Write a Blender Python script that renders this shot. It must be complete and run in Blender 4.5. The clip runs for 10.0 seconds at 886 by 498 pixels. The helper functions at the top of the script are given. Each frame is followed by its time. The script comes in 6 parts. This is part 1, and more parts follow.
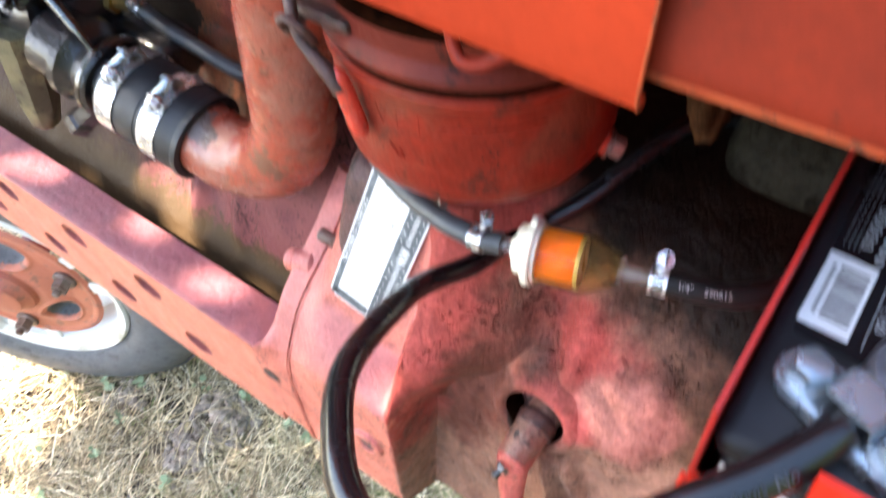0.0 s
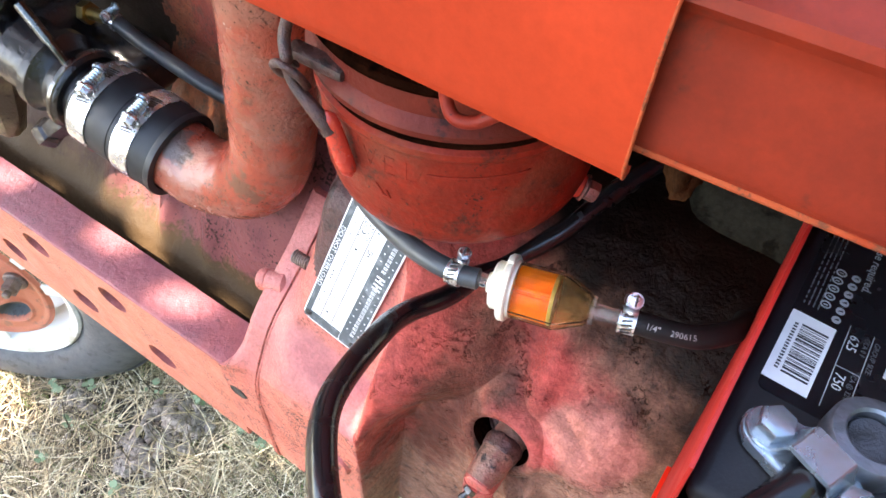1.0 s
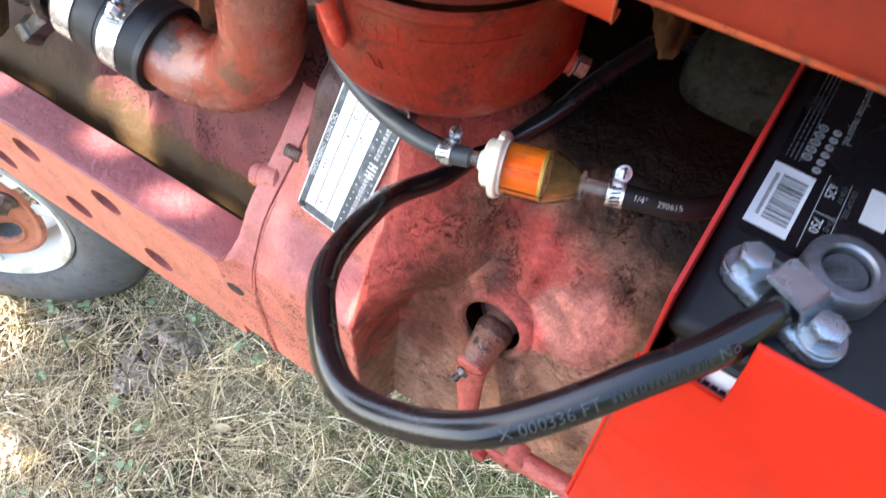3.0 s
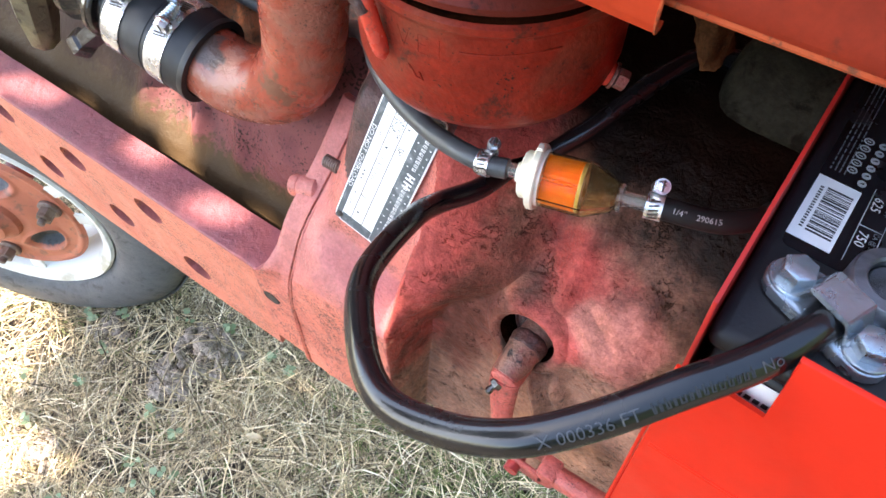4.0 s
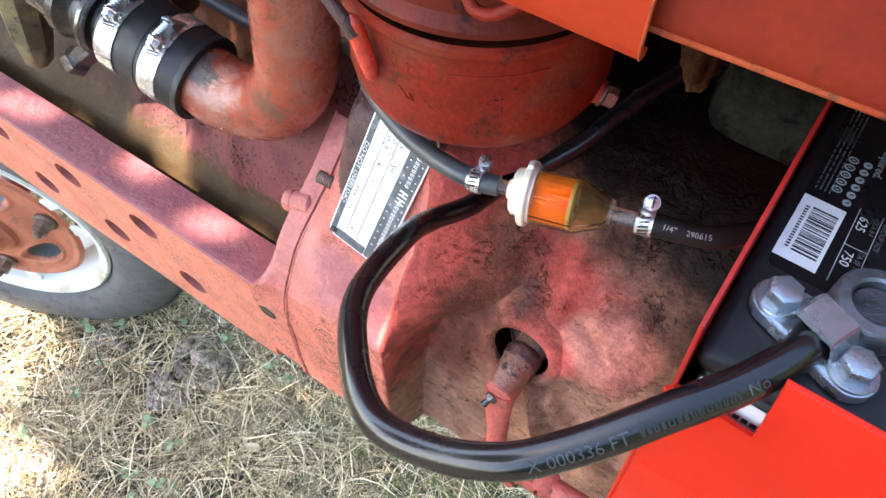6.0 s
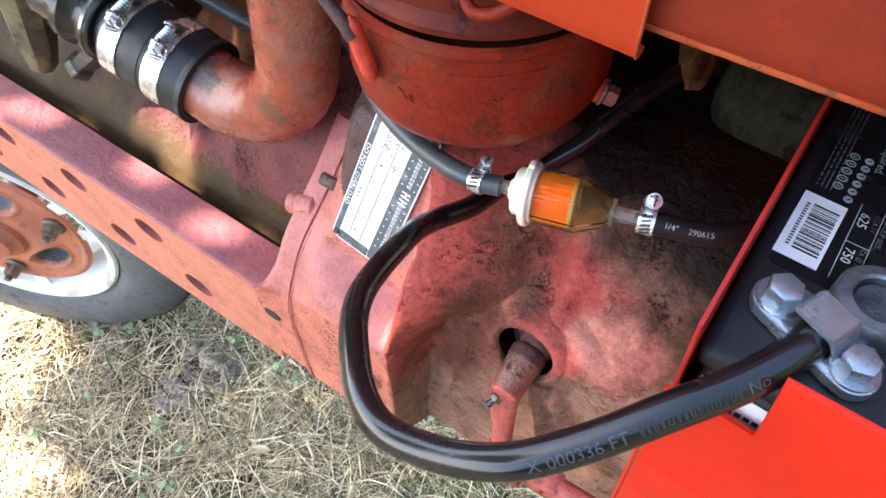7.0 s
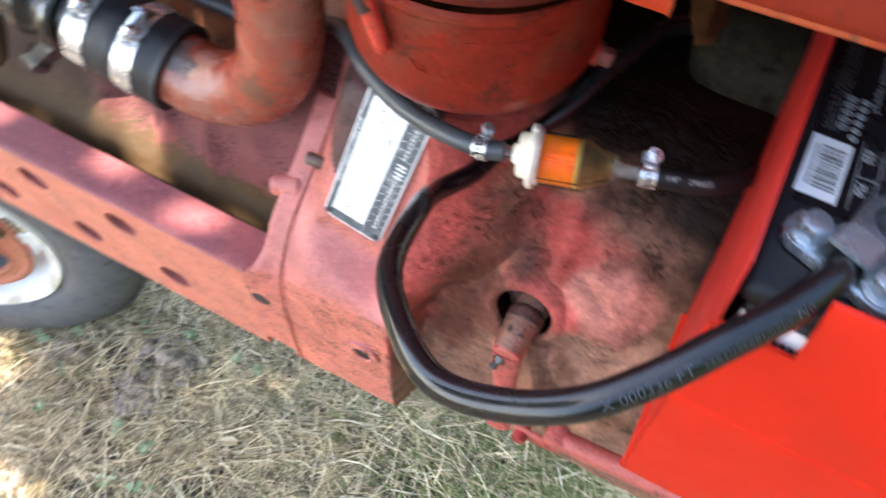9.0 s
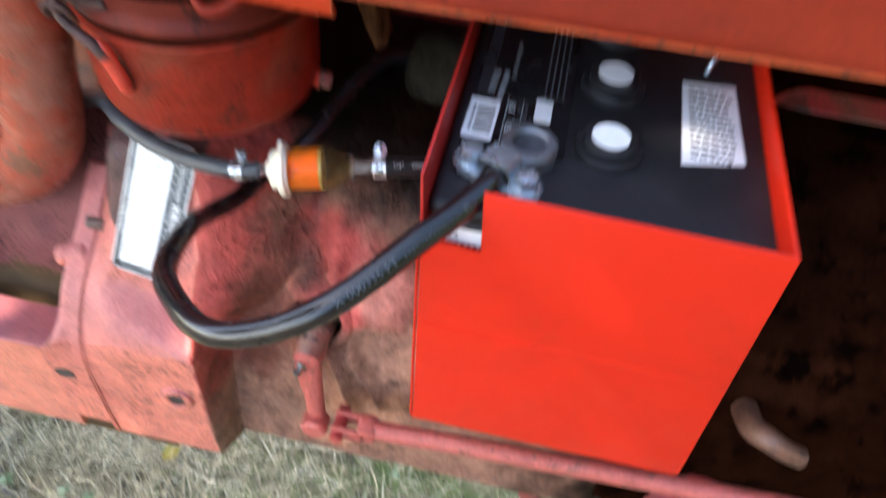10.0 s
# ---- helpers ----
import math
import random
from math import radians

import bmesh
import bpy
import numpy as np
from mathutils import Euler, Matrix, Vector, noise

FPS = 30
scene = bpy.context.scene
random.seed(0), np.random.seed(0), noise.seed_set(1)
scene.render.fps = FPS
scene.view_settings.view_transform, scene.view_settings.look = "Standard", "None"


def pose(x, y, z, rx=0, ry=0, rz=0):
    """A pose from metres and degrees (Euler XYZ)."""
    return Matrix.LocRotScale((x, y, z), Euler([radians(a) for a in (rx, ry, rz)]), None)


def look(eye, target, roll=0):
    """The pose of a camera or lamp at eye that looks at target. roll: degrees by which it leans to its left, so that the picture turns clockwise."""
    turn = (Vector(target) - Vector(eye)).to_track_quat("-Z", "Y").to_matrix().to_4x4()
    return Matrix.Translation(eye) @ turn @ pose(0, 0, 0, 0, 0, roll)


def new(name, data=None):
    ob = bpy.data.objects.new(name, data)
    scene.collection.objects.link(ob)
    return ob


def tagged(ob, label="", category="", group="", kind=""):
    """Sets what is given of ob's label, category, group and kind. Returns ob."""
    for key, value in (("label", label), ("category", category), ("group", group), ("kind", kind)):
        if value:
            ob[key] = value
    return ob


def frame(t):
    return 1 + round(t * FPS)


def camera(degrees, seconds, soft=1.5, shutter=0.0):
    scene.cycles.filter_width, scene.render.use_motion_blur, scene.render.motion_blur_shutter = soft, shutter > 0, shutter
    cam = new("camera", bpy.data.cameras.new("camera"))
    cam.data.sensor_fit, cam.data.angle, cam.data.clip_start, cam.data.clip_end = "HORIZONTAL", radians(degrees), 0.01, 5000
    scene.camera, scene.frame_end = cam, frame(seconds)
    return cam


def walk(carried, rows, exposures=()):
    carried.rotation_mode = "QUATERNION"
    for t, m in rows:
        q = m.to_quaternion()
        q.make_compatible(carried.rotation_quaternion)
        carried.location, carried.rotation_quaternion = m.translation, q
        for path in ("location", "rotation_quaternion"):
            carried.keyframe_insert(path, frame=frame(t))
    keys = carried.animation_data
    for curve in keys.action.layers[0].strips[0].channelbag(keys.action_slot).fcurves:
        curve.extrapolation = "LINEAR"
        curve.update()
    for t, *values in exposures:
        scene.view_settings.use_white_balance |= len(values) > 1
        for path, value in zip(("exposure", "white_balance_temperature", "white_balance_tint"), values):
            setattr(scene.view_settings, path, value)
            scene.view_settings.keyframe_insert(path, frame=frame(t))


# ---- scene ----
cam = camera(62.0, 10.0, shutter=0.5)
PATH = [
    (0, (-0.0100, -0.1114, 1.4190), (-0.2017, 0.1321, 1.0266), -3.40),
    (0.1, (-0.0182, -0.1098, 1.4307), (-0.2082, 0.1414, 1.0424), -1.94),
    (0.2, (-0.0235, -0.1113, 1.4379), (-0.2074, 0.1438, 1.0491), -0.78),
    (0.3, (-0.0248, -0.1121, 1.4406), (-0.2011, 0.1485, 1.0520), 0.94),
    (0.5, (-0.0259, -0.1111, 1.4408), (-0.1963, 0.1522, 1.0514), 2.18),
    (1, (-0.0248, -0.1127, 1.4394), (-0.1911, 0.1486, 1.0469), 2.64),
    (1.5, (-0.0208, -0.1151, 1.4373), (-0.1840, 0.1413, 1.0402), 2.57),
    (2, (-0.0192, -0.1172, 1.4395), (-0.1778, 0.1372, 1.0393), 2.73),
    (2.5, (-0.0155, -0.1177, 1.4383), (-0.1674, 0.1346, 1.0342), 2.13),
    (3, (-0.0093, -0.1370, 1.4284), (-0.1487, 0.0976, 1.0094), 3.46),
    (3.2, (-0.0081, -0.1423, 1.4217), (-0.1587, 0.0933, 1.0072), 2.27),
    (4.5, (-0.0109, -0.1386, 1.4341), (-0.1731, 0.0902, 1.0202), 0.52),
    (5, (-0.0067, -0.1320, 1.4360), (-0.1651, 0.1036, 1.0244), 0.26),
    (5.5, (-0.0115, -0.1369, 1.4356), (-0.1715, 0.0969, 1.0235), 0.78),
    (7, (-0.0078, -0.1343, 1.4352), (-0.1739, 0.0953, 1.0233), -1.20),
    (7.5, (-0.0134, -0.1347, 1.4372), (-0.1803, 0.0977, 1.0272), -0.93),
    (8, (-0.0192, -0.1427, 1.4360), (-0.1857, 0.0877, 1.0246), 0.62),
    (8.5, (-0.0182, -0.1482, 1.4373), (-0.1832, 0.0822, 1.0253), 1.64),
    (9, (-0.0406, -0.1664, 1.4397), (-0.1610, 0.0767, 1.0197), 2.43),
    (9.1, (-0.0450, -0.1732, 1.4371), (-0.1440, 0.0812, 1.0182), 3.87),
    (9.2, (-0.0559, -0.1823, 1.4293), (-0.1339, 0.0815, 1.0118), 6.11),
    (9.3, (-0.0592, -0.1815, 1.4219), (-0.1186, 0.0797, 0.9997), 6.40),
    (9.4, (-0.0620, -0.1923, 1.4165), (-0.1035, 0.0744, 0.9956), 7.72),
    (9.5, (-0.0661, -0.2098, 1.4249), (-0.0704, 0.0653, 1.0074), 12.91),
    (9.6, (-0.0426, -0.2129, 1.4267), (-0.0410, 0.0662, 1.0119), 13.49),
    (9.7, (-0.0262, -0.2207, 1.4291), (-0.0258, 0.0671, 1.0203), 13.06),
    (9.8, (-0.0056, -0.2319, 1.4346), (-0.0095, 0.0671, 1.0339), 11.55),
    (9.9, (0.0176, -0.2296, 1.4436), (-0.0002, 0.0810, 1.0522), 9.06),
    (10, (0.0332, -0.2432, 1.4619), (-0.0028, 0.0859, 1.0872), 7.09),
]
walk(cam, [(t, look(eye, target, roll)) for t, eye, target, roll in PATH], exposures=[(0, 3.12, 7000, 11), (2.6, 3.00, 7000, 11), (3.4, 2.86, 7000, 11), (8.4, 2.82, 7000, 11), (9.2, 2.70, 7000, 11), (10, 2.74, 7000, 11)])

# ---------------------------------------------------------------- light
SUN = Vector((-0.70, -0.45, 0.80)).normalized()
world = bpy.data.worlds.new("sky")
scene.world = world
world.use_nodes = True
wn, wl = world.node_tree.nodes, world.node_tree.links
sky = wn.new("ShaderNodeTexSky")
sky.sky_type = "NISHITA"
sky.sun_disc = False
sky.sun_elevation = math.asin(SUN.z)
sky.sun_rotation = math.atan2(SUN.x, SUN.y)
wl.new(sky.outputs[0], wn["Background"].inputs[0])
wn["Background"].inputs[1].default_value = 0.15
sun = new("sun", bpy.data.lights.new("sun", "SUN"))
sun.data.energy, sun.data.angle, sun.data.color = 4.5, radians(0.45), (1.0, 0.93, 0.82)
sun.matrix_world = look(SUN * 20, (0, 0, 0))

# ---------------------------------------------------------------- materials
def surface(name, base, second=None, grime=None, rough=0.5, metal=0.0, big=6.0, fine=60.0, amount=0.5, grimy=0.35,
            bump=0.15, coat=0.0, speck=None, speck_at=0.815, pits=0.0, flake=0.0, chip=None, sky_tint=None, gloss=0.5, cells=1.7, mottle=0.0, flake_at=0.56):
    """A painted, cast or rubber surface: two tones in broad patches, grime in finer ones, specks, and relief."""
    m = bpy.data.materials.new(name)
    m.use_nodes = True
    n, l = m.node_tree.nodes, m.node_tree.links
    p = n["Principled BSDF"]
    co = n.new("ShaderNodeTexCoord")

    def tex(scale, detail=4.0, rough_=0.6, distort=0.0):
        t = n.new("ShaderNodeTexNoise")
        t.inputs["Scale"].default_value, t.inputs["Detail"].default_value = scale, detail
        t.inputs["Roughness"].default_value, t.inputs["Distortion"].default_value = rough_, distort
        l.new(co.outputs["Object"], t.inputs["Vector"])
        return t.outputs["Fac"]

    def ramp(src, lo, hi):
        r = n.new("ShaderNodeMapRange")
        r.interpolation_type = "SMOOTHSTEP"
        r.inputs["From Min"].default_value, r.inputs["From Max"].default_value = lo, hi
        l.new(src, r.inputs["Value"])
        return r.outputs[0]

    def mix(a, b, fac, how="MIX"):
        x = n.new("ShaderNodeMix")
        x.data_type, x.blend_type = "RGBA", how
        for v, i in ((a, 6), (b, 7)):
            if isinstance(v, tuple):
                x.inputs[i].default_value = (*v, 1)
            else:
                l.new(v, x.inputs[i])
        if isinstance(fac, float):
            x.inputs[0].default_value = fac
        else:
            l.new(fac, x.inputs[0])
        return x.outputs[2]

    colour = base
    if second:
        colour = mix(colour, second, ramp(tex(big, 5.0, 0.62, 0.4), 0.60 - 0.26 * amount, 0.76 - 0.26 * amount))
    if grime:
        colour = mix(colour, grime, ramp(tex(fine, 6.0, 0.7, 0.3), 0.64 - 0.30 * grimy, 0.76 - 0.30 * grimy))
    if speck:
        lift = n.new("ShaderNodeMath")
        lift.operation = "MULTIPLY_ADD"
        lift.inputs[1].default_value = 0.42
        l.new(tex(big * 2.2, 5.0, 0.6), lift.inputs[0])
        l.new(tex(fine * 10, 4.0, 0.6), lift.inputs[2])
        colour = mix(colour, speck, ramp(lift.outputs[0], speck_at, speck_at + 0.05))
    if chip:
        colour = mix(colour, chip, ramp(tex(fine * 5.5, 6.0, 0.7), 0.655, 0.69))
    if sky_tint:
        # the sky's sheen, painted as a tint on faces that look upward
        g, x = n.new("ShaderNodeNewGeometry"), n.new("ShaderNodeSeparateXYZ")
        l.new(g.outputs["Normal"], x.inputs[0])
        w = n.new("ShaderNodeMath")
        w.operation = "MULTIPLY_ADD"
        w.inputs[1].default_value = 0.5
        l.new(tex(fine * 0.8, 5.0, 0.65), w.inputs[0])
        l.new(x.outputs["Z"], w.inputs[2])
        colour = mix(colour, sky_tint, ramp(w.outputs[0], 0.30, 0.95))
    if isinstance(colour, tuple):
        colour = mix(colour, tuple(0.8 * c for c in colour), ramp(tex(fine, 3.0), 0.4, 0.7))
    if mottle:
        # fine blotches of old grease, rubbed paint and weathering
        for scale, lo, hi in ((fine * 1.3, 0.36, 0.64), (fine * 6.5, 0.36, 0.64)):
            r = n.new("ShaderNodeMapRange")
            r.inputs["From Min"].default_value, r.inputs["From Max"].default_value = lo, hi
            r.inputs["To Min"].default_value, r.inputs["To Max"].default_value = 1 - mottle, 1 + 0.8 * mottle
            l.new(tex(scale, 6.0, 0.72), r.inputs["Value"])
            colour = mix(colour, r.outputs[0], 1.0, "MULTIPLY")
    l.new(colour, p.inputs["Base Color"])
    p.inputs["Metallic"].default_value = metal
    p.inputs["Specular IOR Level"].default_value = gloss
    rr = n.new("ShaderNodeMapRange")
    rr.inputs["To Min"].default_value, rr.inputs["To Max"].default_value = max(0.02, rough - 0.2), min(1.0, rough + 0.22)
    l.new(tex(fine * 0.7, 4.0), rr.inputs["Value"])
    l.new(rr.outputs[0], p.inputs["Roughness"])
    p.inputs["Coat Weight"].default_value = coat
    p.inputs["Coat Roughness"].default_value = 0.15
    b = n.new("ShaderNodeBump")
    b.inputs["Strength"].default_value, b.inputs["Distance"].default_value = bump, 0.002
    l.new(tex(fine * 5, 4.0, 0.65), b.inputs["Height"])
    out = b
    if pits:
        c = n.new("ShaderNodeBump")
        c.inputs["Strength"].default_value, c.inputs["Distance"].default_value = pits, 0.006
        l.new(tex(fine * 0.9, 5.0, 0.6, 0.6), c.inputs["Height"])
        l.new(b.outputs[0], c.inputs["Normal"])
        out = c
    if flake:
        # crazed paint: curled edges round irregular islands, in patches
        v = n.new("ShaderNodeTexVoronoi")
        v.feature = "DISTANCE_TO_EDGE"
        v.inputs["Scale"].default_value = fine * cells
        w = n.new("ShaderNodeTexNoise")
        w.inputs["Scale"].default_value, w.inputs["Detail"].default_value = fine * 2.0, 5.0
        l.new(co.outputs["Object"], w.inputs["Vector"])
        o = n.new("ShaderNodeVectorMath")
        o.operation = "MULTIPLY_ADD"
        o.inputs[1].default_value = (0.055, 0.055, 0.055)
        l.new(w.outputs["Color"], o.inputs[0])
        l.new(co.outputs["Object"], o.inputs[2])
        l.new(o.outputs[0], v.inputs["Vector"])
        edge = ramp(v.outputs["Distance"], 0.0, 0.06 / cells)
        where = ramp(tex(big * 1.6, 4.0, 0.6, 0.5), flake_at, flake_at + 0.10)
        top = n.new("ShaderNodeMath")
        top.operation = "MAXIMUM"
        inv = n.new("ShaderNodeMath")
        inv.operation = "SUBTRACT"
        inv.inputs[0].default_value = 1.0
        l.new(where, inv.inputs[1])
        l.new(edge, top.inputs[0])
        l.new(inv.outputs[0], top.inputs[1])
        e = n.new("ShaderNodeBump")
        e.inputs["Strength"].default_value, e.inputs["Distance"].default_value = flake, 0.0025
        l.new(top.outputs[0], e.inputs["Height"])
        l.new(out.outputs[0], e.inputs["Normal"])
        out = e
        old = p.inputs["Base Color"].links[0].from_socket
        l.new(mix(tuple(0.75 * c for c in (grime or base)), old, top.outputs[0]), p.inputs["Base Color"])
    l.new(out.outputs[0], p.inputs["Normal"])
    return m


def plain(name, colour, rough=0.5, metal=0.0):
    return surface(name, colour, rough=rough, metal=metal, bump=0.03, fine=90)


# Tint for the sky's sheen on upward faces of the red paint.
MAUVE = (0.37, 0.105, 0.098)
RAIL_RED = surface("faded red rail paint", (0.66, 0.205, 0.138), (0.60, 0.17, 0.115), (0.36, 0.11, 0.07), rough=0.5, big=9, fine=70, grimy=0.20, bump=0.4, speck=(0.12, 0.045, 0.035), speck_at=0.80, pits=0.2, sky_tint=MAUVE, mottle=0.13)
CAST_RED = surface("worn red cast iron paint", (0.63, 0.185, 0.130), (0.56, 0.152, 0.112), (0.22, 0.066, 0.050), rough=0.48, big=14, fine=60, amount=0.5, grimy=0.26, bump=0.55, speck=(0.045, 0.018, 0.014), speck_at=0.775, pits=0.25, sky_tint=(0.47, 0.142, 0.125), chip=(0.50, 0.24, 0.19), mottle=0.15)
GRIME_RED = surface("greasy brown and red cast iron", (0.33, 0.035, 0.032), (0.16, 0.070, 0.042), (0.055, 0.028, 0.02), rough=0.42, big=9, fine=26, amount=0.6, grimy=0.36, bump=0.5, speck=(0.06, 0.03, 0.02), pits=0.55)
PIPE_RED = surface("old red pipe paint", (0.345, 0.062, 0.034), (0.31, 0.105, 0.070), (0.15, 0.050, 0.030), rough=0.24, big=20, fine=60, amount=0.55, grimy=0.20, bump=0.22, speck=(0.045, 0.02, 0.012), speck_at=0.83, pits=0.35, flake=0.25, cells=0.8, chip=(0.38, 0.20, 0.16), mottle=0.09)
CUP_RED = surface("dull red sheet metal", (0.225, 0.020, 0.010), (0.20, 0.040, 0.022), (0.070, 0.018, 0.012), rough=0.42, big=14, fine=44, amount=0.42, grimy=0.30, bump=0.3, speck=(0.03, 0.010, 0.008), speck_at=0.85, pits=0.2, gloss=0.14, mottle=0.16)
SOOT_RED = surface("sooty dark red sheet metal", (0.115, 0.016, 0.010), (0.16, 0.022, 0.012), (0.03, 0.009, 0.007), rough=0.45, big=14, fine=50, grimy=0.4, bump=0.3, pits=0.15, gloss=0.15)
PULL_RED = surface("worn red grip", (0.60, 0.055, 0.03), (0.50, 0.045, 0.028), (0.26, 0.05, 0.035), rough=0.24, big=60, fine=150, bump=0.15)
HOOD_RED = surface("orange red hood paint", (0.405, 0.039, 0.012), (0.37, 0.035, 0.011), rough=0.6, big=4, fine=30, bump=0.10, coat=0.0, gloss=0.10, mottle=0.06)
TANK_RED = surface("red tank paint", (0.235, 0.021, 0.007), (0.195, 0.018, 0.007), (0.14, 0.019, 0.009), rough=0.5, big=7, fine=36, grimy=0.16, bump=0.10, coat=0.03, gloss=0.25, mottle=0.07)
BOX_RED = surface("fresh red box paint", (0.60, 0.018, 0.005), (0.52, 0.018, 0.006), rough=0.48, big=5, fine=25, bump=0.06, coat=0.05, gloss=0.22)
DARK_CAST = surface("dark red-brown casting", (0.085, 0.036, 0.032), (0.12, 0.045, 0.040), (0.03, 0.016, 0.014), rough=0.5, big=16, fine=60, amount=0.5, grimy=0.34, bump=0.7, speck=(0.02, 0.01, 0.008), pits=0.3, mottle=0.25)
# Oily iron taken near-black: the deep shade behind the battery is in its colour.
OILY_SHADE = surface("oily cast iron blackened for deep shade", (0.0105, 0.0030, 0.0015), (0.018, 0.0052, 0.0026), (0.002, 0.0009, 0.0006), gloss=0.0, rough=0.75, big=9, fine=32, amount=0.4, grimy=0.46, bump=0.6, pits=0.5, mottle=0.25)
# Rail red toned to mauve: the sky's sheen on top is put into the colour.
TOP_SHEEN_RED = surface("pink-red rail paint with sky sheen in its colour", (0.315, 0.085, 0.095), (0.37, 0.092, 0.090), (0.19, 0.052, 0.058), rough=0.5, big=14, fine=110, amount=0.5, grimy=0.14, bump=0.3, speck=(0.07, 0.025, 0.030), speck_at=0.81, pits=0.25, mottle=0.12)
RUST = surface("rusty edge", (0.034, 0.0135, 0.0055), (0.056, 0.022, 0.009), (0.010, 0.0055, 0.0035), rough=0.85, gloss=0.03, big=30, fine=120, bump=0.6, mottle=0.35)
OCHRE = surface("dirty red-brown engine side", (0.245, 0.072, 0.030), (0.20, 0.034, 0.022), (0.075, 0.034, 0.020), rough=0.5, gloss=0.3, big=9, fine=45, amount=0.55, grimy=0.32, bump=0.4, speck=(0.05, 0.025, 0.015), pits=0.35, mottle=0.18)
AGED_RUBBER = surface("greyed rubber hose", (0.062, 0.066, 0.07), (0.035, 0.036, 0.038), rough=0.36, big=20, fine=90, bump=0.06)
RUBBER = surface("black rubber hose", (0.009, 0.009, 0.010), (0.014, 0.013, 0.013), gloss=0.25, rough=0.55, big=20, fine=90, bump=0.06)
SLEEVE = surface("matt black rubber coupling", (0.017, 0.019, 0.023), (0.012, 0.013, 0.016), rough=0.5, big=20, fine=120, bump=0.06)
CABLE = surface("glossy black cable jacket", (0.008, 0.008, 0.009), rough=0.22, gloss=0.35, fine=60, bump=0.03, coat=0.45)
CABLE.node_tree.nodes["Principled BSDF"].inputs["Coat IOR"].default_value = 1.5
PLASTIC = surface("black battery plastic", (0.013, 0.013, 0.015), (0.022, 0.022, 0.024), rough=0.42, gloss=0.3, big=15, fine=120, bump=0.08)
LABEL = surface("glossy black label", (0.012, 0.012, 0.014), rough=0.22, fine=60, bump=0.02)
WHITE = surface("white label", (0.78, 0.79, 0.80), (0.70, 0.71, 0.72), rough=0.4, big=20, fine=80, bump=0.02)
INK = plain("black ink", (0.015, 0.015, 0.017), 0.5)
PRINT = plain("pale print", (0.62, 0.62, 0.63), 0.5)
DARK_PRINT = plain("worn dark print", (0.024, 0.025, 0.030), 0.5)
DIM_PRINT = plain("faint print", (0.13, 0.13, 0.14), 0.5)
GREY_PRINT = plain("grey print", (0.050, 0.052, 0.060), 0.5)
STEEL = surface("bright zinc steel", (0.38, 0.44, 0.49), (0.30, 0.35, 0.39), rough=0.24, metal=0.75, big=30, fine=120, bump=0.10, mottle=0.08)
# Darker copy of BOX_RED: the left wall's shade is in its colour.
SHADED_BOX_RED = surface("shaded crimson box paint", (0.36, 0.016, 0.012), (0.30, 0.016, 0.012), rough=0.45, big=8, fine=40, bump=0.1, gloss=0.3)
CHROME = surface("polished clamp steel", (0.84, 0.85, 0.87), rough=0.26, metal=0.85, fine=120, bump=0.03)
LEAD = surface("cast grey terminal metal", (0.26, 0.275, 0.31), (0.17, 0.18, 0.20), rough=0.45, metal=0.9, big=40, fine=150, bump=0.2)
POST = surface("worn dark lead", (0.075, 0.08, 0.095), (0.045, 0.048, 0.055), rough=0.5, metal=0.6, big=60, fine=200, bump=0.3, pits=0.3)
DARK_STEEL = surface("dark polished steel", (0.20, 0.20, 0.20), (0.07, 0.065, 0.06), rough=0.25, metal=1.0, big=25, fine=70, amount=0.5, bump=0.15)
SUMP_BROWN = surface("grimy brown sump side", (0.028, 0.018, 0.013), (0.042, 0.022, 0.017), (0.014, 0.009, 0.007), gloss=0.04, rough=0.5, big=8, fine=40, amount=0.4, grimy=0.34, bump=0.45, speck=(0.035, 0.02, 0.014), pits=0.35)
CARB_BLACK = surface("oily black carburetor paint", (0.016, 0.014, 0.015), (0.024, 0.021, 0.021), (0.007, 0.006, 0.006), gloss=0.45, rough=0.10, big=18, fine=60, bump=0.35, pits=0.35, coat=0.3)
BRASS = surface("dull brass fitting", (0.45, 0.30, 0.10), (0.25, 0.17, 0.07), rough=0.35, metal=0.9, big=40, fine=150, bump=0.1)
SHAFT = surface("greasy brown shaft steel", (0.26, 0.13, 0.092), (0.24, 0.065, 0.05), (0.02, 0.012, 0.01), rough=0.34, big=40, fine=90, amount=0.5, grimy=0.30, bump=0.5, pits=0.4, mottle=0.2)
ROD_RED = surface("dirty red rod paint", (0.46, 0.095, 0.075), (0.38, 0.075, 0.060), (0.15, 0.055, 0.04), rough=0.38, big=25, fine=80, amount=0.5, grimy=0.26, bump=0.5, speck=(0.04, 0.02, 0.015), speck_at=0.82, pits=0.3, mottle=0.18)
GREASY = surface("greasy dark red iron", (0.085, 0.032, 0.026), (0.05, 0.022, 0.018), (0.018, 0.010, 0.008), rough=0.36, big=40, fine=120, amount=0.5, grimy=0.4, bump=0.5, pits=0.3, mottle=0.25)
WORN_EDGE = surface("hood edge worn to primer and rust", (0.40, 0.075, 0.026), (0.34, 0.045, 0.014), (0.16, 0.05, 0.025), rough=0.6, gloss=0.12, big=30, fine=140, amount=0.5, grimy=0.45, bump=0.4)
DARK_IRON = surface("oily dark iron", (0.05, 0.045, 0.04), (0.09, 0.07, 0.05), (0.025, 0.022, 0.02), rough=0.5, metal=0.4, big=20, fine=60, bump=0.3, pits=0.2)
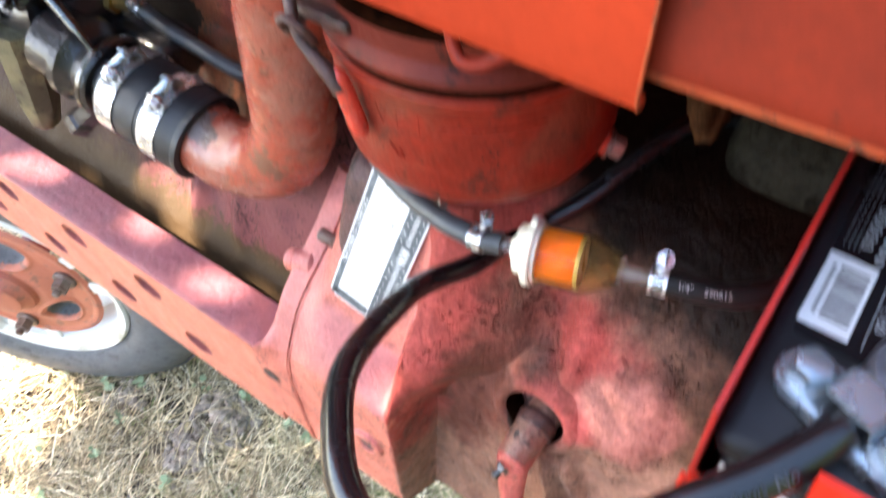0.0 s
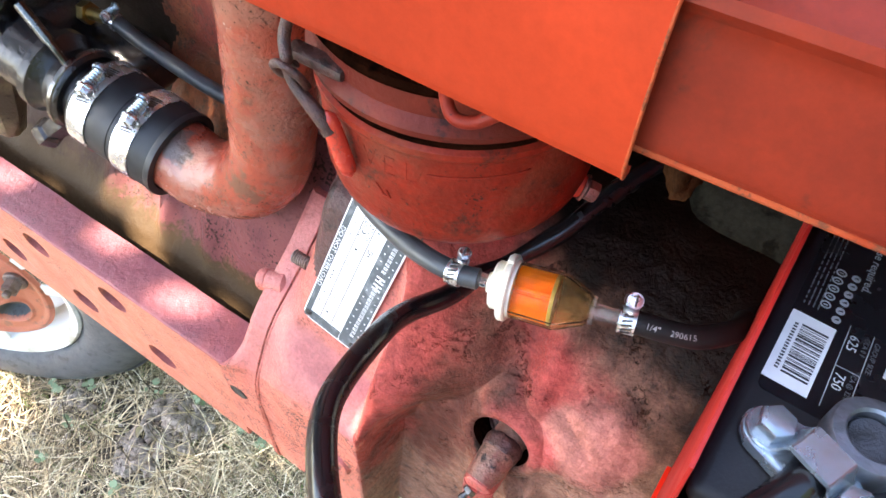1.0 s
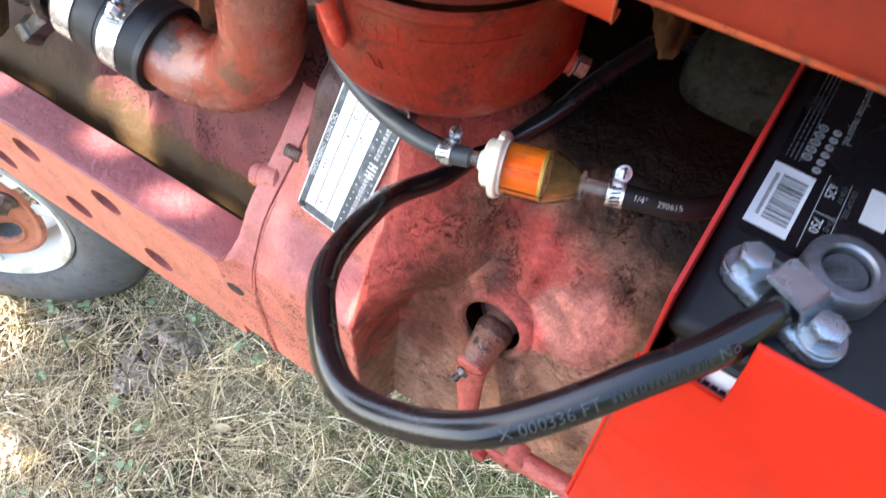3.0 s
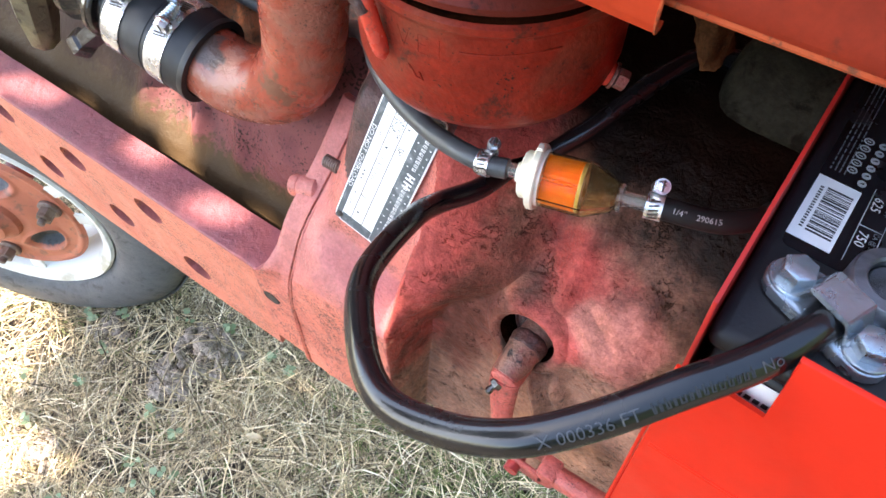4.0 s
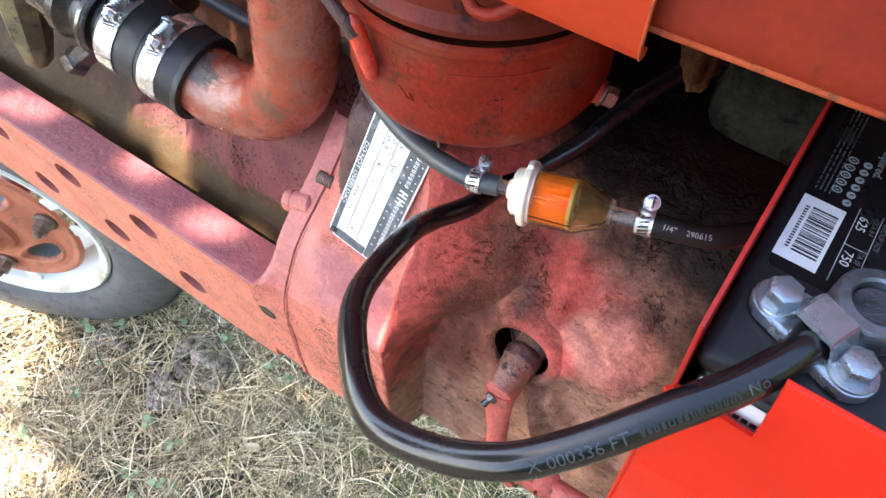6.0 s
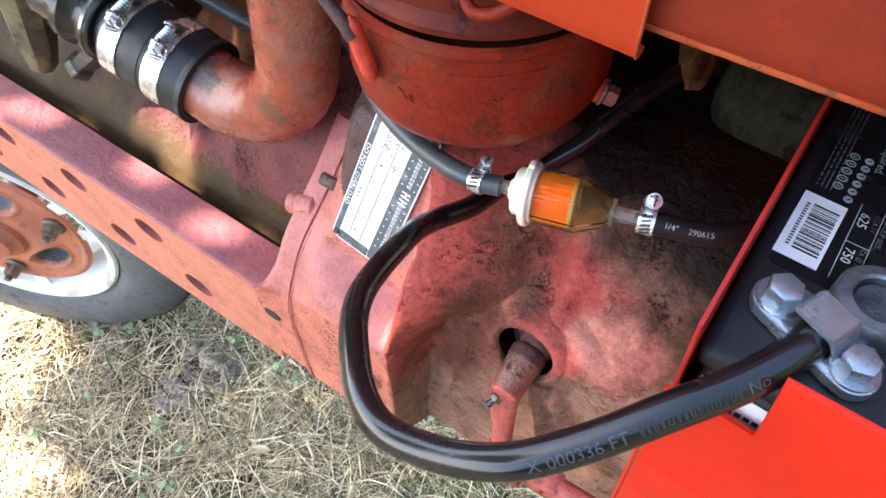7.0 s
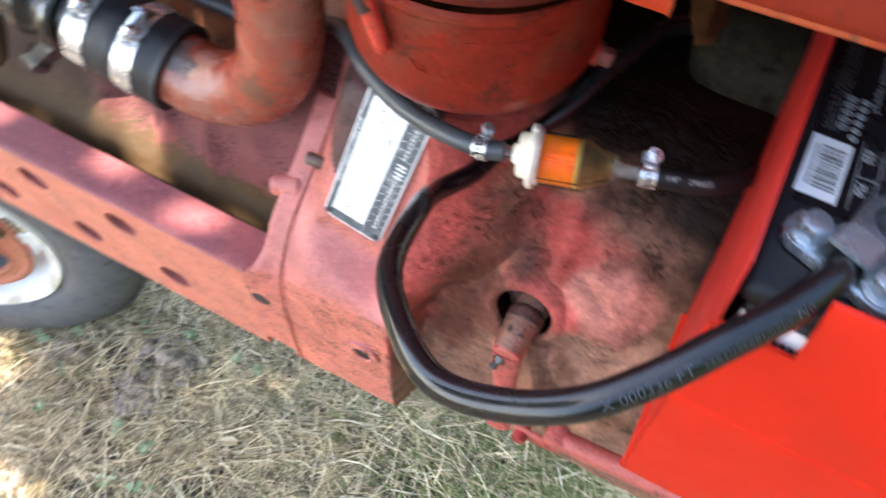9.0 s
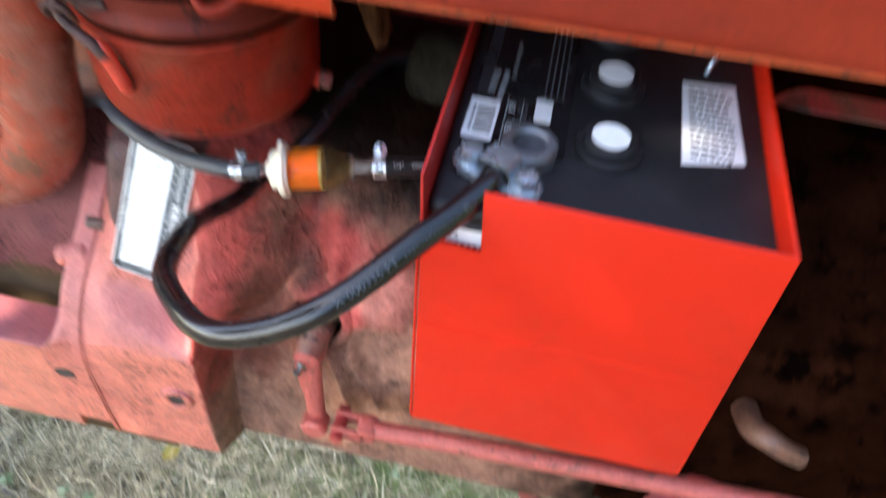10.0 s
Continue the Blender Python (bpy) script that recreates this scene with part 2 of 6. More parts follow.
CARB = surface("olive grey carburetor casting", (0.21, 0.19, 0.12), (0.12, 0.11, 0.08), (0.06, 0.05, 0.04), rough=0.42, metal=0.6, big=22, fine=70, bump=0.3, pits=0.2)
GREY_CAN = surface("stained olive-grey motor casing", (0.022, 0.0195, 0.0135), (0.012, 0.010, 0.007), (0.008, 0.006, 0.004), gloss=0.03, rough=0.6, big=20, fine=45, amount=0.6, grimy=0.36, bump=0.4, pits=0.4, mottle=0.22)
NYLON = surface("white nylon", (0.88, 0.81, 0.64), rough=0.35, fine=80, bump=0.03)
PAPER = surface("orange filter paper", (0.92, 0.25, 0.012), (0.82, 0.20, 0.010), rough=0.9, gloss=0.05, big=40, fine=150, bump=0.1)
BOLT_GREY = surface("dirty grey bolt steel", (0.20, 0.15, 0.13), (0.14, 0.09, 0.07), rough=0.45, metal=0.4, big=40, fine=120, bump=0.2)
TYRE = surface("grey weathered tyre rubber", (0.115, 0.118, 0.125), (0.14, 0.14, 0.145), (0.075, 0.075, 0.078), rough=0.62, big=6, fine=40, bump=0.35, mottle=0.12)
RIM_WHITE = surface("white wheel rim paint", (0.80, 0.79, 0.74), (0.50, 0.46, 0.36), rough=0.45, big=10, fine=50, amount=0.35, bump=0.1)
DISC_RED = surface("worn red wheel centre", (0.52, 0.16, 0.095), (0.45, 0.13, 0.08), (0.30, 0.12, 0.08), rough=0.5, big=10, fine=40, bump=0.2)
PLATE = surface("bare aluminium plate", (0.86, 0.88, 0.88), (0.74, 0.76, 0.77), rough=0.4, metal=0.15, big=60, fine=220, amount=0.3, bump=0.06)
PLATE_DARK = surface("worn black plate enamel", (0.085, 0.10, 0.11), (0.18, 0.20, 0.21), rough=0.45, big=90, fine=300, amount=0.45, bump=0.05)
FADED = plain("faded stamped figures", (0.42, 0.43, 0.44), 0.5)
HOSE_PRINT = plain("worn pale hose print", (0.38, 0.38, 0.38), 0.5)
YELLOWED = surface("yellow lettering film", (0.55, 0.42, 0.16), rough=0.3, fine=60, bump=0.02)


def glassy(name, colour, rough=0.06, through_it=1.0):
    m = bpy.data.materials.new(name)
    m.use_nodes = True
    p = m.node_tree.nodes["Principled BSDF"]
    p.inputs["Base Color"].default_value = (*colour, 1)
    p.inputs["Roughness"].default_value = rough
    p.inputs["IOR"].default_value = 1.15
    p.inputs["Specular IOR Level"].default_value = 0.08
    p.inputs["Transmission Weight"].default_value = through_it
    return m


AMBER = glassy("amber clear plastic", (1.0, 0.90, 0.60), 0.02, 0.992)
MILKY = glassy("milky clear plastic", (0.92, 0.91, 0.87), 0.10, 0.93)


def stain(m, colour, centre, reach, scale, lo, hi):
    """A ragged worn or dirty patch round a place on a surface."""
    n, l = m.node_tree.nodes, m.node_tree.links
    p = n["Principled BSDF"]
    co = n.new("ShaderNodeTexCoord")
    d = n.new("ShaderNodeVectorMath")
    d.operation = "DISTANCE"
    d.inputs[1].default_value = centre
    l.new(co.outputs["Object"], d.inputs[0])
    t = n.new("ShaderNodeTexNoise")
    t.inputs["Scale"].default_value, t.inputs["Detail"].default_value = scale, 6.0
    l.new(co.outputs["Object"], t.inputs["Vector"])
    a = n.new("ShaderNodeMath")
    a.operation = "MULTIPLY_ADD"
    a.inputs[1].default_value = -1.0 / reach
    l.new(d.outputs["Value"], a.inputs[0])
    l.new(t.outputs["Fac"], a.inputs[2])
    r = n.new("ShaderNodeMapRange")
    r.interpolation_type = "SMOOTHSTEP"
    r.inputs["From Min"].default_value, r.inputs["From Max"].default_value = lo, hi
    l.new(a.outputs[0], r.inputs["Value"])
    x = n.new("ShaderNodeMix")
    x.data_type = "RGBA"
    x.inputs[7].default_value = (*colour, 1)
    l.new(p.inputs["Base Color"].links[0].from_socket, x.inputs[6])
    l.new(r.outputs[0], x.inputs[0])
    l.new(x.outputs[2], p.inputs["Base Color"])


# the pipe is rubbed to primer and grey metal beside the coupling, and spotted brown where it turns up
stain(PIPE_RED, (0.36, 0.155, 0.118), (-0.378, 0.095, 1.056), 0.060, 60, 0.02, 0.32)
stain(PIPE_RED, (0.120, 0.085, 0.075), (-0.390, 0.100, 1.067), 0.036, 70, 0.06, 0.22)
stain(PIPE_RED, (0.17, 0.062, 0.036), (-0.318, 0.098, 1.075), 0.060, 160, 0.27, 0.33)


def barrel_material():
    """Worn red paint round the shaft boss, greasy brown elsewhere, with a chipped patch of pale primer; the back is
    near-black for the shade under the tank.
    """
    m = surface("greasy barrel of the housing", (0.270, 0.132, 0.092), (0.220, 0.112, 0.080), (0.095, 0.052, 0.038), rough=0.36, big=22, fine=75, amount=0.5, grimy=0.30, bump=0.45, speck=(0.03, 0.015, 0.011), speck_at=0.83, pits=0.45, flake=1.0, chip=(0.30, 0.13, 0.10), gloss=0.09, cells=0.85, flake_at=0.55)
    n, l = m.node_tree.nodes, m.node_tree.links
    p = n["Principled BSDF"]
    old = p.inputs["Base Color"].links[0].from_socket
    co = n.new("ShaderNodeTexCoord")

    def blob(centre, reach, scale, lo, hi):
        d = n.new("ShaderNodeVectorMath")
        d.operation = "DISTANCE"
        d.inputs[1].default_value = centre
        l.new(co.outputs["Object"], d.inputs[0])
        t = n.new("ShaderNodeTexNoise")
        t.inputs["Scale"].default_value, t.inputs["Detail"].default_value = scale, 6.0
        l.new(co.outputs["Object"], t.inputs["Vector"])
        a = n.new("ShaderNodeMath")
        a.operation = "MULTIPLY_ADD"
        a.inputs[1].default_value = -1.0 / reach
        l.new(d.outputs["Value"], a.inputs[0])
        l.new(t.outputs["Fac"], a.inputs[2])
        r = n.new("ShaderNodeMapRange")
        r.interpolation_type = "SMOOTHSTEP"
        r.inputs["From Min"].default_value, r.inputs["From Max"].default_value = lo, hi
        l.new(a.outputs[0], r.inputs["Value"])
        return r.outputs[0]

    def over(colour, fac):
        nonlocal old
        x = n.new("ShaderNodeMix")
        x.data_type = "RGBA"
        x.inputs[7].default_value = (*colour, 1)
        l.new(old, x.inputs[6])
        l.new(fac, x.inputs[0])
        old = x.outputs[2]

    over((0.30, 0.052, 0.044), blob((-0.088, 0.095, 1.020), 0.11, 24, -0.10, 0.24))
    over((0.40, 0.080, 0.070), blob((-0.082, 0.085, 0.985), 0.055, 34, -0.08, 0.22))
    over((0.165, 0.056, 0.040), blob((-0.150, 0.075, 0.970), 0.13, 26, -0.20, 0.20))
    over((0.135, 0.046, 0.033), blob((-0.170, 0.070, 0.905), 0.075, 30, -0.10, 0.20))
    over((0.185, 0.092, 0.060), blob((0.02, 0.10, 1.00), 0.13, 26, -0.14, 0.20))
    over((0.35, 0.130, 0.105), blob((-0.044, 0.098, 1.000), 0.070, 22, -0.04, 0.16))
    over((0.36, 0.175, 0.112), blob((-0.060, 0.075, 0.850), 0.10, 26, -0.05, 0.28))
    over((0.33, 0.165, 0.118), blob((-0.020, 0.098, 0.945), 0.08, 26, -0.04, 0.20))
    over((0.075, 0.036, 0.026), blob((-0.128, 0.095, 1.035), 0.05, 34, 0.05, 0.22))
    over((0.030, 0.018, 0.013), blob((-0.101, 0.085, 0.955), 0.035, 60, 0.02, 0.16))
    over((0.070, 0.036, 0.028), blob((-0.112, 0.105, 1.008), 0.045, 30, 0.08, 0.50))
    over((0.060, 0.032, 0.024), blob((-0.112, 0.125, 1.045), 0.050, 30, 0.08, 0.50))
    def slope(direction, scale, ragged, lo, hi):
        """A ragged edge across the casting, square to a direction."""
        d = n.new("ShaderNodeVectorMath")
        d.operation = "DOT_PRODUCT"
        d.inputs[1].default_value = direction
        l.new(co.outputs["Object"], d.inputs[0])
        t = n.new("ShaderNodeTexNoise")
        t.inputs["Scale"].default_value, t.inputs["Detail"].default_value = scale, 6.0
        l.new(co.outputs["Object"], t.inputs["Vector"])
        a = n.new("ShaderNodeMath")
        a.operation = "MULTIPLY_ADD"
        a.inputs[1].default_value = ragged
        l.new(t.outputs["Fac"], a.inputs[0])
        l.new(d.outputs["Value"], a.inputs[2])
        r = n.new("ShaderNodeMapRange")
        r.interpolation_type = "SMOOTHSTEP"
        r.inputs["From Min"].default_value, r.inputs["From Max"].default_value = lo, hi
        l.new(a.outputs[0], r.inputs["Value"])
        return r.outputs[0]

    over((0.35, 0.066, 0.054), slope((-1, 0, 0.25), 45, 0.04, 0.412, 0.440))
    # near-black towards the back: shade under the tank, put into the colour
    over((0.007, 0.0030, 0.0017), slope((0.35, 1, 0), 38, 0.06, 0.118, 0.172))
    # fine mottling of old grease over paint and casting alike
    for scale, lo, hi, dark in ((45, 0.36, 0.62, 0.66), (200, 0.36, 0.64, 0.80), (700, 0.36, 0.64, 0.84)):
        t = n.new("ShaderNodeTexNoise")
        t.inputs["Scale"].default_value, t.inputs["Detail"].default_value, t.inputs["Roughness"].default_value = scale, 6.0, 0.7
        l.new(co.outputs["Object"], t.inputs["Vector"])
        r = n.new("ShaderNodeMapRange")
        r.inputs["From Min"].default_value, r.inputs["From Max"].default_value = lo, hi
        r.inputs["To Min"].default_value, r.inputs["To Max"].default_value = dark, 1.22
        l.new(t.outputs["Fac"], r.inputs["Value"])
        x = n.new("ShaderNodeMix")
        x.data_type, x.blend_type = "RGBA", "MULTIPLY"
        x.inputs[0].default_value = 1.0
        l.new(old, x.inputs[6])
        l.new(r.outputs[0], x.inputs[7])
        old = x.outputs[2]
    l.new(old, p.inputs["Base Color"])
    return m


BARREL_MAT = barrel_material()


def side_material():
    """The engine's lower side: a mauve bell, brown grease over the sump, darkened for the carburetor's shade, and an
    ochre crust along its flange.
    """
    m = surface("greasy mauve bell and brown sump side", (0.175, 0.058, 0.056), (0.135, 0.045, 0.048), (0.075, 0.030, 0.028), gloss=0.06, rough=0.45, big=11, fine=34, amount=0.5, grimy=0.24, bump=0.5, speck=(0.04, 0.02, 0.016), speck_at=0.80, pits=0.3)
    n, l = m.node_tree.nodes, m.node_tree.links
    p = n["Principled BSDF"]
    co = n.new("ShaderNodeTexCoord")

    def field(direction, scale, ragged, lo, hi):
        d = n.new("ShaderNodeVectorMath")
        d.operation = "DOT_PRODUCT"
        d.inputs[1].default_value = direction
        l.new(co.outputs["Object"], d.inputs[0])
        t = n.new("ShaderNodeTexNoise")
        t.inputs["Scale"].default_value, t.inputs["Detail"].default_value, t.inputs["Roughness"].default_value = scale, 7.0, 0.65
        l.new(co.outputs["Object"], t.inputs["Vector"])
        x = n.new("ShaderNodeMath")
        x.operation = "MULTIPLY_ADD"
        x.inputs[1].default_value = ragged
        l.new(t.outputs["Fac"], x.inputs[0])
        l.new(d.outputs["Value"], x.inputs[2])
        r = n.new("ShaderNodeMapRange")
        r.interpolation_type = "SMOOTHSTEP"
        r.inputs["From Min"].default_value, r.inputs["From Max"].default_value = lo, hi
        l.new(x.outputs[0], r.inputs["Value"])
        return r.outputs[0]

    def over(colour, fac):
        x = n.new("ShaderNodeMix")
        x.data_type = "RGBA"
        x.inputs[7].default_value = (*colour, 1)
        l.new(p.inputs["Base Color"].links[0].from_socket, x.inputs[6])
        l.new(fac, x.inputs[0])
        l.new(x.outputs[2], p.inputs["Base Color"])

    # greasy brown, with the shade below the carburetor put into it
    over((0.050, 0.026, 0.018), field((-1, 0, -0.45), 26, 0.10, 0.105, 0.190))
    over((0.115, 0.060, 0.032), field((0.10, 0, -1), 60, 0.050, -0.952, -0.930))
    over((0.070, 0.042, 0.022), field((0, 0, -1), 140, 0.050, -0.915, -0.900))
    return m


SIDE_MAT = side_material()

# ---------------------------------------------------------------- mesh helpers
def mesh(name, bm, material, smooth=True):
    if isinstance(bm, bpy.types.Mesh):
        me = bm
    else:
        bmesh.ops.recalc_face_normals(bm, faces=bm.faces[:])
        me = bpy.data.meshes.new(name)
        bm.to_mesh(me)
        bm.free()
    for x in material if isinstance(material, (list, tuple)) else (material,):
        me.materials.append(x)
    if smooth:
        me.shade_smooth()
        me.set_sharp_from_angle(angle=radians(38))
    return new(name, me)


def thing(name, base, label, category, group="", kind=""):
    """An empty at the base of a thing, under which its parts stand."""
    ob = new(name)
    ob.empty_display_size = 0.02
    ob.location = base
    return tagged(ob, label, category, group, kind)


def part(name, bm, material, parent, label="", smooth=True):
    ob = mesh(name, bm, material, smooth)
    ob.parent = parent
    if parent.parent is None:
        ob.matrix_parent_inverse = Matrix.Translation(parent.location).inverted()
    if label:
        ob["label"] = label
    return ob


def single(name, bm, material, label, category, group="", kind="", smooth=True):
    return tagged(mesh(name, bm, material, smooth), label, category, group, kind)


def catmull(pts, steps=10):
    p = [Vector(v) for v in pts]
    p = [2 * p[0] - p[1], *p, 2 * p[-1] - p[-2]]
    out = []
    for a, b, c, d in zip(p, p[1:], p[2:], p[3:]):
        for k in range(steps):
            u = k / steps
            out.append(0.5 * (2 * b + (c - a) * u + (2 * a - 5 * b + 4 * c - d) * u * u + (3 * b - a - 3 * c + d) * u ** 3))
    out.append(p[-2])
    return out


def frames(pts):
    """Points with tangents and a normal carried along without twist."""
    out, n = [], None
    for i, p in enumerate(pts):
        t = (pts[min(i + 1, len(pts) - 1)] - pts[max(i - 1, 0)]).normalized()
        if n is None:
            n = t.orthogonal().normalized()
        n = (n - t * n.dot(t)).normalized()
        out.append((p, t, n, t.cross(n)))
    return out


def tube(bm, pts, radius, seg=16, caps=True):
    """A round bar along points; radius may be a function of 0..1."""
    fr = frames(pts)
    rings = []
    for i, (p, t, n, b) in enumerate(fr):
        r = radius(i / (len(fr) - 1)) if callable(radius) else radius
        rings.append([bm.verts.new(p + r * (math.cos(a) * n + math.sin(a) * b)) for a in (2 * math.pi * k / seg for k in range(seg))])
    for r0, r1 in zip(rings, rings[1:]):
        for k in range(seg):
            bm.faces.new((r0[k], r0[(k + 1) % seg], r1[(k + 1) % seg], r1[k]))
    if caps:
        bm.faces.new(rings[0][::-1])
        bm.faces.new(rings[-1])
    return bm


def lathe(bm, profile, m, seg=32, closed=False):
    """Turn a profile of (radius, height) round the z axis of the pose m."""
    rings = []
    for r, h in profile:
        if r < 1e-6:
            rings.append([bm.verts.new(m @ Vector((0, 0, h)))])
        else:
            rings.append([bm.verts.new(m @ Vector((r * math.cos(a), r * math.sin(a), h))) for a in (2 * math.pi * k / seg for k in range(seg))])
    pairs = list(zip(rings, rings[1:])) + ([(rings[-1], rings[0])] if closed else [])
    for a, b in pairs:
        for k in range(seg):
            k2 = (k + 1) % seg
            if len(a) == 1 and len(b) > 1:
                bm.faces.new((a[0], b[k2], b[k]))
            elif len(b) == 1 and len(a) > 1:
                bm.faces.new((a[k], a[k2], b[0]))
            elif len(a) > 1:
                bm.faces.new((a[k], a[k2], b[k2], b[k]))
    return bm


def axis(a, b, up=(0, 0, 1)):
    """A pose at a whose z axis points to b."""
    z = (Vector(b) - Vector(a)).normalized()
    x = Vector(up).cross(z)
    x = x.normalized() if x.length > 1e-4 else Vector((1, 0, 0))
    y = z.cross(x)
    m = Matrix((x, y, z)).transposed().to_4x4()
    m.translation = a
    return m


def block(bm, lo, hi, bevel=0.0, m=None, seg=2):
    """A box from corner to corner with rounded edges."""
    lo, hi = Vector(lo), Vector(hi)
    made = bmesh.ops.create_cube(bm, size=1.0)["verts"]
    for v in made:
        v.co = Vector([(lo[i] + hi[i]) / 2 + v.co[i] * (hi[i] - lo[i]) for i in range(3)])
    if bevel:
        edges = list({e for v in made for e in v.link_edges})
        res = bmesh.ops.bevel(bm, geom=edges, offset=bevel, segments=seg, affect="EDGES", profile=0.5)
        made = list({v for f in res["faces"] for v in f.verts} | {v for v in made if v.is_valid})
    if m is not None:
        for v in made:
            v.co = m @ v.co
    return bm


def prism(bm, outline, depth, m, bevel=0.0):
    """A flat outline of (x, y), thick along z, in the pose m."""
    a = [bm.verts.new((x, y, 0)) for x, y in outline]
    b = [bm.verts.new((x, y, depth)) for x, y in outline]
    n = len(a)
    top, bottom = bm.faces.new(b), bm.faces.new(a[::-1])
    sides = [bm.faces.new((a[k], a[(k + 1) % n], b[(k + 1) % n], b[k])) for k in range(n)]
    made = a + b
    if bevel:
        res = bmesh.ops.bevel(bm, geom=list(top.edges), offset=bevel, segments=2, affect="EDGES", profile=0.5)
        made = list({v for f in (*res["faces"], bottom, *sides, top) if f.is_valid for v in f.verts} | {v for v in made if v.is_valid})
    for v in made:
        v.co = m @ v.co
    return bm


def ring(n, r, start=0.0):
    return [(r * math.cos(start + 2 * math.pi * k / n), r * math.sin(start + 2 * math.pi * k / n)) for k in range(n)]


def hexhead(bm, m, flat, height, washer=0.0):
    """A six-sided bolt head with a chamfered top, on a washer face."""
    r = flat / math.sqrt(3)
    if washer:
        lathe(bm, [(0, 0), (washer, 0), (washer, 0.0012), (washer * 0.95, 0.0016), (0, 0.0016)], m, 24)
    prism(bm, ring(6, r), height, m @ Matrix.Translation((0, 0, 0.0012 if washer else 0)), bevel=height * 0.16)
    return bm


def sheet(bm, f, nu, nv, thick=None):
    """A grid of f(u, v), u and v from 0 to 1; thick: a vector or function of (u, v) that gives the far side."""
    def lay(g):
        return [[bm.verts.new(g(i / nu, j / nv)) for j in range(nv + 1)] for i in range(nu + 1)]

    def skin(a, flip):
        for i in range(nu):
            for j in range(nv):
                q = (a[i][j], a[i + 1][j], a[i + 1][j + 1], a[i][j + 1])
                bm.faces.new(q[::-1] if flip else q)
    a = lay(f)
    skin(a, False)
    if thick is not None:
        b = lay(lambda u, v: f(u, v) + (thick(u, v) if callable(thick) else Vector(thick)))
        skin(b, True)
        for i in range(nu):
            bm.faces.new((a[i][0], b[i][0], b[i + 1][0], a[i + 1][0]))
            bm.faces.new((a[i][nv], a[i + 1][nv], b[i + 1][nv], b[i][nv]))
        for j in range(nv):
            bm.faces.new((a[0][j], a[0][j + 1], b[0][j + 1], b[0][j]))
            bm.faces.new((a[nu][j], b[nu][j], b[nu][j + 1], a[nu][j + 1]))
    return bm


def smooth(a, b, x):
    u = min(1.0, max(0.0, (x - a) / (b - a)))
    return u * u * (3 - 2 * u)


def polyline(pts, u):
    """The place at 0..1 of the length of a smooth line through points of (y, z), each given its own share."""
    c = len(pts) - 1
    i = min(int(u * c), c - 1)
    return pts[i][0] + (pts[i + 1][0] - pts[i][0]) * (u * c - i), pts[i][1] + (pts[i + 1][1] - pts[i][1]) * (u * c - i)


def lettering(text, size, m=None, depth=0.0):
    """Text as a mesh in the xy plane, or in the pose m."""
    c = bpy.data.curves.new("lettering", "FONT")
    c.body, c.size, c.extrude, c.resolution_u = text, size, depth, 2
    ob = bpy.data.objects.new("lettering", c)
    scene.collection.objects.link(ob)
    me = bpy.data.meshes.new_from_object(ob.evaluated_get(bpy.context.evaluated_depsgraph_get()))
    bpy.data.objects.remove(ob)
    bpy.data.curves.remove(c)
    if m is not None:
        me.transform(m)
    return me


def wrapped(me, pts, start, radius, side, flip=False):
    """Lay a flat lettering mesh on a round bar along pts, from start metres on, on the side that faces the given place."""
    fr = frames(pts)
    dist = [0.0]
    for a, b in zip(pts, pts[1:]):
        dist.append(dist[-1] + (b - a).length)
    for v in me.vertices:
        s = start + (-v.co.x if flip else v.co.x)
        i = max(0, min(len(pts) - 2, next((k for k in range(len(dist) - 1) if dist[k + 1] >= s), len(pts) - 2)))
        u = (s - dist[i]) / (dist[i + 1] - dist[i])
        p, t = pts[i].lerp(pts[i + 1], u), fr[i][1].lerp(fr[i + 1][1], u).normalized()
        out = Vector(side) - p
        out = (out - t * out.dot(t)).normalized()
        across = out.cross(t) if not flip else t.cross(out)
        a = v.co.y / radius
        v.co = p + (radius + 0.0003) * (math.cos(a) * out + math.sin(a) * across)
    return me


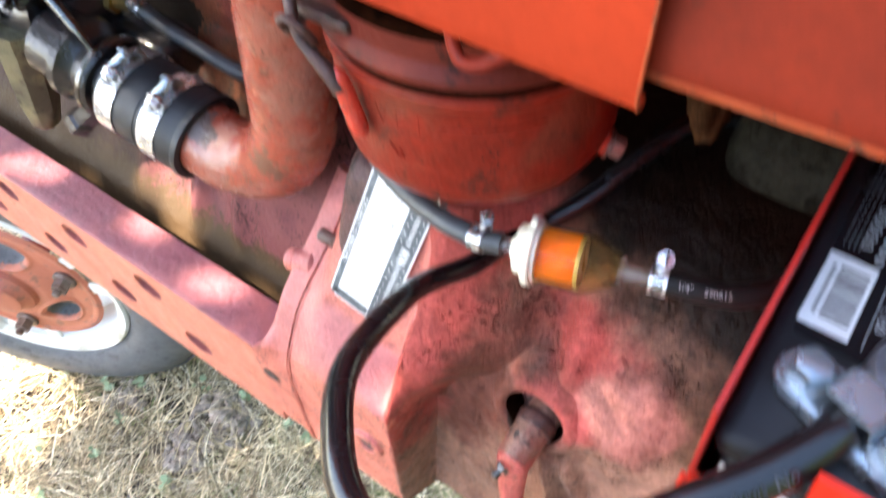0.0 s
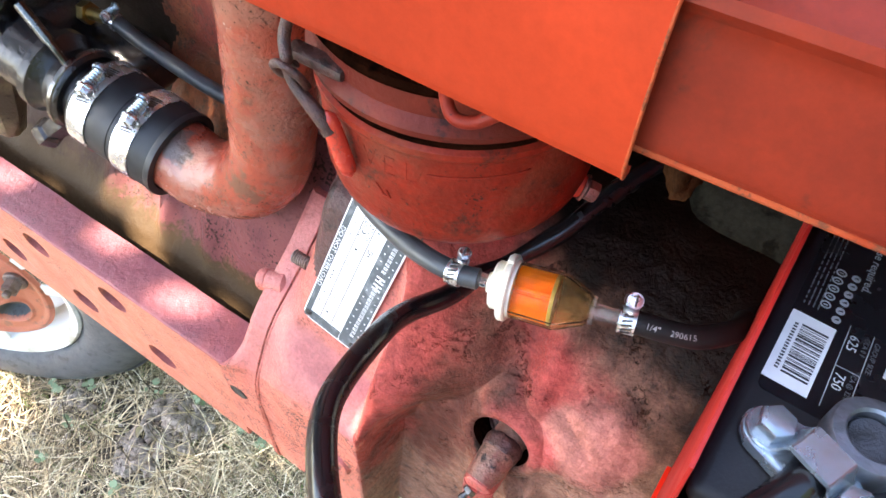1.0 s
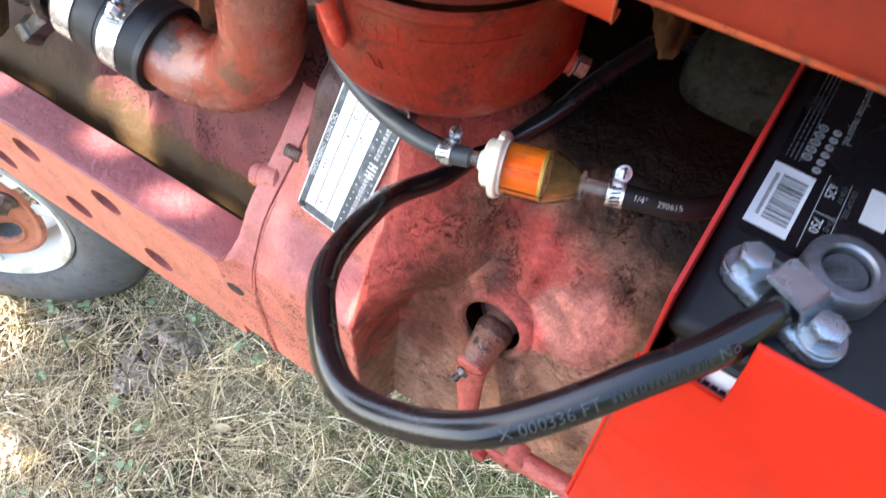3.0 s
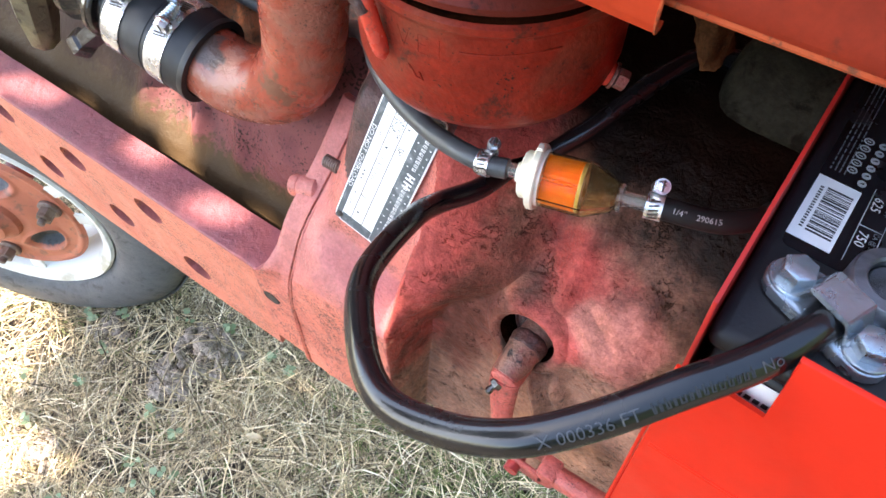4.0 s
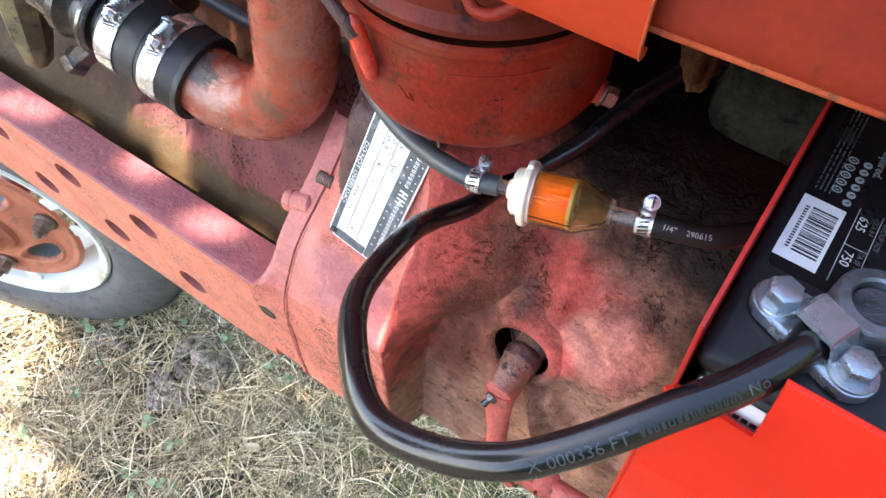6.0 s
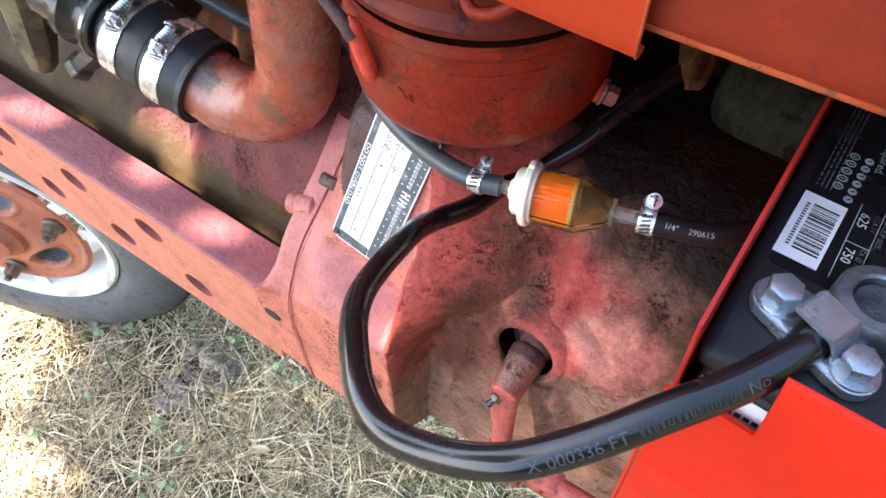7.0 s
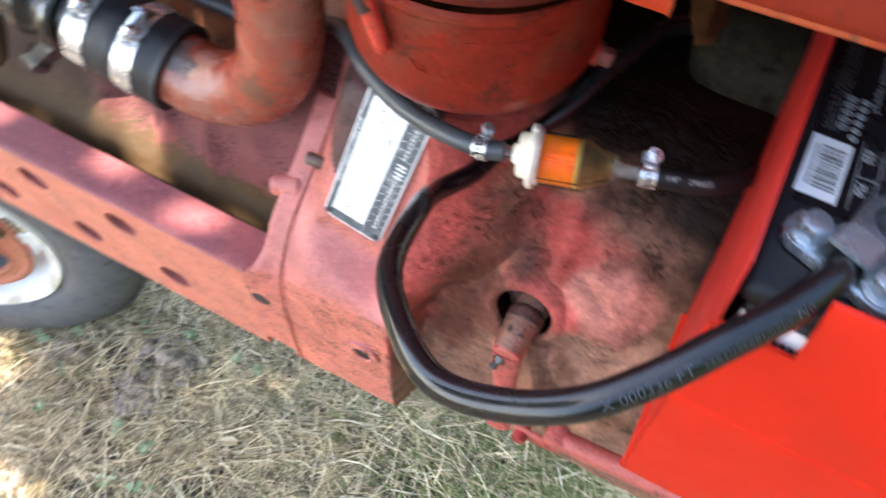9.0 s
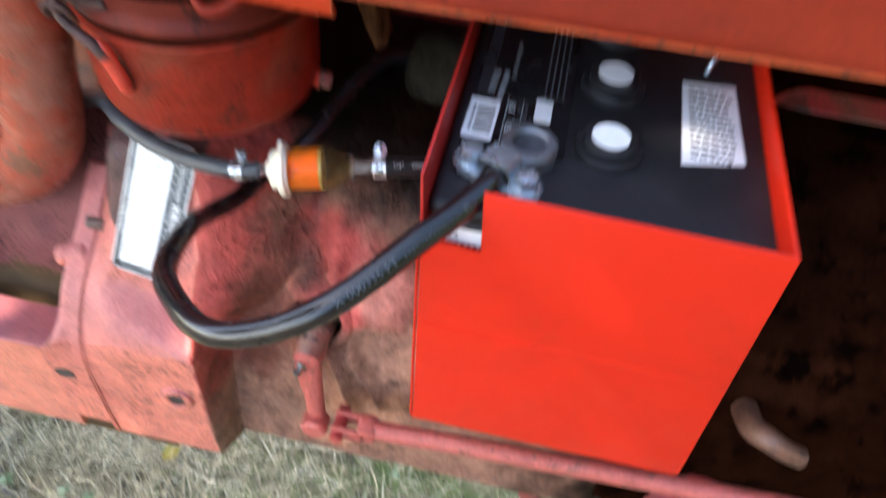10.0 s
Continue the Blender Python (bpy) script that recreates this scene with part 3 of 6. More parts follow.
def clamp(centre, along, radius, width, screw_dir, label, group="worm-drive hose clamps"):
    """A worm-drive hose clamp: slotted band, housing, screw and tail."""
    t = Vector(along).normalized()
    s = Vector(screw_dir)
    s = (s - t * s.dot(t)).normalized()
    c = t.cross(s)
    m = Matrix((s, c, t)).transposed().to_4x4()
    m.translation = Vector(centre)
    root = thing("hose_clamp", centre, label, "clamp", group)
    w = width / 2
    bm = bmesh.new()
    lathe(bm, [(radius, -w), (radius + 0.0009, -w), (radius + 0.0009, w), (radius, w)], m, 40, closed=True)
    part("band", bm, CHROME, root, "polished steel band")
    bm = bmesh.new()
    for k in range(10):
        a = (0.0080 + (k // 2) * 0.0021) / radius * (1 if k % 2 else -1)
        mm = m @ Matrix.Rotation(a, 4, "Z") @ Matrix.Translation((radius + 0.0009, 0, 0))
        block(bm, (-0.0004, -0.0005, -w * 0.6), (0.0004, 0.0005, w * 0.6), 0, mm @ Matrix.Rotation(0.25, 4, "X"))
    tagged(part("slot", bm, DARK_IRON, root, "row of dark slots in the band"), kind="stuff")
    k = min(1.5, width / 0.009)
    w = min(w, 0.0056)
    big = 0.72
    mm = m @ Matrix.Translation((radius + 0.0008, 0, 0))
    bm = bmesh.new()
    block(bm, (0, -0.0045 * k, -w * 0.70), (0.0022 * k, 0.0045 * k, w * 0.70), 0.0008 * k, mm)
    thread = [(0, -0.0046 * k)] + [((0.0034 if i % 2 else 0.0028) * k, (-0.0046 + 0.0092 * i / 12) * k) for i in range(13)] + [(0, 0.0046 * k)]
    lathe(bm, thread, mm @ Matrix.Translation((0.0030 * k, 0, 0)) @ Matrix.Rotation(radians(-90), 4, "X"), 20)
    part("screw_housing", bm, STEEL, root)
    bm = bmesh.new()
    mh = mm @ Matrix.Translation((0.0036 * k, 0, 0)) @ Matrix.Rotation(radians(-78), 4, "X")
    lathe(bm, [(0, 0.0045 * k), (0.0028 * k, 0.0045 * k), (0.0028 * k, 0.006 * k)], mh, 16)
    prism(bm, ring(6, 0.0050 * k * big), 0.0038 * k, mh @ Matrix.Translation((0, 0, 0.006 * k)), bevel=0.0006 * k)
    lathe(bm, [(0.0062 * k * big, 0.0054 * k), (0.0062 * k * big, 0.0066 * k), (0, 0.0066 * k), (0, 0.0054 * k)], mh, 20)
    part("screw", bm, CHROME, root)
    bm = bmesh.new()
    block(bm, (-0.0006 * k, -0.0009 * k, 0.0092 * k), (0.0006 * k, 0.0009 * k, 0.0098 * k), 0, mh)
    block(bm, (-0.0030 * k, -0.0005 * k, 0.0093 * k), (0.0030 * k, 0.0005 * k, 0.0099 * k), 0, mh)
    part("screw_slot", bm, DARK_IRON, root)
    bm = bmesh.new()
    lathe(bm, [(0.0048 * k * big, -0.0045 * k), (0.0052 * k * big, -0.0055 * k), (0.0036 * k * big, -0.0075 * k), (0, -0.008 * k)], mh, 12)
    part("screw_tip", bm, STEEL, root)
    return root

# ---------------------------------------------------------------- ground
def ground_height(x, y):
    h = 0.018 * noise.noise((x * 2.3, y * 2.3, 0.3)) + 0.010 * noise.noise((x * 9, y * 9, 4.1)) + 0.006 * noise.noise((x * 31, y * 31, 7.7))
    clod = math.exp(-((x + 0.74) ** 2 + (y - 0.14) ** 2) / 0.012)
    h += clod * (0.022 + 0.02 * noise.noise((x * 40, y * 40, 2.0)))
    return h * math.exp(-(x * x + y * y) / 60.0)


def ground_material():
    m = bpy.data.materials.new("dry thatch and soil")
    m.use_nodes = True
    n, l = m.node_tree.nodes, m.node_tree.links
    p = n["Principled BSDF"]
    co = n.new("ShaderNodeTexCoord")
    cols = []
    for scale, stops in ((5.0, (0.38, 0.66)), (38.0, (0.35, 0.65)), (160.0, (0.4, 0.65))):
        t = n.new("ShaderNodeTexNoise")
        t.inputs["Scale"].default_value, t.inputs["Detail"].default_value = scale, 6.0
        l.new(co.outputs["Object"], t.inputs["Vector"])
        r = n.new("ShaderNodeMapRange")
        r.inputs["From Min"].default_value, r.inputs["From Max"].default_value = stops
        l.new(t.outputs["Fac"], r.inputs["Value"])
        cols.append(r.outputs[0])
    a = n.new("ShaderNodeMix")
    a.data_type = "RGBA"
    a.inputs[6].default_value, a.inputs[7].default_value = (0.020, 0.015, 0.011, 1), (0.105, 0.080, 0.058, 1)
    l.new(cols[1], a.inputs[0])
    b = n.new("ShaderNodeMix")
    b.data_type = "RGBA"
    b.inputs[7].default_value = (0.115, 0.090, 0.072, 1)
    l.new(a.outputs[2], b.inputs[6])
    l.new(cols[0], b.inputs[0])
    c = n.new("ShaderNodeMix")
    c.data_type, c.blend_type = "RGBA", "MULTIPLY"
    c.inputs[0].default_value = 0.5
    l.new(b.outputs[2], c.inputs[6])
    l.new(cols[2], c.inputs[7])
    l.new(c.outputs[2], p.inputs["Base Color"])
    p.inputs["Roughness"].default_value = 0.95
    u = n.new("ShaderNodeBump")
    u.inputs["Strength"].default_value, u.inputs["Distance"].default_value = 0.9, 0.01
    l.new(cols[1], u.inputs["Height"])
    l.new(u.outputs[0], p.inputs["Normal"])
    return m


def spread(u):
    """Steps that are fine round the tractor and reach 400 m."""
    s = 2 * u - 1
    return math.copysign(3.0 * abs(s) + 397.0 * abs(s) ** 9, s)


bm = bmesh.new()
sheet(bm, lambda u, v: Vector((spread(u) - 0.5, spread(v), ground_height(spread(u) - 0.5, spread(v)))), 220, 220)
single("ground", bm, ground_material(), "dry matted grass and bare grey soil", "ground", kind="structure")

# ---------------------------------------------------------------- frame rail of the tractor
RAIL_Y, RAIL_TOP, RAIL_LOW, RAIL_IN = 0.0345, 0.921, 0.787, 0.075
SEAM = -0.2865


def rail_web(bm, x0, x1, holes):
    """The outer wall of the channel with round holes that go through it."""
    t = 0.011
    xs = sorted({x0, x1, *(h[0] + s * h[2] * 1.9 for h in holes for s in (-1, 1))})

    def wall(xa, xb, za, zb):
        block(bm, (xa, RAIL_Y, za), (xb, RAIL_Y + t, zb))
    wall(x0, x1, RAIL_LOW, 0.802)
    done = x0
    low = [h for h in holes if h[1] < 0.86]
    high = [h for h in holes if h[1] >= 0.86]
    wall_rows = ((0.802, 0.856, low), (0.856, 0.9190, high))
    for za, zb, row in wall_rows:
        done = x0
        for cx, cz, r in sorted(row):
            half = 0.027
            wall(done, cx - half, za, zb)
            seg = 24
            inner, outer = [], []
            for k in range(seg):
                a = 2 * math.pi * k / seg
                c, s = math.cos(a), math.sin(a)
                q = 1 / max(abs(c), abs(s))
                dz = (zb - cz) if s > 0 else (cz - za)
                o = (cx + half * c * q, cz + dz * s * q)
                inner.append((cx + 1.15 * r * c, cz + 0.85 * r * s))
                outer.append(o)
            v = {}
            for d in (0, 1):
                y = RAIL_Y + d * t
                v[d] = [(bm.verts.new((i[0], y, i[1])), bm.verts.new((o[0], y, o[1]))) for i, o in zip(inner, outer)]
            for k in range(seg):
                k2 = (k + 1) % seg
                bm.faces.new((v[0][k][0], v[0][k2][0], v[0][k2][1], v[0][k][1]))
                bm.faces.new((v[1][k][0], v[1][k][1], v[1][k2][1], v[1][k2][0]))
                bm.faces.new((v[0][k][0], v[1][k][0], v[1][k2][0], v[0][k2][0]))
            done = cx + half
        wall(done, x1, za, zb)


rail = thing("frame_rail", (-0.9, 0.055, 0.787), "faded red steel channel rail with rows of round holes", "tractor frame")
HOLES = [(-0.423, 0.8295, 0.0155), (-0.531, 0.829, 0.0155), (-0.642, 0.828, 0.0155), (-0.75, 0.828, 0.0155), (-0.86, 0.828, 0.0155),
         (-0.465, 0.8875, 0.0155), (-0.5705, 0.888, 0.0155), (-0.68, 0.888, 0.0155), (-0.79, 0.888, 0.0155)]
bm = bmesh.new()
rail_web(bm, -1.5, -0.3225, HOLES)
bmesh.ops.remove_doubles(bm, verts=bm.verts[:], dist=0.0002)
part("web", bm, RAIL_RED, rail, smooth=False)


def rail_top(u, v):
    x = -1.5 + (1.5 - 0.319) * u
    a = v * 10
    if a < 4:
        w = a / 4 * math.pi / 2
        return Vector((x, RAIL_Y + 0.0022 * (1 - math.cos(w)), RAIL_TOP - 0.0022 * (1 - math.sin(w))))
    s = (a - 4) / 6
    y = RAIL_Y + 0.0022 + (RAIL_IN - RAIL_Y - 0.0022) * s
    return Vector((x, y + 0.0012 * noise.noise((x * 18, 3, 1)) * s, RAIL_TOP + 0.0005 * noise.noise((x * 25, y * 25, 0))))


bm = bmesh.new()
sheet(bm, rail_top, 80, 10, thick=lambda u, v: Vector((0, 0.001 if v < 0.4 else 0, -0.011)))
part("top_flange", bm, TOP_SHEEN_RED, rail, "rail top in purple-red, tinted for sky sheen")
bm = bmesh.new()
block(bm, (-1.5, RAIL_Y + 0.011, RAIL_LOW), (SEAM - 0.012, RAIL_IN, RAIL_LOW + 0.011), 0.002)
part("bottom_flange", bm, RAIL_RED, rail)

# the cast end of the rail, bolted against the clutch housing
PAD = [(0.065, 0.772), (0.045, 0.780), (0.0365, 0.788), (0.0345, 0.797), (0.0345, 0.83), (0.0345, 0.87), (0.0345, 0.91), (0.0345, 0.935), (0.036, 0.946),
       (0.041, 0.957), (0.051, 0.970), (0.062, 0.981), (0.071, 0.991), (0.0775, 1.002), (0.083, 1.018), (0.093, 1.046), (0.103, 1.075), (0.108, 1.088),
       (0.116, 1.096), (0.135, 1.101), (0.18, 1.106), (0.25, 1.110), (0.33, 1.112)]
PAD_FRONT = [(0.065, 0.772), (0.045, 0.780), (0.0365, 0.788), (0.0345, 0.797), (0.0345, 0.83), (0.0345, 0.865), (0.0352, 0.900), (0.0375, 0.917), (0.0410, 0.930),
             (0.0475, 0.942), (0.0540, 0.954), (0.0620, 0.966), (0.0715, 0.9755), (0.081, 0.983), (0.0925, 0.990), (0.111, 1.003), (0.126, 1.016), (0.146, 1.035),
             (0.158, 1.055), (0.170, 1.080), (0.20, 1.10), (0.25, 1.110), (0.33, 1.112)]
PAD_REAR = [(0.065, 0.772), (0.045, 0.780), (0.0365, 0.788), (0.0345, 0.797), (0.0345, 0.83), (0.0345, 0.87), (0.0345, 0.91), (0.0345, 0.938), (0.0350, 0.956),
            (0.0375, 0.968), (0.0425, 0.979), (0.048, 0.989), (0.054, 1.0), (0.062, 1.011), (0.073, 1.026), (0.088, 1.050), (0.100, 1.075), (0.107, 1.088),
            (0.116, 1.096), (0.135, 1.101), (0.18, 1.106), (0.25, 1.110), (0.33, 1.112)]
BARREL = [(0.14, 0.758), (0.10, 0.760), (0.076, 0.766), (0.072, 0.776), (0.074, 0.80), (0.077, 0.835), (0.080, 0.87), (0.083, 0.90), (0.086, 0.925),
          (0.090, 0.948), (0.094, 0.963), (0.100, 0.978), (0.107, 0.993), (0.116, 1.01), (0.126, 1.028), (0.139, 1.047), (0.153, 1.063), (0.169, 1.077),
          (0.190, 1.089), (0.215, 1.098), (0.245, 1.104), (0.28, 1.107), (0.33, 1.108)]


def pad_at(x, u):
    """The pad leans back at the joint with the rail, and stands up square at its rear end."""
    a, b, c = polyline(PAD_FRONT, u), polyline(PAD, u), polyline(PAD_REAR, u)
    f, r = 1 - smooth(SEAM - 0.004, -0.252, x), smooth(-0.208, -0.187, x)
    return a[0] * f + b[0] * (1 - f - r) + c[0] * r, a[1] * f + b[1] * (1 - f - r) + c[1] * r


bm = bmesh.new()
U_END = 17 / 22


def end_plate(u, v):
    """The rail's end flares from the channel into a tall plate, with a hollow curve between them."""
    y, z = pad_at(SEAM, 0.15 + (U_END - 0.15) * v)
    k = max(0.0, 1 - max(0.0, (z - 0.9205) / 0.040))
    left = -0.3055 - 0.0185 * (1 - math.sqrt(max(0.0, 1 - k * k)))
    x = left + (SEAM - 0.0012 - left) * u
    y -= (y - RAIL_Y) * (1 - smooth(0, 0.8, u)) * (1 - smooth(0.922, 0.950, z))
    return Vector((x, y - 0.0006 + 0.002 * (1 - smooth(0, 0.25, u)) * (1 - k), z))


sheet(bm, end_plate, 12, 100, thick=lambda u, v: Vector((0.001, 0.028, -0.010 * v)))
part("end_plate", bm, CAST_RED, rail, "cast end plate standing against the housing")
# A dark disc stands in for the shaded depth of the hole.
bm = bmesh.new()
hole = Matrix.Translation((-0.311, 0.0338, 0.8855)) @ Matrix.Rotation(radians(90), 4, "X") @ Matrix.Diagonal((1.15, 0.85, 1, 1))
lathe(bm, [(0.0082, -0.0006), (0.0078, 0.0003), (0.0066, 0.0004), (0.0064, 0.0001), (0, 0.0001)], hole, 24)
part("hole_disc", bm, DARK_IRON, rail, "small dark disc standing in for a hole")
bm = bmesh.new()
lug = axis((-0.2935, 0.0945, 0.9830), (-0.340, 0.0840, 0.9740))
lathe(bm, [(0, -0.003), (0.008, -0.003), (0.0108, 0.0), (0.0106, 0.012), (0.0098, 0.0155), (0.0084, 0.0162), (0.0090, 0.0170), (0.0088, 0.0225), (0.0076, 0.0245), (0.0, 0.0250)], lug, 28)
part("lug", bm, CAST_RED, rail, "rounded bolt lug")
bm = bmesh.new()
coil = [Vector((-0.2900, 0.1035, 1.0120)) + Vector((0.014 * k / 70, 0.0042 * math.cos(k * 0.63), 0.0042 * math.sin(k * 0.63))) for k in range(70)]
tube(bm, coil, 0.0010, 8)
tube(bm, [Vector((-0.2900, 0.1035, 1.0120)), Vector((-0.2750, 0.1040, 1.0125))], 0.0038, 14)
part("threaded_stud", bm, BOLT_GREY, rail, "rusty threaded stud end")

# ---------------------------------------------------------------- clutch housing
# the flat that the data plate lies on
PLATE_AT = Vector((-0.2570, 0.0774, 1.0010))
pu = Vector((0.955, -0.03, -0.29)).normalized()
pv = Vector((0.245, 0.335, 0.91))
pv = (pv - pu * pv.dot(pu)).normalized()
pu, pv = (pu + 0.075 * pv).normalized(), (pv - 0.075 * pu).normalized()
pn = pu.cross(pv)
if pn.y > 0:
    pn = -pn


def housing_point(x, u):
    """The outside of the clutch housing: a pad at its front end, a barrel behind it."""
    a, b = pad_at(x, u), polyline(BARREL, u)
    low = 1 - smooth(0.36, 0.62, u)
    start = -0.186 + 0.012 * u * low
    w = smooth(start, start + 0.012 + 0.075 * (1 - low), x) if low < 1 else smooth(-0.1835, -0.1775, x)
    y, z = a[0] + (b[0] - a[0]) * w, a[1] + (b[1] - a[1]) * w
    flat_y = PLATE_AT.y - (pn.x * (x - PLATE_AT.x) + pn.z * (z - PLATE_AT.z)) / pn.y
    if y < flat_y:
        y += (flat_y - y) * smooth(-0.285, -0.262, x) * (1 - smooth(-0.196, -0.182, x)) * smooth(0.968, 0.988, z + 0.29 * (x + 0.257))
    # raised cone round the pedal shaft
    d = math.hypot(x + 0.100, (z - 0.960))
    y -= 0.009 * math.exp(-(d / 0.034) ** 2) * w
    # ribs that run down from the boss, and a crest above it
    for (xa, za), (xb, zb), high, wide in (((-0.088, 0.945), (-0.062, 0.845), 0.011, 0.006), ((-0.076, 0.950), (-0.040, 0.870), 0.010, 0.006), ((-0.092, 0.975), (-0.088, 1.060), 0.007, 0.011)):
        t = min(1.0, max(0.0, ((x - xa) * (xb - xa) + (z - za) * (zb - za)) / ((xb - xa) ** 2 + (zb - za) ** 2)))
        y -= smooth(0.028, 0.044, d) * high * w * math.exp(-(math.hypot(x - xa - t * (xb - xa), z - za - t * (zb - za)) / wide) ** 2)
    # shallow swelling and hollow beside it
    y -= 0.016 * math.exp(-((x + 0.045) / 0.028) ** 2 - ((z - 0.995) / 0.035) ** 2)
    y += 0.010 * math.exp(-((x + 0.115) / 0.016) ** 2 - ((z - 1.03) / 0.045) ** 2)
    y += 0.006 * math.exp(-((x + 0.05) / 0.012) ** 2 - ((z - 0.90) / 0.05) ** 2)
    if x > 0.2:
        y += 0.05 * smooth(0.19, 0.27, x)
    y += 0.0016 * noise.noise((x * 30, z * 30, 0.0)) + 0.0007 * noise.noise((x * 110, z * 110, 5.0))
    return Vector((x, y, z))


def housing_x(u):
    """Close steps where the pad drops to the barrel."""
    s = [(-0.285, 0.0), (-0.20, 0.14), (-0.165, 0.40), (-0.02, 0.66), (0.12, 0.78), (0.75, 1.0)]
    for (x0, u0), (x1, u1) in zip(s, s[1:]):
        if u <= u1:
            return x0 + (x1 - x0) * (u - u0) / (u1 - u0)
    return s[-1][0]


housing = thing("clutch_housing", (0.1, 0.2, 0.77), "worn red and greasy brown cast iron clutch housing", "tractor housing")
bm = bmesh.new()
sheet(bm, lambda u, v: housing_point(housing_x(u), v), 260, 150)
# closed end towards the engine, and underside
edge = [housing_point(-0.285, k / 60) for k in range(61)]
cap = [bm.verts.new(p) for p in edge] + [bm.verts.new((-0.285, 0.36, 1.112)), bm.verts.new((-0.285, 0.36, 0.765))]
bm.faces.new(cap)


def oily_dark(c):
    """Where the oily casting behind the battery is coloured near-black for deep shade."""
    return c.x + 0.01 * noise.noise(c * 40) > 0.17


def dark_brown(c):
    """The dark brown area beside the plate and above it, under the air cleaner."""
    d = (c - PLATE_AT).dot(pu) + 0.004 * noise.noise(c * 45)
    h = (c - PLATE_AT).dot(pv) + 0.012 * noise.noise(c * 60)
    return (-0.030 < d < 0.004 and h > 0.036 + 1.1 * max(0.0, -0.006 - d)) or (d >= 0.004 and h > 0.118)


me_mats = [BARREL_MAT, CAST_RED, OILY_SHADE, DARK_CAST]
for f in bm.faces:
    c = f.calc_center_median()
    f.material_index = (3 if dark_brown(c) else 1) if c.x < -0.186 + 0.006 * noise.noise(c * 60) else (2 if oily_dark(c) else 0)
# the hole that the pedal shaft comes out of
bmesh.ops.delete(bm, geom=[f for f in bm.faces if math.hypot(f.calc_center_median().x + 0.099, f.calc_center_median().z - 0.966) < 0.0212 and f.calc_center_median().y < 0.13], context="FACES")
for v in bm.verts:
    d = math.hypot(v.co.x + 0.099, v.co.z - 0.966)
    if v.is_boundary and d < 0.034 and v.co.y < 0.13:
        v.co.x, v.co.z = -0.099 + (v.co.x + 0.099) * 0.0220 / d, 0.966 + (v.co.z - 0.966) * 0.0220 / d
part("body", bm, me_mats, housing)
bm = bmesh.new()
block(bm, (-0.285, 0.14, 0.70), (0.75, 0.42, 0.766), 0.01)
part("underside", bm, GRIME_RED, housing)
bm = bmesh.new()
for dx, lift in ((-0.0014, 0.0), (0.0016, 0.0003)):
    pts = [Vector((SEAM + dx + 0.0005 * noise.noise((k * 0.5, dx * 900, 0)), pad_at(SEAM, k / 80)[0] - lift, pad_at(SEAM, k / 80)[1])) for k in range(8, 68)]
    tube(bm, pts, lambda u: 0.0011 + 0.0004 * noise.noise((u * 40, 1, 2)), 8)
part("seam", bm, CAST_RED, housing, "ridged joint line with old gasket")
# hole with a raised rim in the pad
bm = bmesh.new()
m = axis((-0.208, 0.0328, 0.887), (-0.208, 0.0, 0.887))
lathe(bm, [(0.0078, -0.004), (0.0078, 0.0015), (0.0100, 0.0026), (0.0140, 0.0014), (0.0155, -0.004)], m, 24)
part("hole_rim", bm, CAST_RED, housing)
# flat dark disc that stands for this hole's depth
bm = bmesh.new()
lathe(bm, [(0, 0.0004), (0.0080, 0.0004)], m, 20)
part("hole", bm, DARK_IRON, housing, "dark bolt hole")
# the oily seal and rim round the pedal shaft
m = axis((-0.099, 0.0897, 0.966), (-0.099, 0.0, 0.984))
bm = bmesh.new()
lathe(bm, [(0.046, -0.017), (0.0370, -0.0045), (0.0320, 0.0016), (0.0282, 0.0046), (0.0248, 0.0048), (0.0225, 0.0034), (0.0216, 0.0018)], m, 40)
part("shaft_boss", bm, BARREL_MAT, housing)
bm = bmesh.new()
lathe(bm, [(0.0216, 0.0018), (0.0212, -0.0006), (0.0208, -0.005), (0.0204, -0.034)], m, 40)
part("bore", bm, OILY_SHADE, housing, "greasy bore in near-black")
bm = bmesh.new()
ms = axis((-0.0990, 0.1080, 0.9645), (-0.0990 - 0.16, 0.1080 - 0.86, 0.9645 + 0.60))
lathe(bm, [(0.0208, 0.001), (0.019, 0.0022), (0.018, 0.0005), (0.0150, 0.002), (0.0125, 0.0015), (0.008, -0.002)], ms, 36)
part("seal", bm, GREASY, housing, "greasy slanting seal")
# foot of the housing with a bolt, and a bent bracket further back
bm = bmesh.new()
block(bm, (0.09, 0.085, 0.735), (0.30, 0.16, 0.792), 0.016)
part("foot", bm, GRIME_RED, housing)
bm = bmesh.new()
hexhead(bm, axis((0.115, 0.088, 0.752), (0.115, 0, 0.752)), 0.019, 0.010, 0.013)
part("bolt", bm, GRIME_RED, housing)
bm = bmesh.new()
tube(bm, catmull([(0.272, 0.135, 0.908), (0.273, 0.108, 0.920), (0.283, 0.096, 0.926), (0.298, 0.092, 0.921), (0.314, 0.092, 0.915)], 8), lambda u: 0.0115 - 0.003 * u, 18)
part("bent_bracket", bm, GRIME_RED, housing, "bent red pipe stub")

# ---------------------------------------------------------------- engine side
engine = thing("engine_block", (-0.8, 0.3, 0.8), "grimy ochre and red cast engine side", "engine")
SUMP = [(0.070, 0.70), (0.071, 0.76), (0.072, 0.81), (0.075, 0.86), (0.081, 0.893), (0.093, 0.913), (0.110, 0.930), (0.130, 0.948), (0.148, 0.970), (0.162, 1.00), (0.185, 1.03), (0.20, 1.06), (0.205, 1.12), (0.205, 1.25), (0.205, 1.45)]


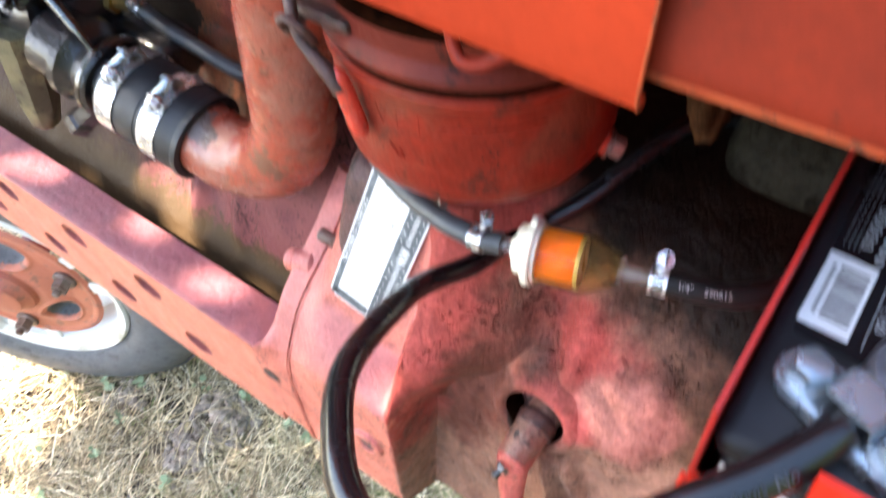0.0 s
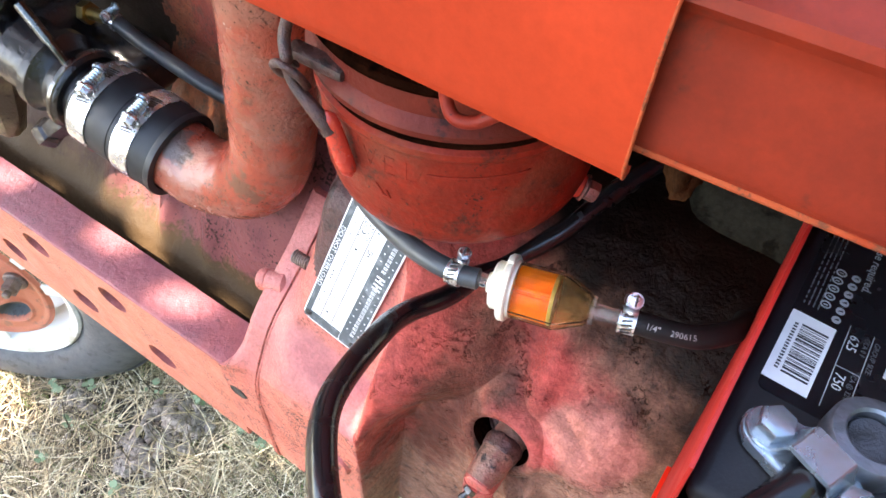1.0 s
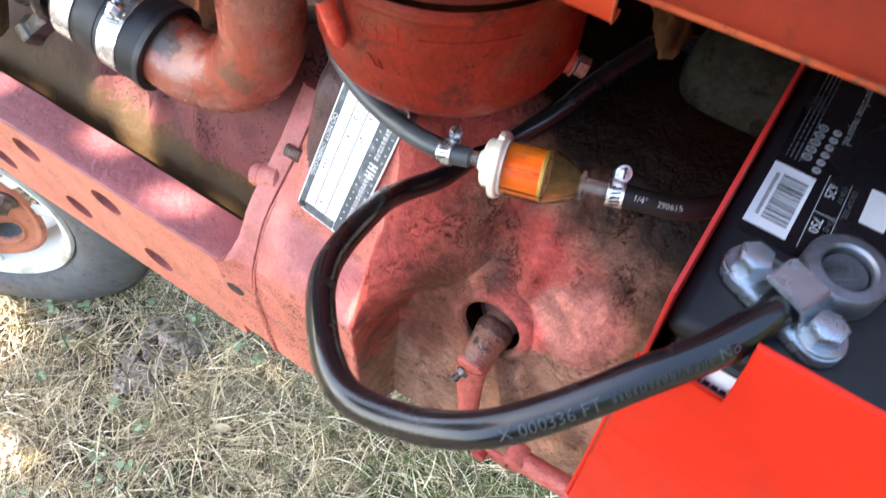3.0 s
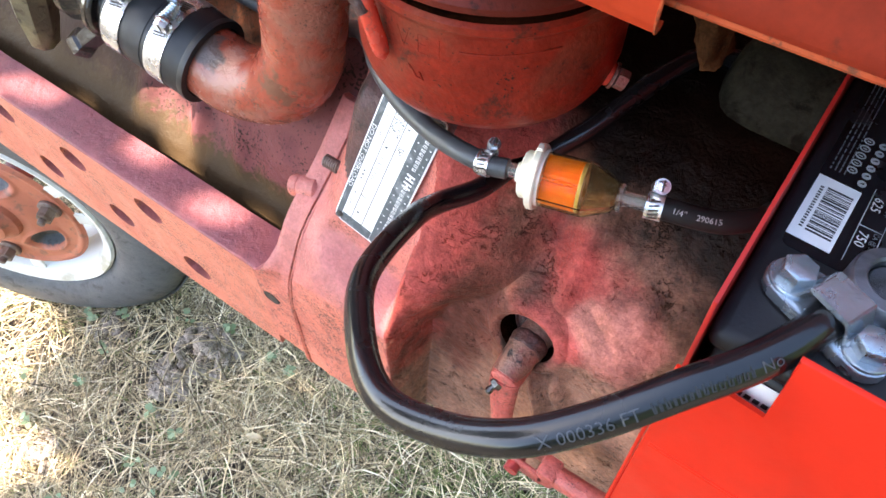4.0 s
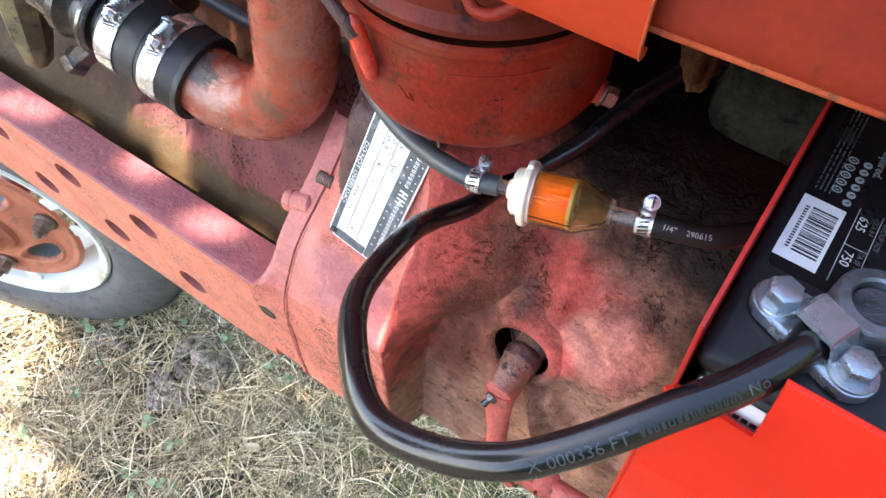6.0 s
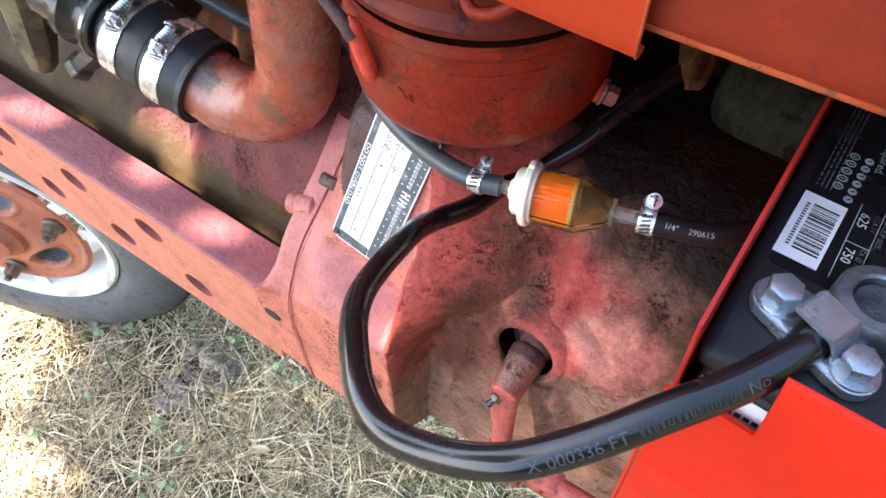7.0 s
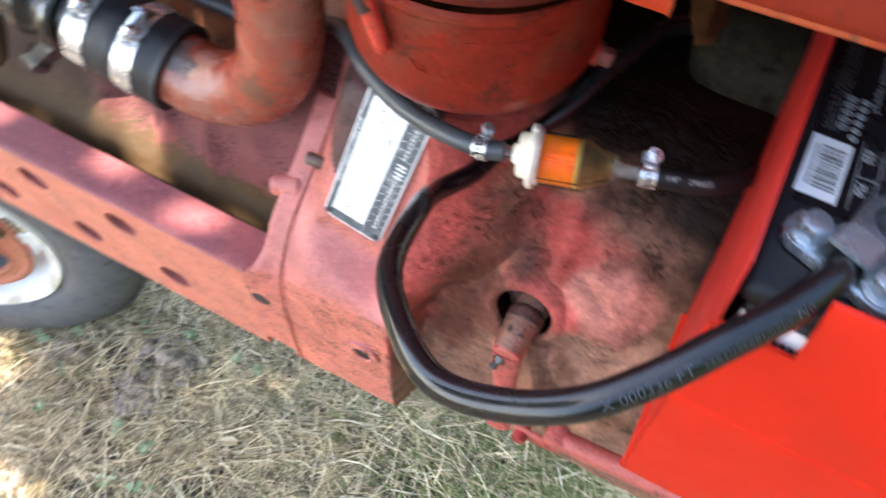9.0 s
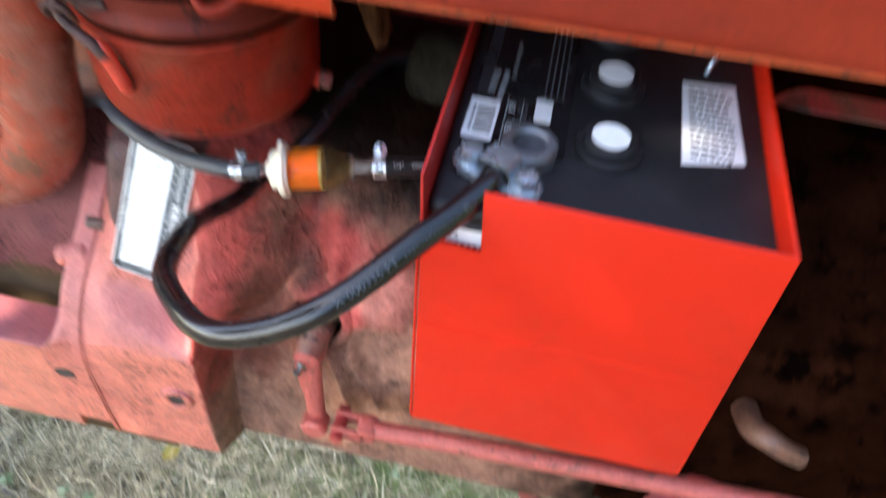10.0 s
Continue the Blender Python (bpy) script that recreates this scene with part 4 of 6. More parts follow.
def engine_point(x, u):
    y, z = polyline(SUMP, u)
    bell = smooth(-0.50, -0.34, x) * smooth(0.36, 0.58, u) * (1 - smooth(0.72, 0.85, u))
    y -= 0.036 * bell
    # two curved webs that run down the bell
    for x0, lean, high, wide in ((-0.535, 0.30, 0.012, 0.016), (-0.462, 0.26, 0.014, 0.012), (-0.405, 0.22, 0.008, 0.010)):
        y -= high * math.exp(-((x - x0 - lean * (0.95 - z) - 1.2 * (0.95 - z) ** 2) / wide) ** 2) * smooth(0.30, 0.50, u) * (1 - smooth(0.60, 0.75, u))
    y += 0.002 * noise.noise((x * 22, z * 22, 9.0))
    return Vector((x, y, z))


bm = bmesh.new()
sheet(bm, lambda u, v: engine_point(-1.35 + 1.09 * u, v), 420, 150)
for f in bm.faces:
    c = f.calc_center_median()
    if c.z > 1.005 and c.x < -0.375 + 0.02 * noise.noise((c.x * 25, c.z * 25, 8)) or c.z > 1.065:
        f.material_index = 0 if c.x + 0.02 * noise.noise((c.x * 30, c.z * 30, 5)) > -0.500 else 2
    else:
        f.material_index = 1
part("side", bm, [OCHRE, SIDE_MAT, SUMP_BROWN], engine)
bm = bmesh.new()
block(bm, (-1.35, 0.22, 1.40), (-0.29, 0.5, 1.43), 0.01)
part("rocker_cover", bm, CUP_RED, engine)

# ---------------------------------------------------------------- hood and tank
hood = thing("hood", (-0.7, 0.3, 1.287), "orange-red sheet metal hood panel with a rolled lower edge", "hood")


def hood_skin(u, v):
    x = -1.5 + (1.5 - 0.0675) * u
    line = [(0.0450, 1.2900), (0.0436, 1.2876), (0.0405, 1.2875), (0.039, 1.292), (0.039, 1.31), (0.040, 1.335), (0.044, 1.36), (0.055, 1.40), (0.08, 1.45), (0.13, 1.495), (0.20, 1.52), (0.32, 1.53)]
    y, z = polyline(line, v)
    return Vector((x, y + 0.0225, z - 0.0235))


bm = bmesh.new()
sheet(bm, hood_skin, 40, 44, thick=lambda u, v: Vector((0, 0.0016, -0.0012)))
part("side_panel", bm, HOOD_RED, hood)
bm = bmesh.new()
tube(bm, [Vector((-1.5 + 1.4325 * k / 120, 0.0655 + 0.0004 * noise.noise((k * 0.7, 0, 0)), 1.2636)) for k in range(121)], lambda u: 0.0011 + 0.0006 * noise.noise((u * 90, 3, 1)), 8)
tube(bm, [Vector((-0.0678, hood_skin(1, 0.16 + 0.84 * k / 40).y, hood_skin(1, 0.16 + 0.84 * k / 40).z)) for k in range(41)], lambda u: 0.0006 + 0.0002 * noise.noise((u * 60, 3, 1)), 8)
part("worn_edge", bm, WORN_EDGE, hood, "edge worn to primer and rust")

tank = thing("fuel_tank", (0.2, 0.3, 1.285), "red fuel tank with a rolled seam and rusty underside", "fuel tank")


def tank_skin(u, v):
    x = -0.20 + 0.9 * u
    line = [(0.115, 1.287), (0.075, 1.2865), (0.058, 1.2845), (0.0535, 1.286), (0.0525, 1.290), (0.054, 1.31), (0.0555, 1.336), (0.052, 1.3415), (0.053, 1.3455), (0.058, 1.3465), (0.064, 1.349), (0.10, 1.362), (0.17, 1.385), (0.30, 1.41)]
    y, z = polyline(line, v)
    return Vector((x, y + 0.0185 + 0.05 * (x + 0.05), z - 0.0140))


bm = bmesh.new()
sheet(bm, tank_skin, 90, 52, thick=lambda u, v: Vector((0, 0.0016, 0.0)))
part("shell", bm, TANK_RED, tank)
bm = bmesh.new()
tube(bm, [Vector((-0.20 + 0.9 * k / 30, 0.0725 + 0.05 * (-0.15 + 0.9 * k / 30), 1.2716)) for k in range(31)], 0.0016, 8)
part("lower_seam", bm, WORN_EDGE, tank, "chipped seam with bare metal")
bm = bmesh.new()
block(bm, (-0.25, 0.1265, 1.273), (0.7, 0.45, 1.278), 0.0)
part("bottom", bm, CUP_RED, tank)
bm = bmesh.new()
lathe(bm, [(0.012, 0.065), (0.0125, 0.034), (0.010, 0.032), (0.0105, 0.022), (0.0085, 0.019), (0.0088, 0.010), (0.0065, 0.008), (0.006, 0.002), (0.004, -0.001), (0, -0.0015)], pose(-0.0560, 0.112, 1.221, 4, -6, 0) @ Matrix.Diagonal((0.75, 0.75, 1, 1)), 40)
for v in bm.verts:
    v.co += 0.0035 * noise.noise_vector(v.co * 130) + 0.0015 * noise.noise_vector(v.co * 400)
part("drain_stub", bm, RUST, tank, "rusty brown drain stub")

# unseen panels added at the machine's far side to block light under the hood
bm = bmesh.new()
block(bm, (-1.5, 0.50, 0.72), (0.75, 0.512, 1.53), 0.004)
part("added_far_panel", bm, CUP_RED, hood)
bm = bmesh.new()
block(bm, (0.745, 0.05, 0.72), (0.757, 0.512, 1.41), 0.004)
part("added_rear_panel", bm, OILY_SHADE, hood)
bm = bmesh.new()
block(bm, (-0.3, 0.30, 1.095), (0.745, 0.50, 1.107), 0.003)
part("added_cover", bm, GRIME_RED, housing)

# ---------------------------------------------------------------- data plate
plate = thing("data_plate", (-0.24, 0.09, 1.0), "aluminium data plate with black enamel columns, riveted to the housing", "plate")
PW, PH = 0.0395, 0.122
PM = Matrix((pu, pv, pn)).transposed().to_4x4()
PM.translation = PLATE_AT + pn * 0.0030
PM = PM @ Matrix.Translation((-0.0012, 0, 0)) @ Matrix.Diagonal((1.2, 1, 1, 1))


def rounded(x0, y0, x1, y1, r, n=4):
    out = []
    for cx, cy, a0 in ((x1 - r, y1 - r, 0), (x0 + r, y1 - r, 90), (x0 + r, y0 + r, 180), (x1 - r, y0 + r, 270)):
        out += [(cx + r * math.cos(radians(a0 + 90 * k / n)), cy + r * math.sin(radians(a0 + 90 * k / n))) for k in range(n + 1)]
    return out


def flat(bm, outline, lift, m, thick=0.00015):
    return prism(bm, outline, thick, m @ Matrix.Translation((0, 0, lift)))


bm = bmesh.new()
prism(bm, rounded(0, 0, PW, PH, 0.0055), 0.0012, PM, bevel=0.0003)
part("sheet", bm, PLATE, plate)
for x0, y0, x1, y1, r in ((0.0009, 0.0012, 0.0045, PH - 0.0012, 0.0010), (0.0265, 0.0012, PW - 0.0010, PH - 0.0012, 0.0020), (0.0048, 0.0012, 0.0262, 0.0085, 0.0002), (0.0048, PH - 0.012, 0.0262, PH - 0.0012, 0.0002)):
    bm = bmesh.new()
    flat(bm, rounded(x0, y0, x1, y1, r), 0.0012, PM)
    part("enamel", bm, PLATE_DARK, plate, "worn black enamel field")
DOWN = Matrix.Rotation(radians(-90), 4, "Z")


def plate_text(text, x, y, size, material, name="letters", wide=1.0):
    """Lettering that reads down the plate, from the given top."""
    part(name, lettering(text, size, PM @ Matrix.Translation((x, y, 0.0016)) @ DOWN @ Matrix.Diagonal((wide, 1, 1, 1))), material, plate, smooth=False)


plate_text("DO NOT OVERLOAD", 0.0014, 0.0890, 0.0038, PLATE, wide=1.55)
plate_text("LOW IDLE SPEED", 0.0064, 0.1020, 0.0024, PLATE_DARK, wide=1.1)
plate_text("RPM", 0.0056, 0.0240, 0.0026, PLATE_DARK, wide=1.6)
plate_text("SH", 0.0200, 0.0860, 0.0052, INK)
plate_text("13316", 0.0122, 0.0720, 0.0046, FADED, wide=2.0)
plate_text("J", 0.0122, 0.0330, 0.0052, INK)
for x in (0.0107, 0.0186):
    bm = bmesh.new()
    flat(bm, [(x, 0.0090), (x + 0.0004, 0.0090), (x + 0.0004, PH - 0.0125), (x, PH - 0.0125)], 0.0012, PM)
    part("rule", bm, INK, plate)
bm = bmesh.new()
random.seed(5)
for x, w, ys in ((0.0066, 0.0011, (0.0300, 0.0440, 0.0475, 0.0510)), (0.0128, 0.0016, (0.0160, 0.0780, 0.0930)), (0.0205, 0.0016, (0.1000, 0.1040))):
    for y in ys:
        flat(bm, [(x, y), (x + w, y), (x + w, y + 0.0010 + 0.0010 * random.random()), (x, y + 0.0012)], 0.0012, PM)
for _ in range(46):
    x, y, r = random.uniform(0.011, 0.018), random.uniform(0.090, 0.106), random.uniform(0.0002, 0.0006)
    flat(bm, ring(5, r, random.random()), 0.0012, PM @ Matrix.Translation((x, y, 0)))
tagged(part("stamping", bm, PLATE_DARK, plate, "worn stamped figures and scuffs"), kind="stuff")
bm = bmesh.new()
y = 0.012
while y < PH - 0.012:
    if not 0.0600 < y < 0.0750:
        flat(bm, [(0.0318, y), (0.0344, y), (0.0344, y + 0.0005), (0.0318, y + 0.0005)], 0.0014, PM)
        flat(bm, [(0.0318, y + 0.0014), (0.0344, y + 0.0014), (0.0344, y + 0.0019), (0.0318, y + 0.0019)], 0.0014, PM)
        if y % 0.009 < 0.005:
            flat(bm, [(0.0318, y), (0.0323, y), (0.0323, y + 0.0019), (0.0318, y + 0.0019)], 0.0014, PM)
        if y % 0.0068 < 0.0036:
            flat(bm, [(0.0284, y), (0.0294, y), (0.0294, y + 0.0007), (0.0284, y + 0.0007)], 0.0014, PM)
            flat(bm, [(0.0364, y), (0.0373, y), (0.0373, y + 0.0007), (0.0364, y + 0.0007)], 0.0014, PM)
    y += 0.0034
tagged(part("maker_bars", bm, PLATE, plate, "small bright bars down the dark column"), kind="stuff")
bm = bmesh.new()
for dy in (0.0, 0.0068):
    flat(bm, [(0.0306, 0.0608 + dy), (0.0360, 0.0608 + dy), (0.0360, 0.0622 + dy), (0.0306, 0.0622 + dy)], 0.0014, PM)
    flat(bm, [(0.0306, 0.0642 + dy), (0.0360, 0.0642 + dy), (0.0360, 0.0656 + dy), (0.0306, 0.0656 + dy)], 0.0014, PM)
    flat(bm, [(0.0328, 0.0620 + dy), (0.0339, 0.0620 + dy), (0.0339, 0.0644 + dy), (0.0328, 0.0644 + dy)], 0.0014, PM)
part("emblem", bm, PLATE, plate)
for x, y in ((0.0035, 0.005), (PW - 0.0035, 0.005), (0.0035, PH - 0.005), (PW - 0.0035, PH - 0.005)):
    bm = bmesh.new()
    lathe(bm, [(0.0023, 0), (0.002, 0.001), (0.001, 0.0016), (0, 0.0017)], PM @ Matrix.Translation((x, y, 0.0012)), 14)
    part("rivet", bm, DARK_IRON, plate)

# ---------------------------------------------------------------- pedal shaft, arm and rod
lever = thing("brake_lever_arm", (-0.09, 0.045, 0.885), "worn red lever arm with a grease nipple on a shaft", "lever")
bm = bmesh.new()
tube(bm, [Vector((-0.094, 0.13, 0.962)), Vector((-0.0965, 0.080, 0.961)), Vector((-0.0975, 0.06, 0.955))], lambda u: 0.0128 - 0.0022 * smooth(0.35, 1.0, u) + 0.0003 * noise.noise((u * 30, 0, 0)), 28)
part("shaft", bm, SHAFT, lever, "greasy brown shaft")
bm = bmesh.new()
lathe(bm, [(0.0124, -0.008), (0.0136, -0.006), (0.0140, -0.003), (0.0134, 0.0), (0.0137, 0.0014), (0.0132, 0.0028), (0.0124, 0.0034)], axis((-0.0963, 0.0850, 0.9611), (-0.0970, 0.070, 0.9585)), 32)
for v in bm.verts:
    v.co += 0.0010 * noise.noise_vector(v.co * 220)
part("grease", bm, GREASY, lever, "collar of black grease")
bm = bmesh.new()
lathe(bm, [(0, -0.017), (0.0114, -0.017), (0.0122, -0.0155), (0.0122, -0.006), (0.0119, 0.004), (0.0110, 0.0085), (0.0076, 0.0112), (0, 0.0118)], axis((-0.0972, 0.066, 0.9535), (-0.0955, 0, 0.944)), 28)
part("hub", bm, ROD_RED, lever)
bm = bmesh.new()
arm_path = catmull([(-0.0970, 0.0590, 0.955), (-0.0955, 0.0565, 0.936), (-0.0905, 0.0500, 0.912), (-0.087, 0.0440, 0.886)], 8)
fr = frames(arm_path)
rings = []
for i, (p, t, n_, b_) in enumerate(fr):
    side = Vector((1, 0, 0)) - t * t.x
    side.normalize()
    out = t.cross(side)
    w = 0.0115 - 0.0036 * smooth(0.15, 0.75, i / len(fr))
    rings.append([bm.verts.new(p + w * math.cos(a) * side + 0.0065 * math.sin(a) * out) for a in (2 * math.pi * k / 16 for k in range(16))])
for a, b in zip(rings, rings[1:]):
    for k in range(16):
        bm.faces.new((a[k], a[(k + 1) % 16], b[(k + 1) % 16], b[k]))
bm.faces.new(rings[0])
bm.faces.new(rings[-1][::-1])
part("arm", bm, ROD_RED, lever)
bm = bmesh.new()
lathe(bm, [(0, -0.006), (0.0105, -0.006), (0.0115, -0.004), (0.0115, 0.008), (0.009, 0.0105), (0, 0.011)], axis((-0.0875, 0.042, 0.886), (-0.087, 0, 0.886)), 22)
part("pin_eye", bm, ROD_RED, lever)
bm = bmesh.new()
mz = axis((-0.0995, 0.0535, 0.9535), (-0.1040, 0.041, 0.9475))
prism(bm, ring(6, 0.0048), 0.0035, mz, bevel=0.0005)
lathe(bm, [(0.0024, 0.0035), (0.0022, 0.006), (0.0029, 0.0075), (0.0026, 0.0095), (0.0012, 0.0108), (0, 0.011)], mz, 14)
part("grease_nipple", bm, DARK_STEEL, lever, "dull greasy steel nipple")

rod = thing("pull_rod", (0.2, 0.042, 0.9), "long red painted pull rod with a forked end", "rod")
bm = bmesh.new()
tube(bm, [Vector((-0.040, 0.041, 0.896)), Vector((0.04, 0.041, 0.905)), Vector((0.25, 0.041, 0.921)), Vector((0.7, 0.041, 0.95))], 0.0082, 16)
part("bar", bm, ROD_RED, rod)
bm = bmesh.new()
for dy in (-0.0095, 0.0055):
    block(bm, (-0.072, 0.0415 + dy, 0.884), (-0.042, 0.0415 + dy + 0.004, 0.900), 0.0018)
block(bm, (-0.050, 0.032, 0.885), (-0.034, 0.051, 0.905), 0.004)
part("fork", bm, ROD_RED, rod)
bm = bmesh.new()
lathe(bm, [(0, -0.016), (0.0055, -0.016), (0.0055, 0.016), (0, 0.016)], axis((-0.066, 0.042, 0.892), (-0.066, 0, 0.892)), 16)
part("pin", bm, GRIME_RED, rod)

# ---------------------------------------------------------------- air cleaner
AC, ACR = Vector((-0.1790, 0.1420, 0)), 0.072
cleaner = thing("air_cleaner", (AC.x, AC.y, 1.155), "dull red oil-bath air cleaner cup with wire bail clamps", "air cleaner")
bm = bmesh.new()
prof = [(0, 1.146), (0.048, 1.146), (0.060, 1.148), (0.067, 1.152), (0.070, 1.158), (ACR, 1.167), (ACR, 1.211), (ACR + 0.0006, 1.214), (ACR + 0.0022, 1.216), (ACR + 0.0022, 1.2195), (ACR - 0.001, 1.2215), (ACR - 0.001, 1.2245)]
lathe(bm, prof, Matrix.Translation(AC), 72)
part("cup", bm, CUP_RED, cleaner)
bm = bmesh.new()
lathe(bm, [(ACR - 0.001, 1.2245), (ACR + 0.0005, 1.226), (ACR + 0.0035, 1.2280), (ACR + 0.0040, 1.2315), (ACR + 0.002, 1.2345), (ACR - 0.0005, 1.237), (ACR - 0.001, 1.248)], Matrix.Translation(AC), 72)
part("rim", bm, SOOT_RED, cleaner, "rolled rim with oily dark groove")
bm = bmesh.new()
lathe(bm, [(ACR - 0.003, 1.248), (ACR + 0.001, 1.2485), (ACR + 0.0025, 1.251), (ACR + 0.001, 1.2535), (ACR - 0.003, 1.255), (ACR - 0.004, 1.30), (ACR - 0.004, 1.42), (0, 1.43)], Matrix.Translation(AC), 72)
part("upper_body", bm, OILY_SHADE, cleaner, "upper body under the hood")
bm = bmesh.new()
lathe(bm, [(ACR - 0.0012, 1.2208), (ACR + 0.0003, 1.2215), (ACR + 0.0005, 1.2235), (ACR - 0.0012, 1.2248)], Matrix.Translation(AC), 72)
part("groove", bm, OILY_SHADE, cleaner, "black oily line under the rim")
bm = bmesh.new()
arc = [AC + Vector(((ACR + 0.0002) * math.cos(a), (ACR + 0.0002) * math.sin(a), 1.2035 + 0.002 * math.sin(1.2 * (a + 1.35)))) for a in [radians(-70 + k * 1.8) for k in range(22)]]
tube(bm, arc, 0.0005, 8)
part("weld_bead", bm, CUP_RED, cleaner)
# letters stamped into the cup: strokes between points (degrees round the cup, height)
for at, strokes in ((-88.0, (((-2.6, 6), (0, -6)), ((0, -6), (2.6, 6)))),
                    (-79.5, (((-1.8, 6), (-1.8, -6)), ((-1.8, 6), (2.2, 6)), ((-1.8, 0), (1.6, 0)), ((-1.8, -6), (2.2, -6)))),
                    (-71.2, (((-1.4, 6.5), (-1.4, -6)), ((-1.4, -6), (2.4, -6))))):
    bm = bmesh.new()
    for (a0, z0), (a1, z1) in strokes:
        line = [(radians(at - 5.0 + a0 + (a1 - a0) * k / 4), 1.2020 + 0.00085 * (z0 + (z1 - z0) * k / 4)) for k in range(5)]
        tube(bm, [AC + Vector(((ACR - 0.0001) * math.cos(a), (ACR - 0.0001) * math.sin(a), z)) for a, z in line], 0.0003, 6)
    part("stamped_letter", bm, CUP_RED, cleaner, "faint raised letter")
bm = bmesh.new()
tube(bm, [AC + Vector(((ACR + 0.0001) * math.cos(radians(a)), (ACR + 0.0001) * math.sin(radians(a)), z)) for a, z in ((-91, 1.187), (-89, 1.1845), (-87.5, 1.1815), (-84.5, 1.181), (-86, 1.185))], 0.0006, 6)
part("arrow_mark", bm, CUP_RED, cleaner, "small raised arrow stamping")
bm = bmesh.new()
h0, h1 = Vector((-0.2033, 0.0665, 1.2205)), Vector((-0.1923, 0.0665, 1.1862))
tube(bm, [h0.lerp(h1, k / 12) for k in range(13)], lambda u: 0.0045 * math.sqrt(max(0.05, 1 - (2 * abs(u - 0.5)) ** 6)), 16)
part("bail_handle", bm, PULL_RED, cleaner, "worn red bail handle")
bm = bmesh.new()
tube(bm, catmull([(-0.2000, 0.0640, 1.211), (-0.2045, 0.0640, 1.2175), (-0.2110, 0.0640, 1.2235), (-0.2185, 0.0645, 1.230), (-0.2225, 0.0655, 1.238), (-0.2185, 0.0625, 1.244), (-0.2230, 0.0675, 1.251), (-0.2235, 0.074, 1.262), (-0.224, 0.080, 1.285)], 8), lambda u: 0.0036 - 0.0008 * smooth(0.15, 0.4, u), 12)
tube(bm, catmull([(-0.2190, 0.068, 1.238), (-0.2245, 0.065, 1.232), (-0.2255, 0.061, 1.239), (-0.2190, 0.0595, 1.243), (-0.2125, 0.062, 1.238), (-0.2120, 0.066, 1.230)], 8), 0.002, 10)
part("bail_wire", bm, GREASY, cleaner, "greasy dark bail wire")
bm = bmesh.new()
block(bm, (-0.228, 0.070, 1.236), (-0.196, 0.079, 1.242), 0.002)
part("bail_bracket", bm, GREASY, cleaner)
bm = bmesh.new()
tube(bm, catmull([(-0.149, 0.076, 1.275), (-0.144, 0.071, 1.259), (-0.1385, 0.068, 1.2510), (-0.130, 0.0685, 1.2515), (-0.121, 0.072, 1.258), (-0.112, 0.078, 1.270)], 8), 0.0028, 12)
part("second_bail", bm, CUP_RED, cleaner)
# bracket with a bolt that holds the cup from behind
BB0, BB1 = Vector((-0.1180, 0.1490, 1.1610)), Vector((-0.0985, 0.1545, 1.1550))
mb = axis(BB0, BB1)
bm = bmesh.new()
lathe(bm, [(0, -0.012), (0.0066, -0.012), (0.0072, 0.0), (0.0070, 0.0090), (0.0062, 0.0105), (0, 0.0106)], mb, 24)
block(bm, (-0.007, -0.007, -0.016), (0.024, 0.007, -0.002), 0.002, mb)
part("bracket", bm, PULL_RED, cleaner, "dull red boss beside the cup")
bm = bmesh.new()
lathe(bm, [(0, 0.0106), (0.0074, 0.0106), (0.0074, 0.0122), (0, 0.0122)], mb, 24)
hexhead(bm, mb @ Matrix.Translation((0, 0, 0.0134)), 0.0098, 0.0060)
part("bolt", bm, SHAFT, cleaner, "dirty brown hex bolt")

# ---------------------------------------------------------------- intake pipe and rubber coupling
SL, SR = Vector((-0.4815, 0.1069, 1.0584)), Vector((-0.4050, 0.1110, 1.0408))
PR = 0.0285
along = (SR - SL).normalized()
pipe_pts = catmull([SR - along * 0.03, SR, SR + along * 0.022, (-0.3600, 0.1155, 1.0385), (-0.3373, 0.1195, 1.0500), (-0.3195, 0.1225, 1.0740), (-0.3115, 0.1240, 1.0990), (-0.3049, 0.1234, 1.1342), (-0.2932, 0.1226, 1.20), (-0.288, 0.124, 1.28), (-0.284, 0.126, 1.36)], 10)
bm = bmesh.new()
tube(bm, pipe_pts, PR, 40)
single("intake_pipe", bm, PIPE_RED, "old red painted intake elbow with flaking dirty spots", "pipe")

coupling = thing("rubber_coupling", (SL + SR) / 2, "matt black rubber coupling sleeve on the intake pipe", "coupling")
m = axis(SL, SR)
LEN = (SR - SL).length
bm = bmesh.new()
lathe(bm, [(PR, 0.0), (PR + 0.0055, 0.0), (PR + 0.0062, 0.001), (PR + 0.0062, LEN * 0.49), (PR + 0.0056, LEN * 0.495), (PR + 0.0056, LEN * 0.505), (PR + 0.0062, LEN * 0.51), (PR + 0.0062, LEN - 0.002), (PR + 0.0055, LEN), (PR + 0.0006, LEN), (PR + 0.0006, LEN - 0.02)], m, 56)
part("sleeve", bm, SLEEVE, coupling)
bm = bmesh.new()
lathe(bm, [(PR + 0.0004, LEN - 0.004), (PR + 0.0064, LEN - 0.004), (PR + 0.0070, LEN - 0.0025), (PR + 0.0066, LEN + 0.001), (PR + 0.0015, LEN + 0.0015), (PR + 0.0004, LEN)], m, 56)
part("end_lip", bm, SLEEVE, coupling)
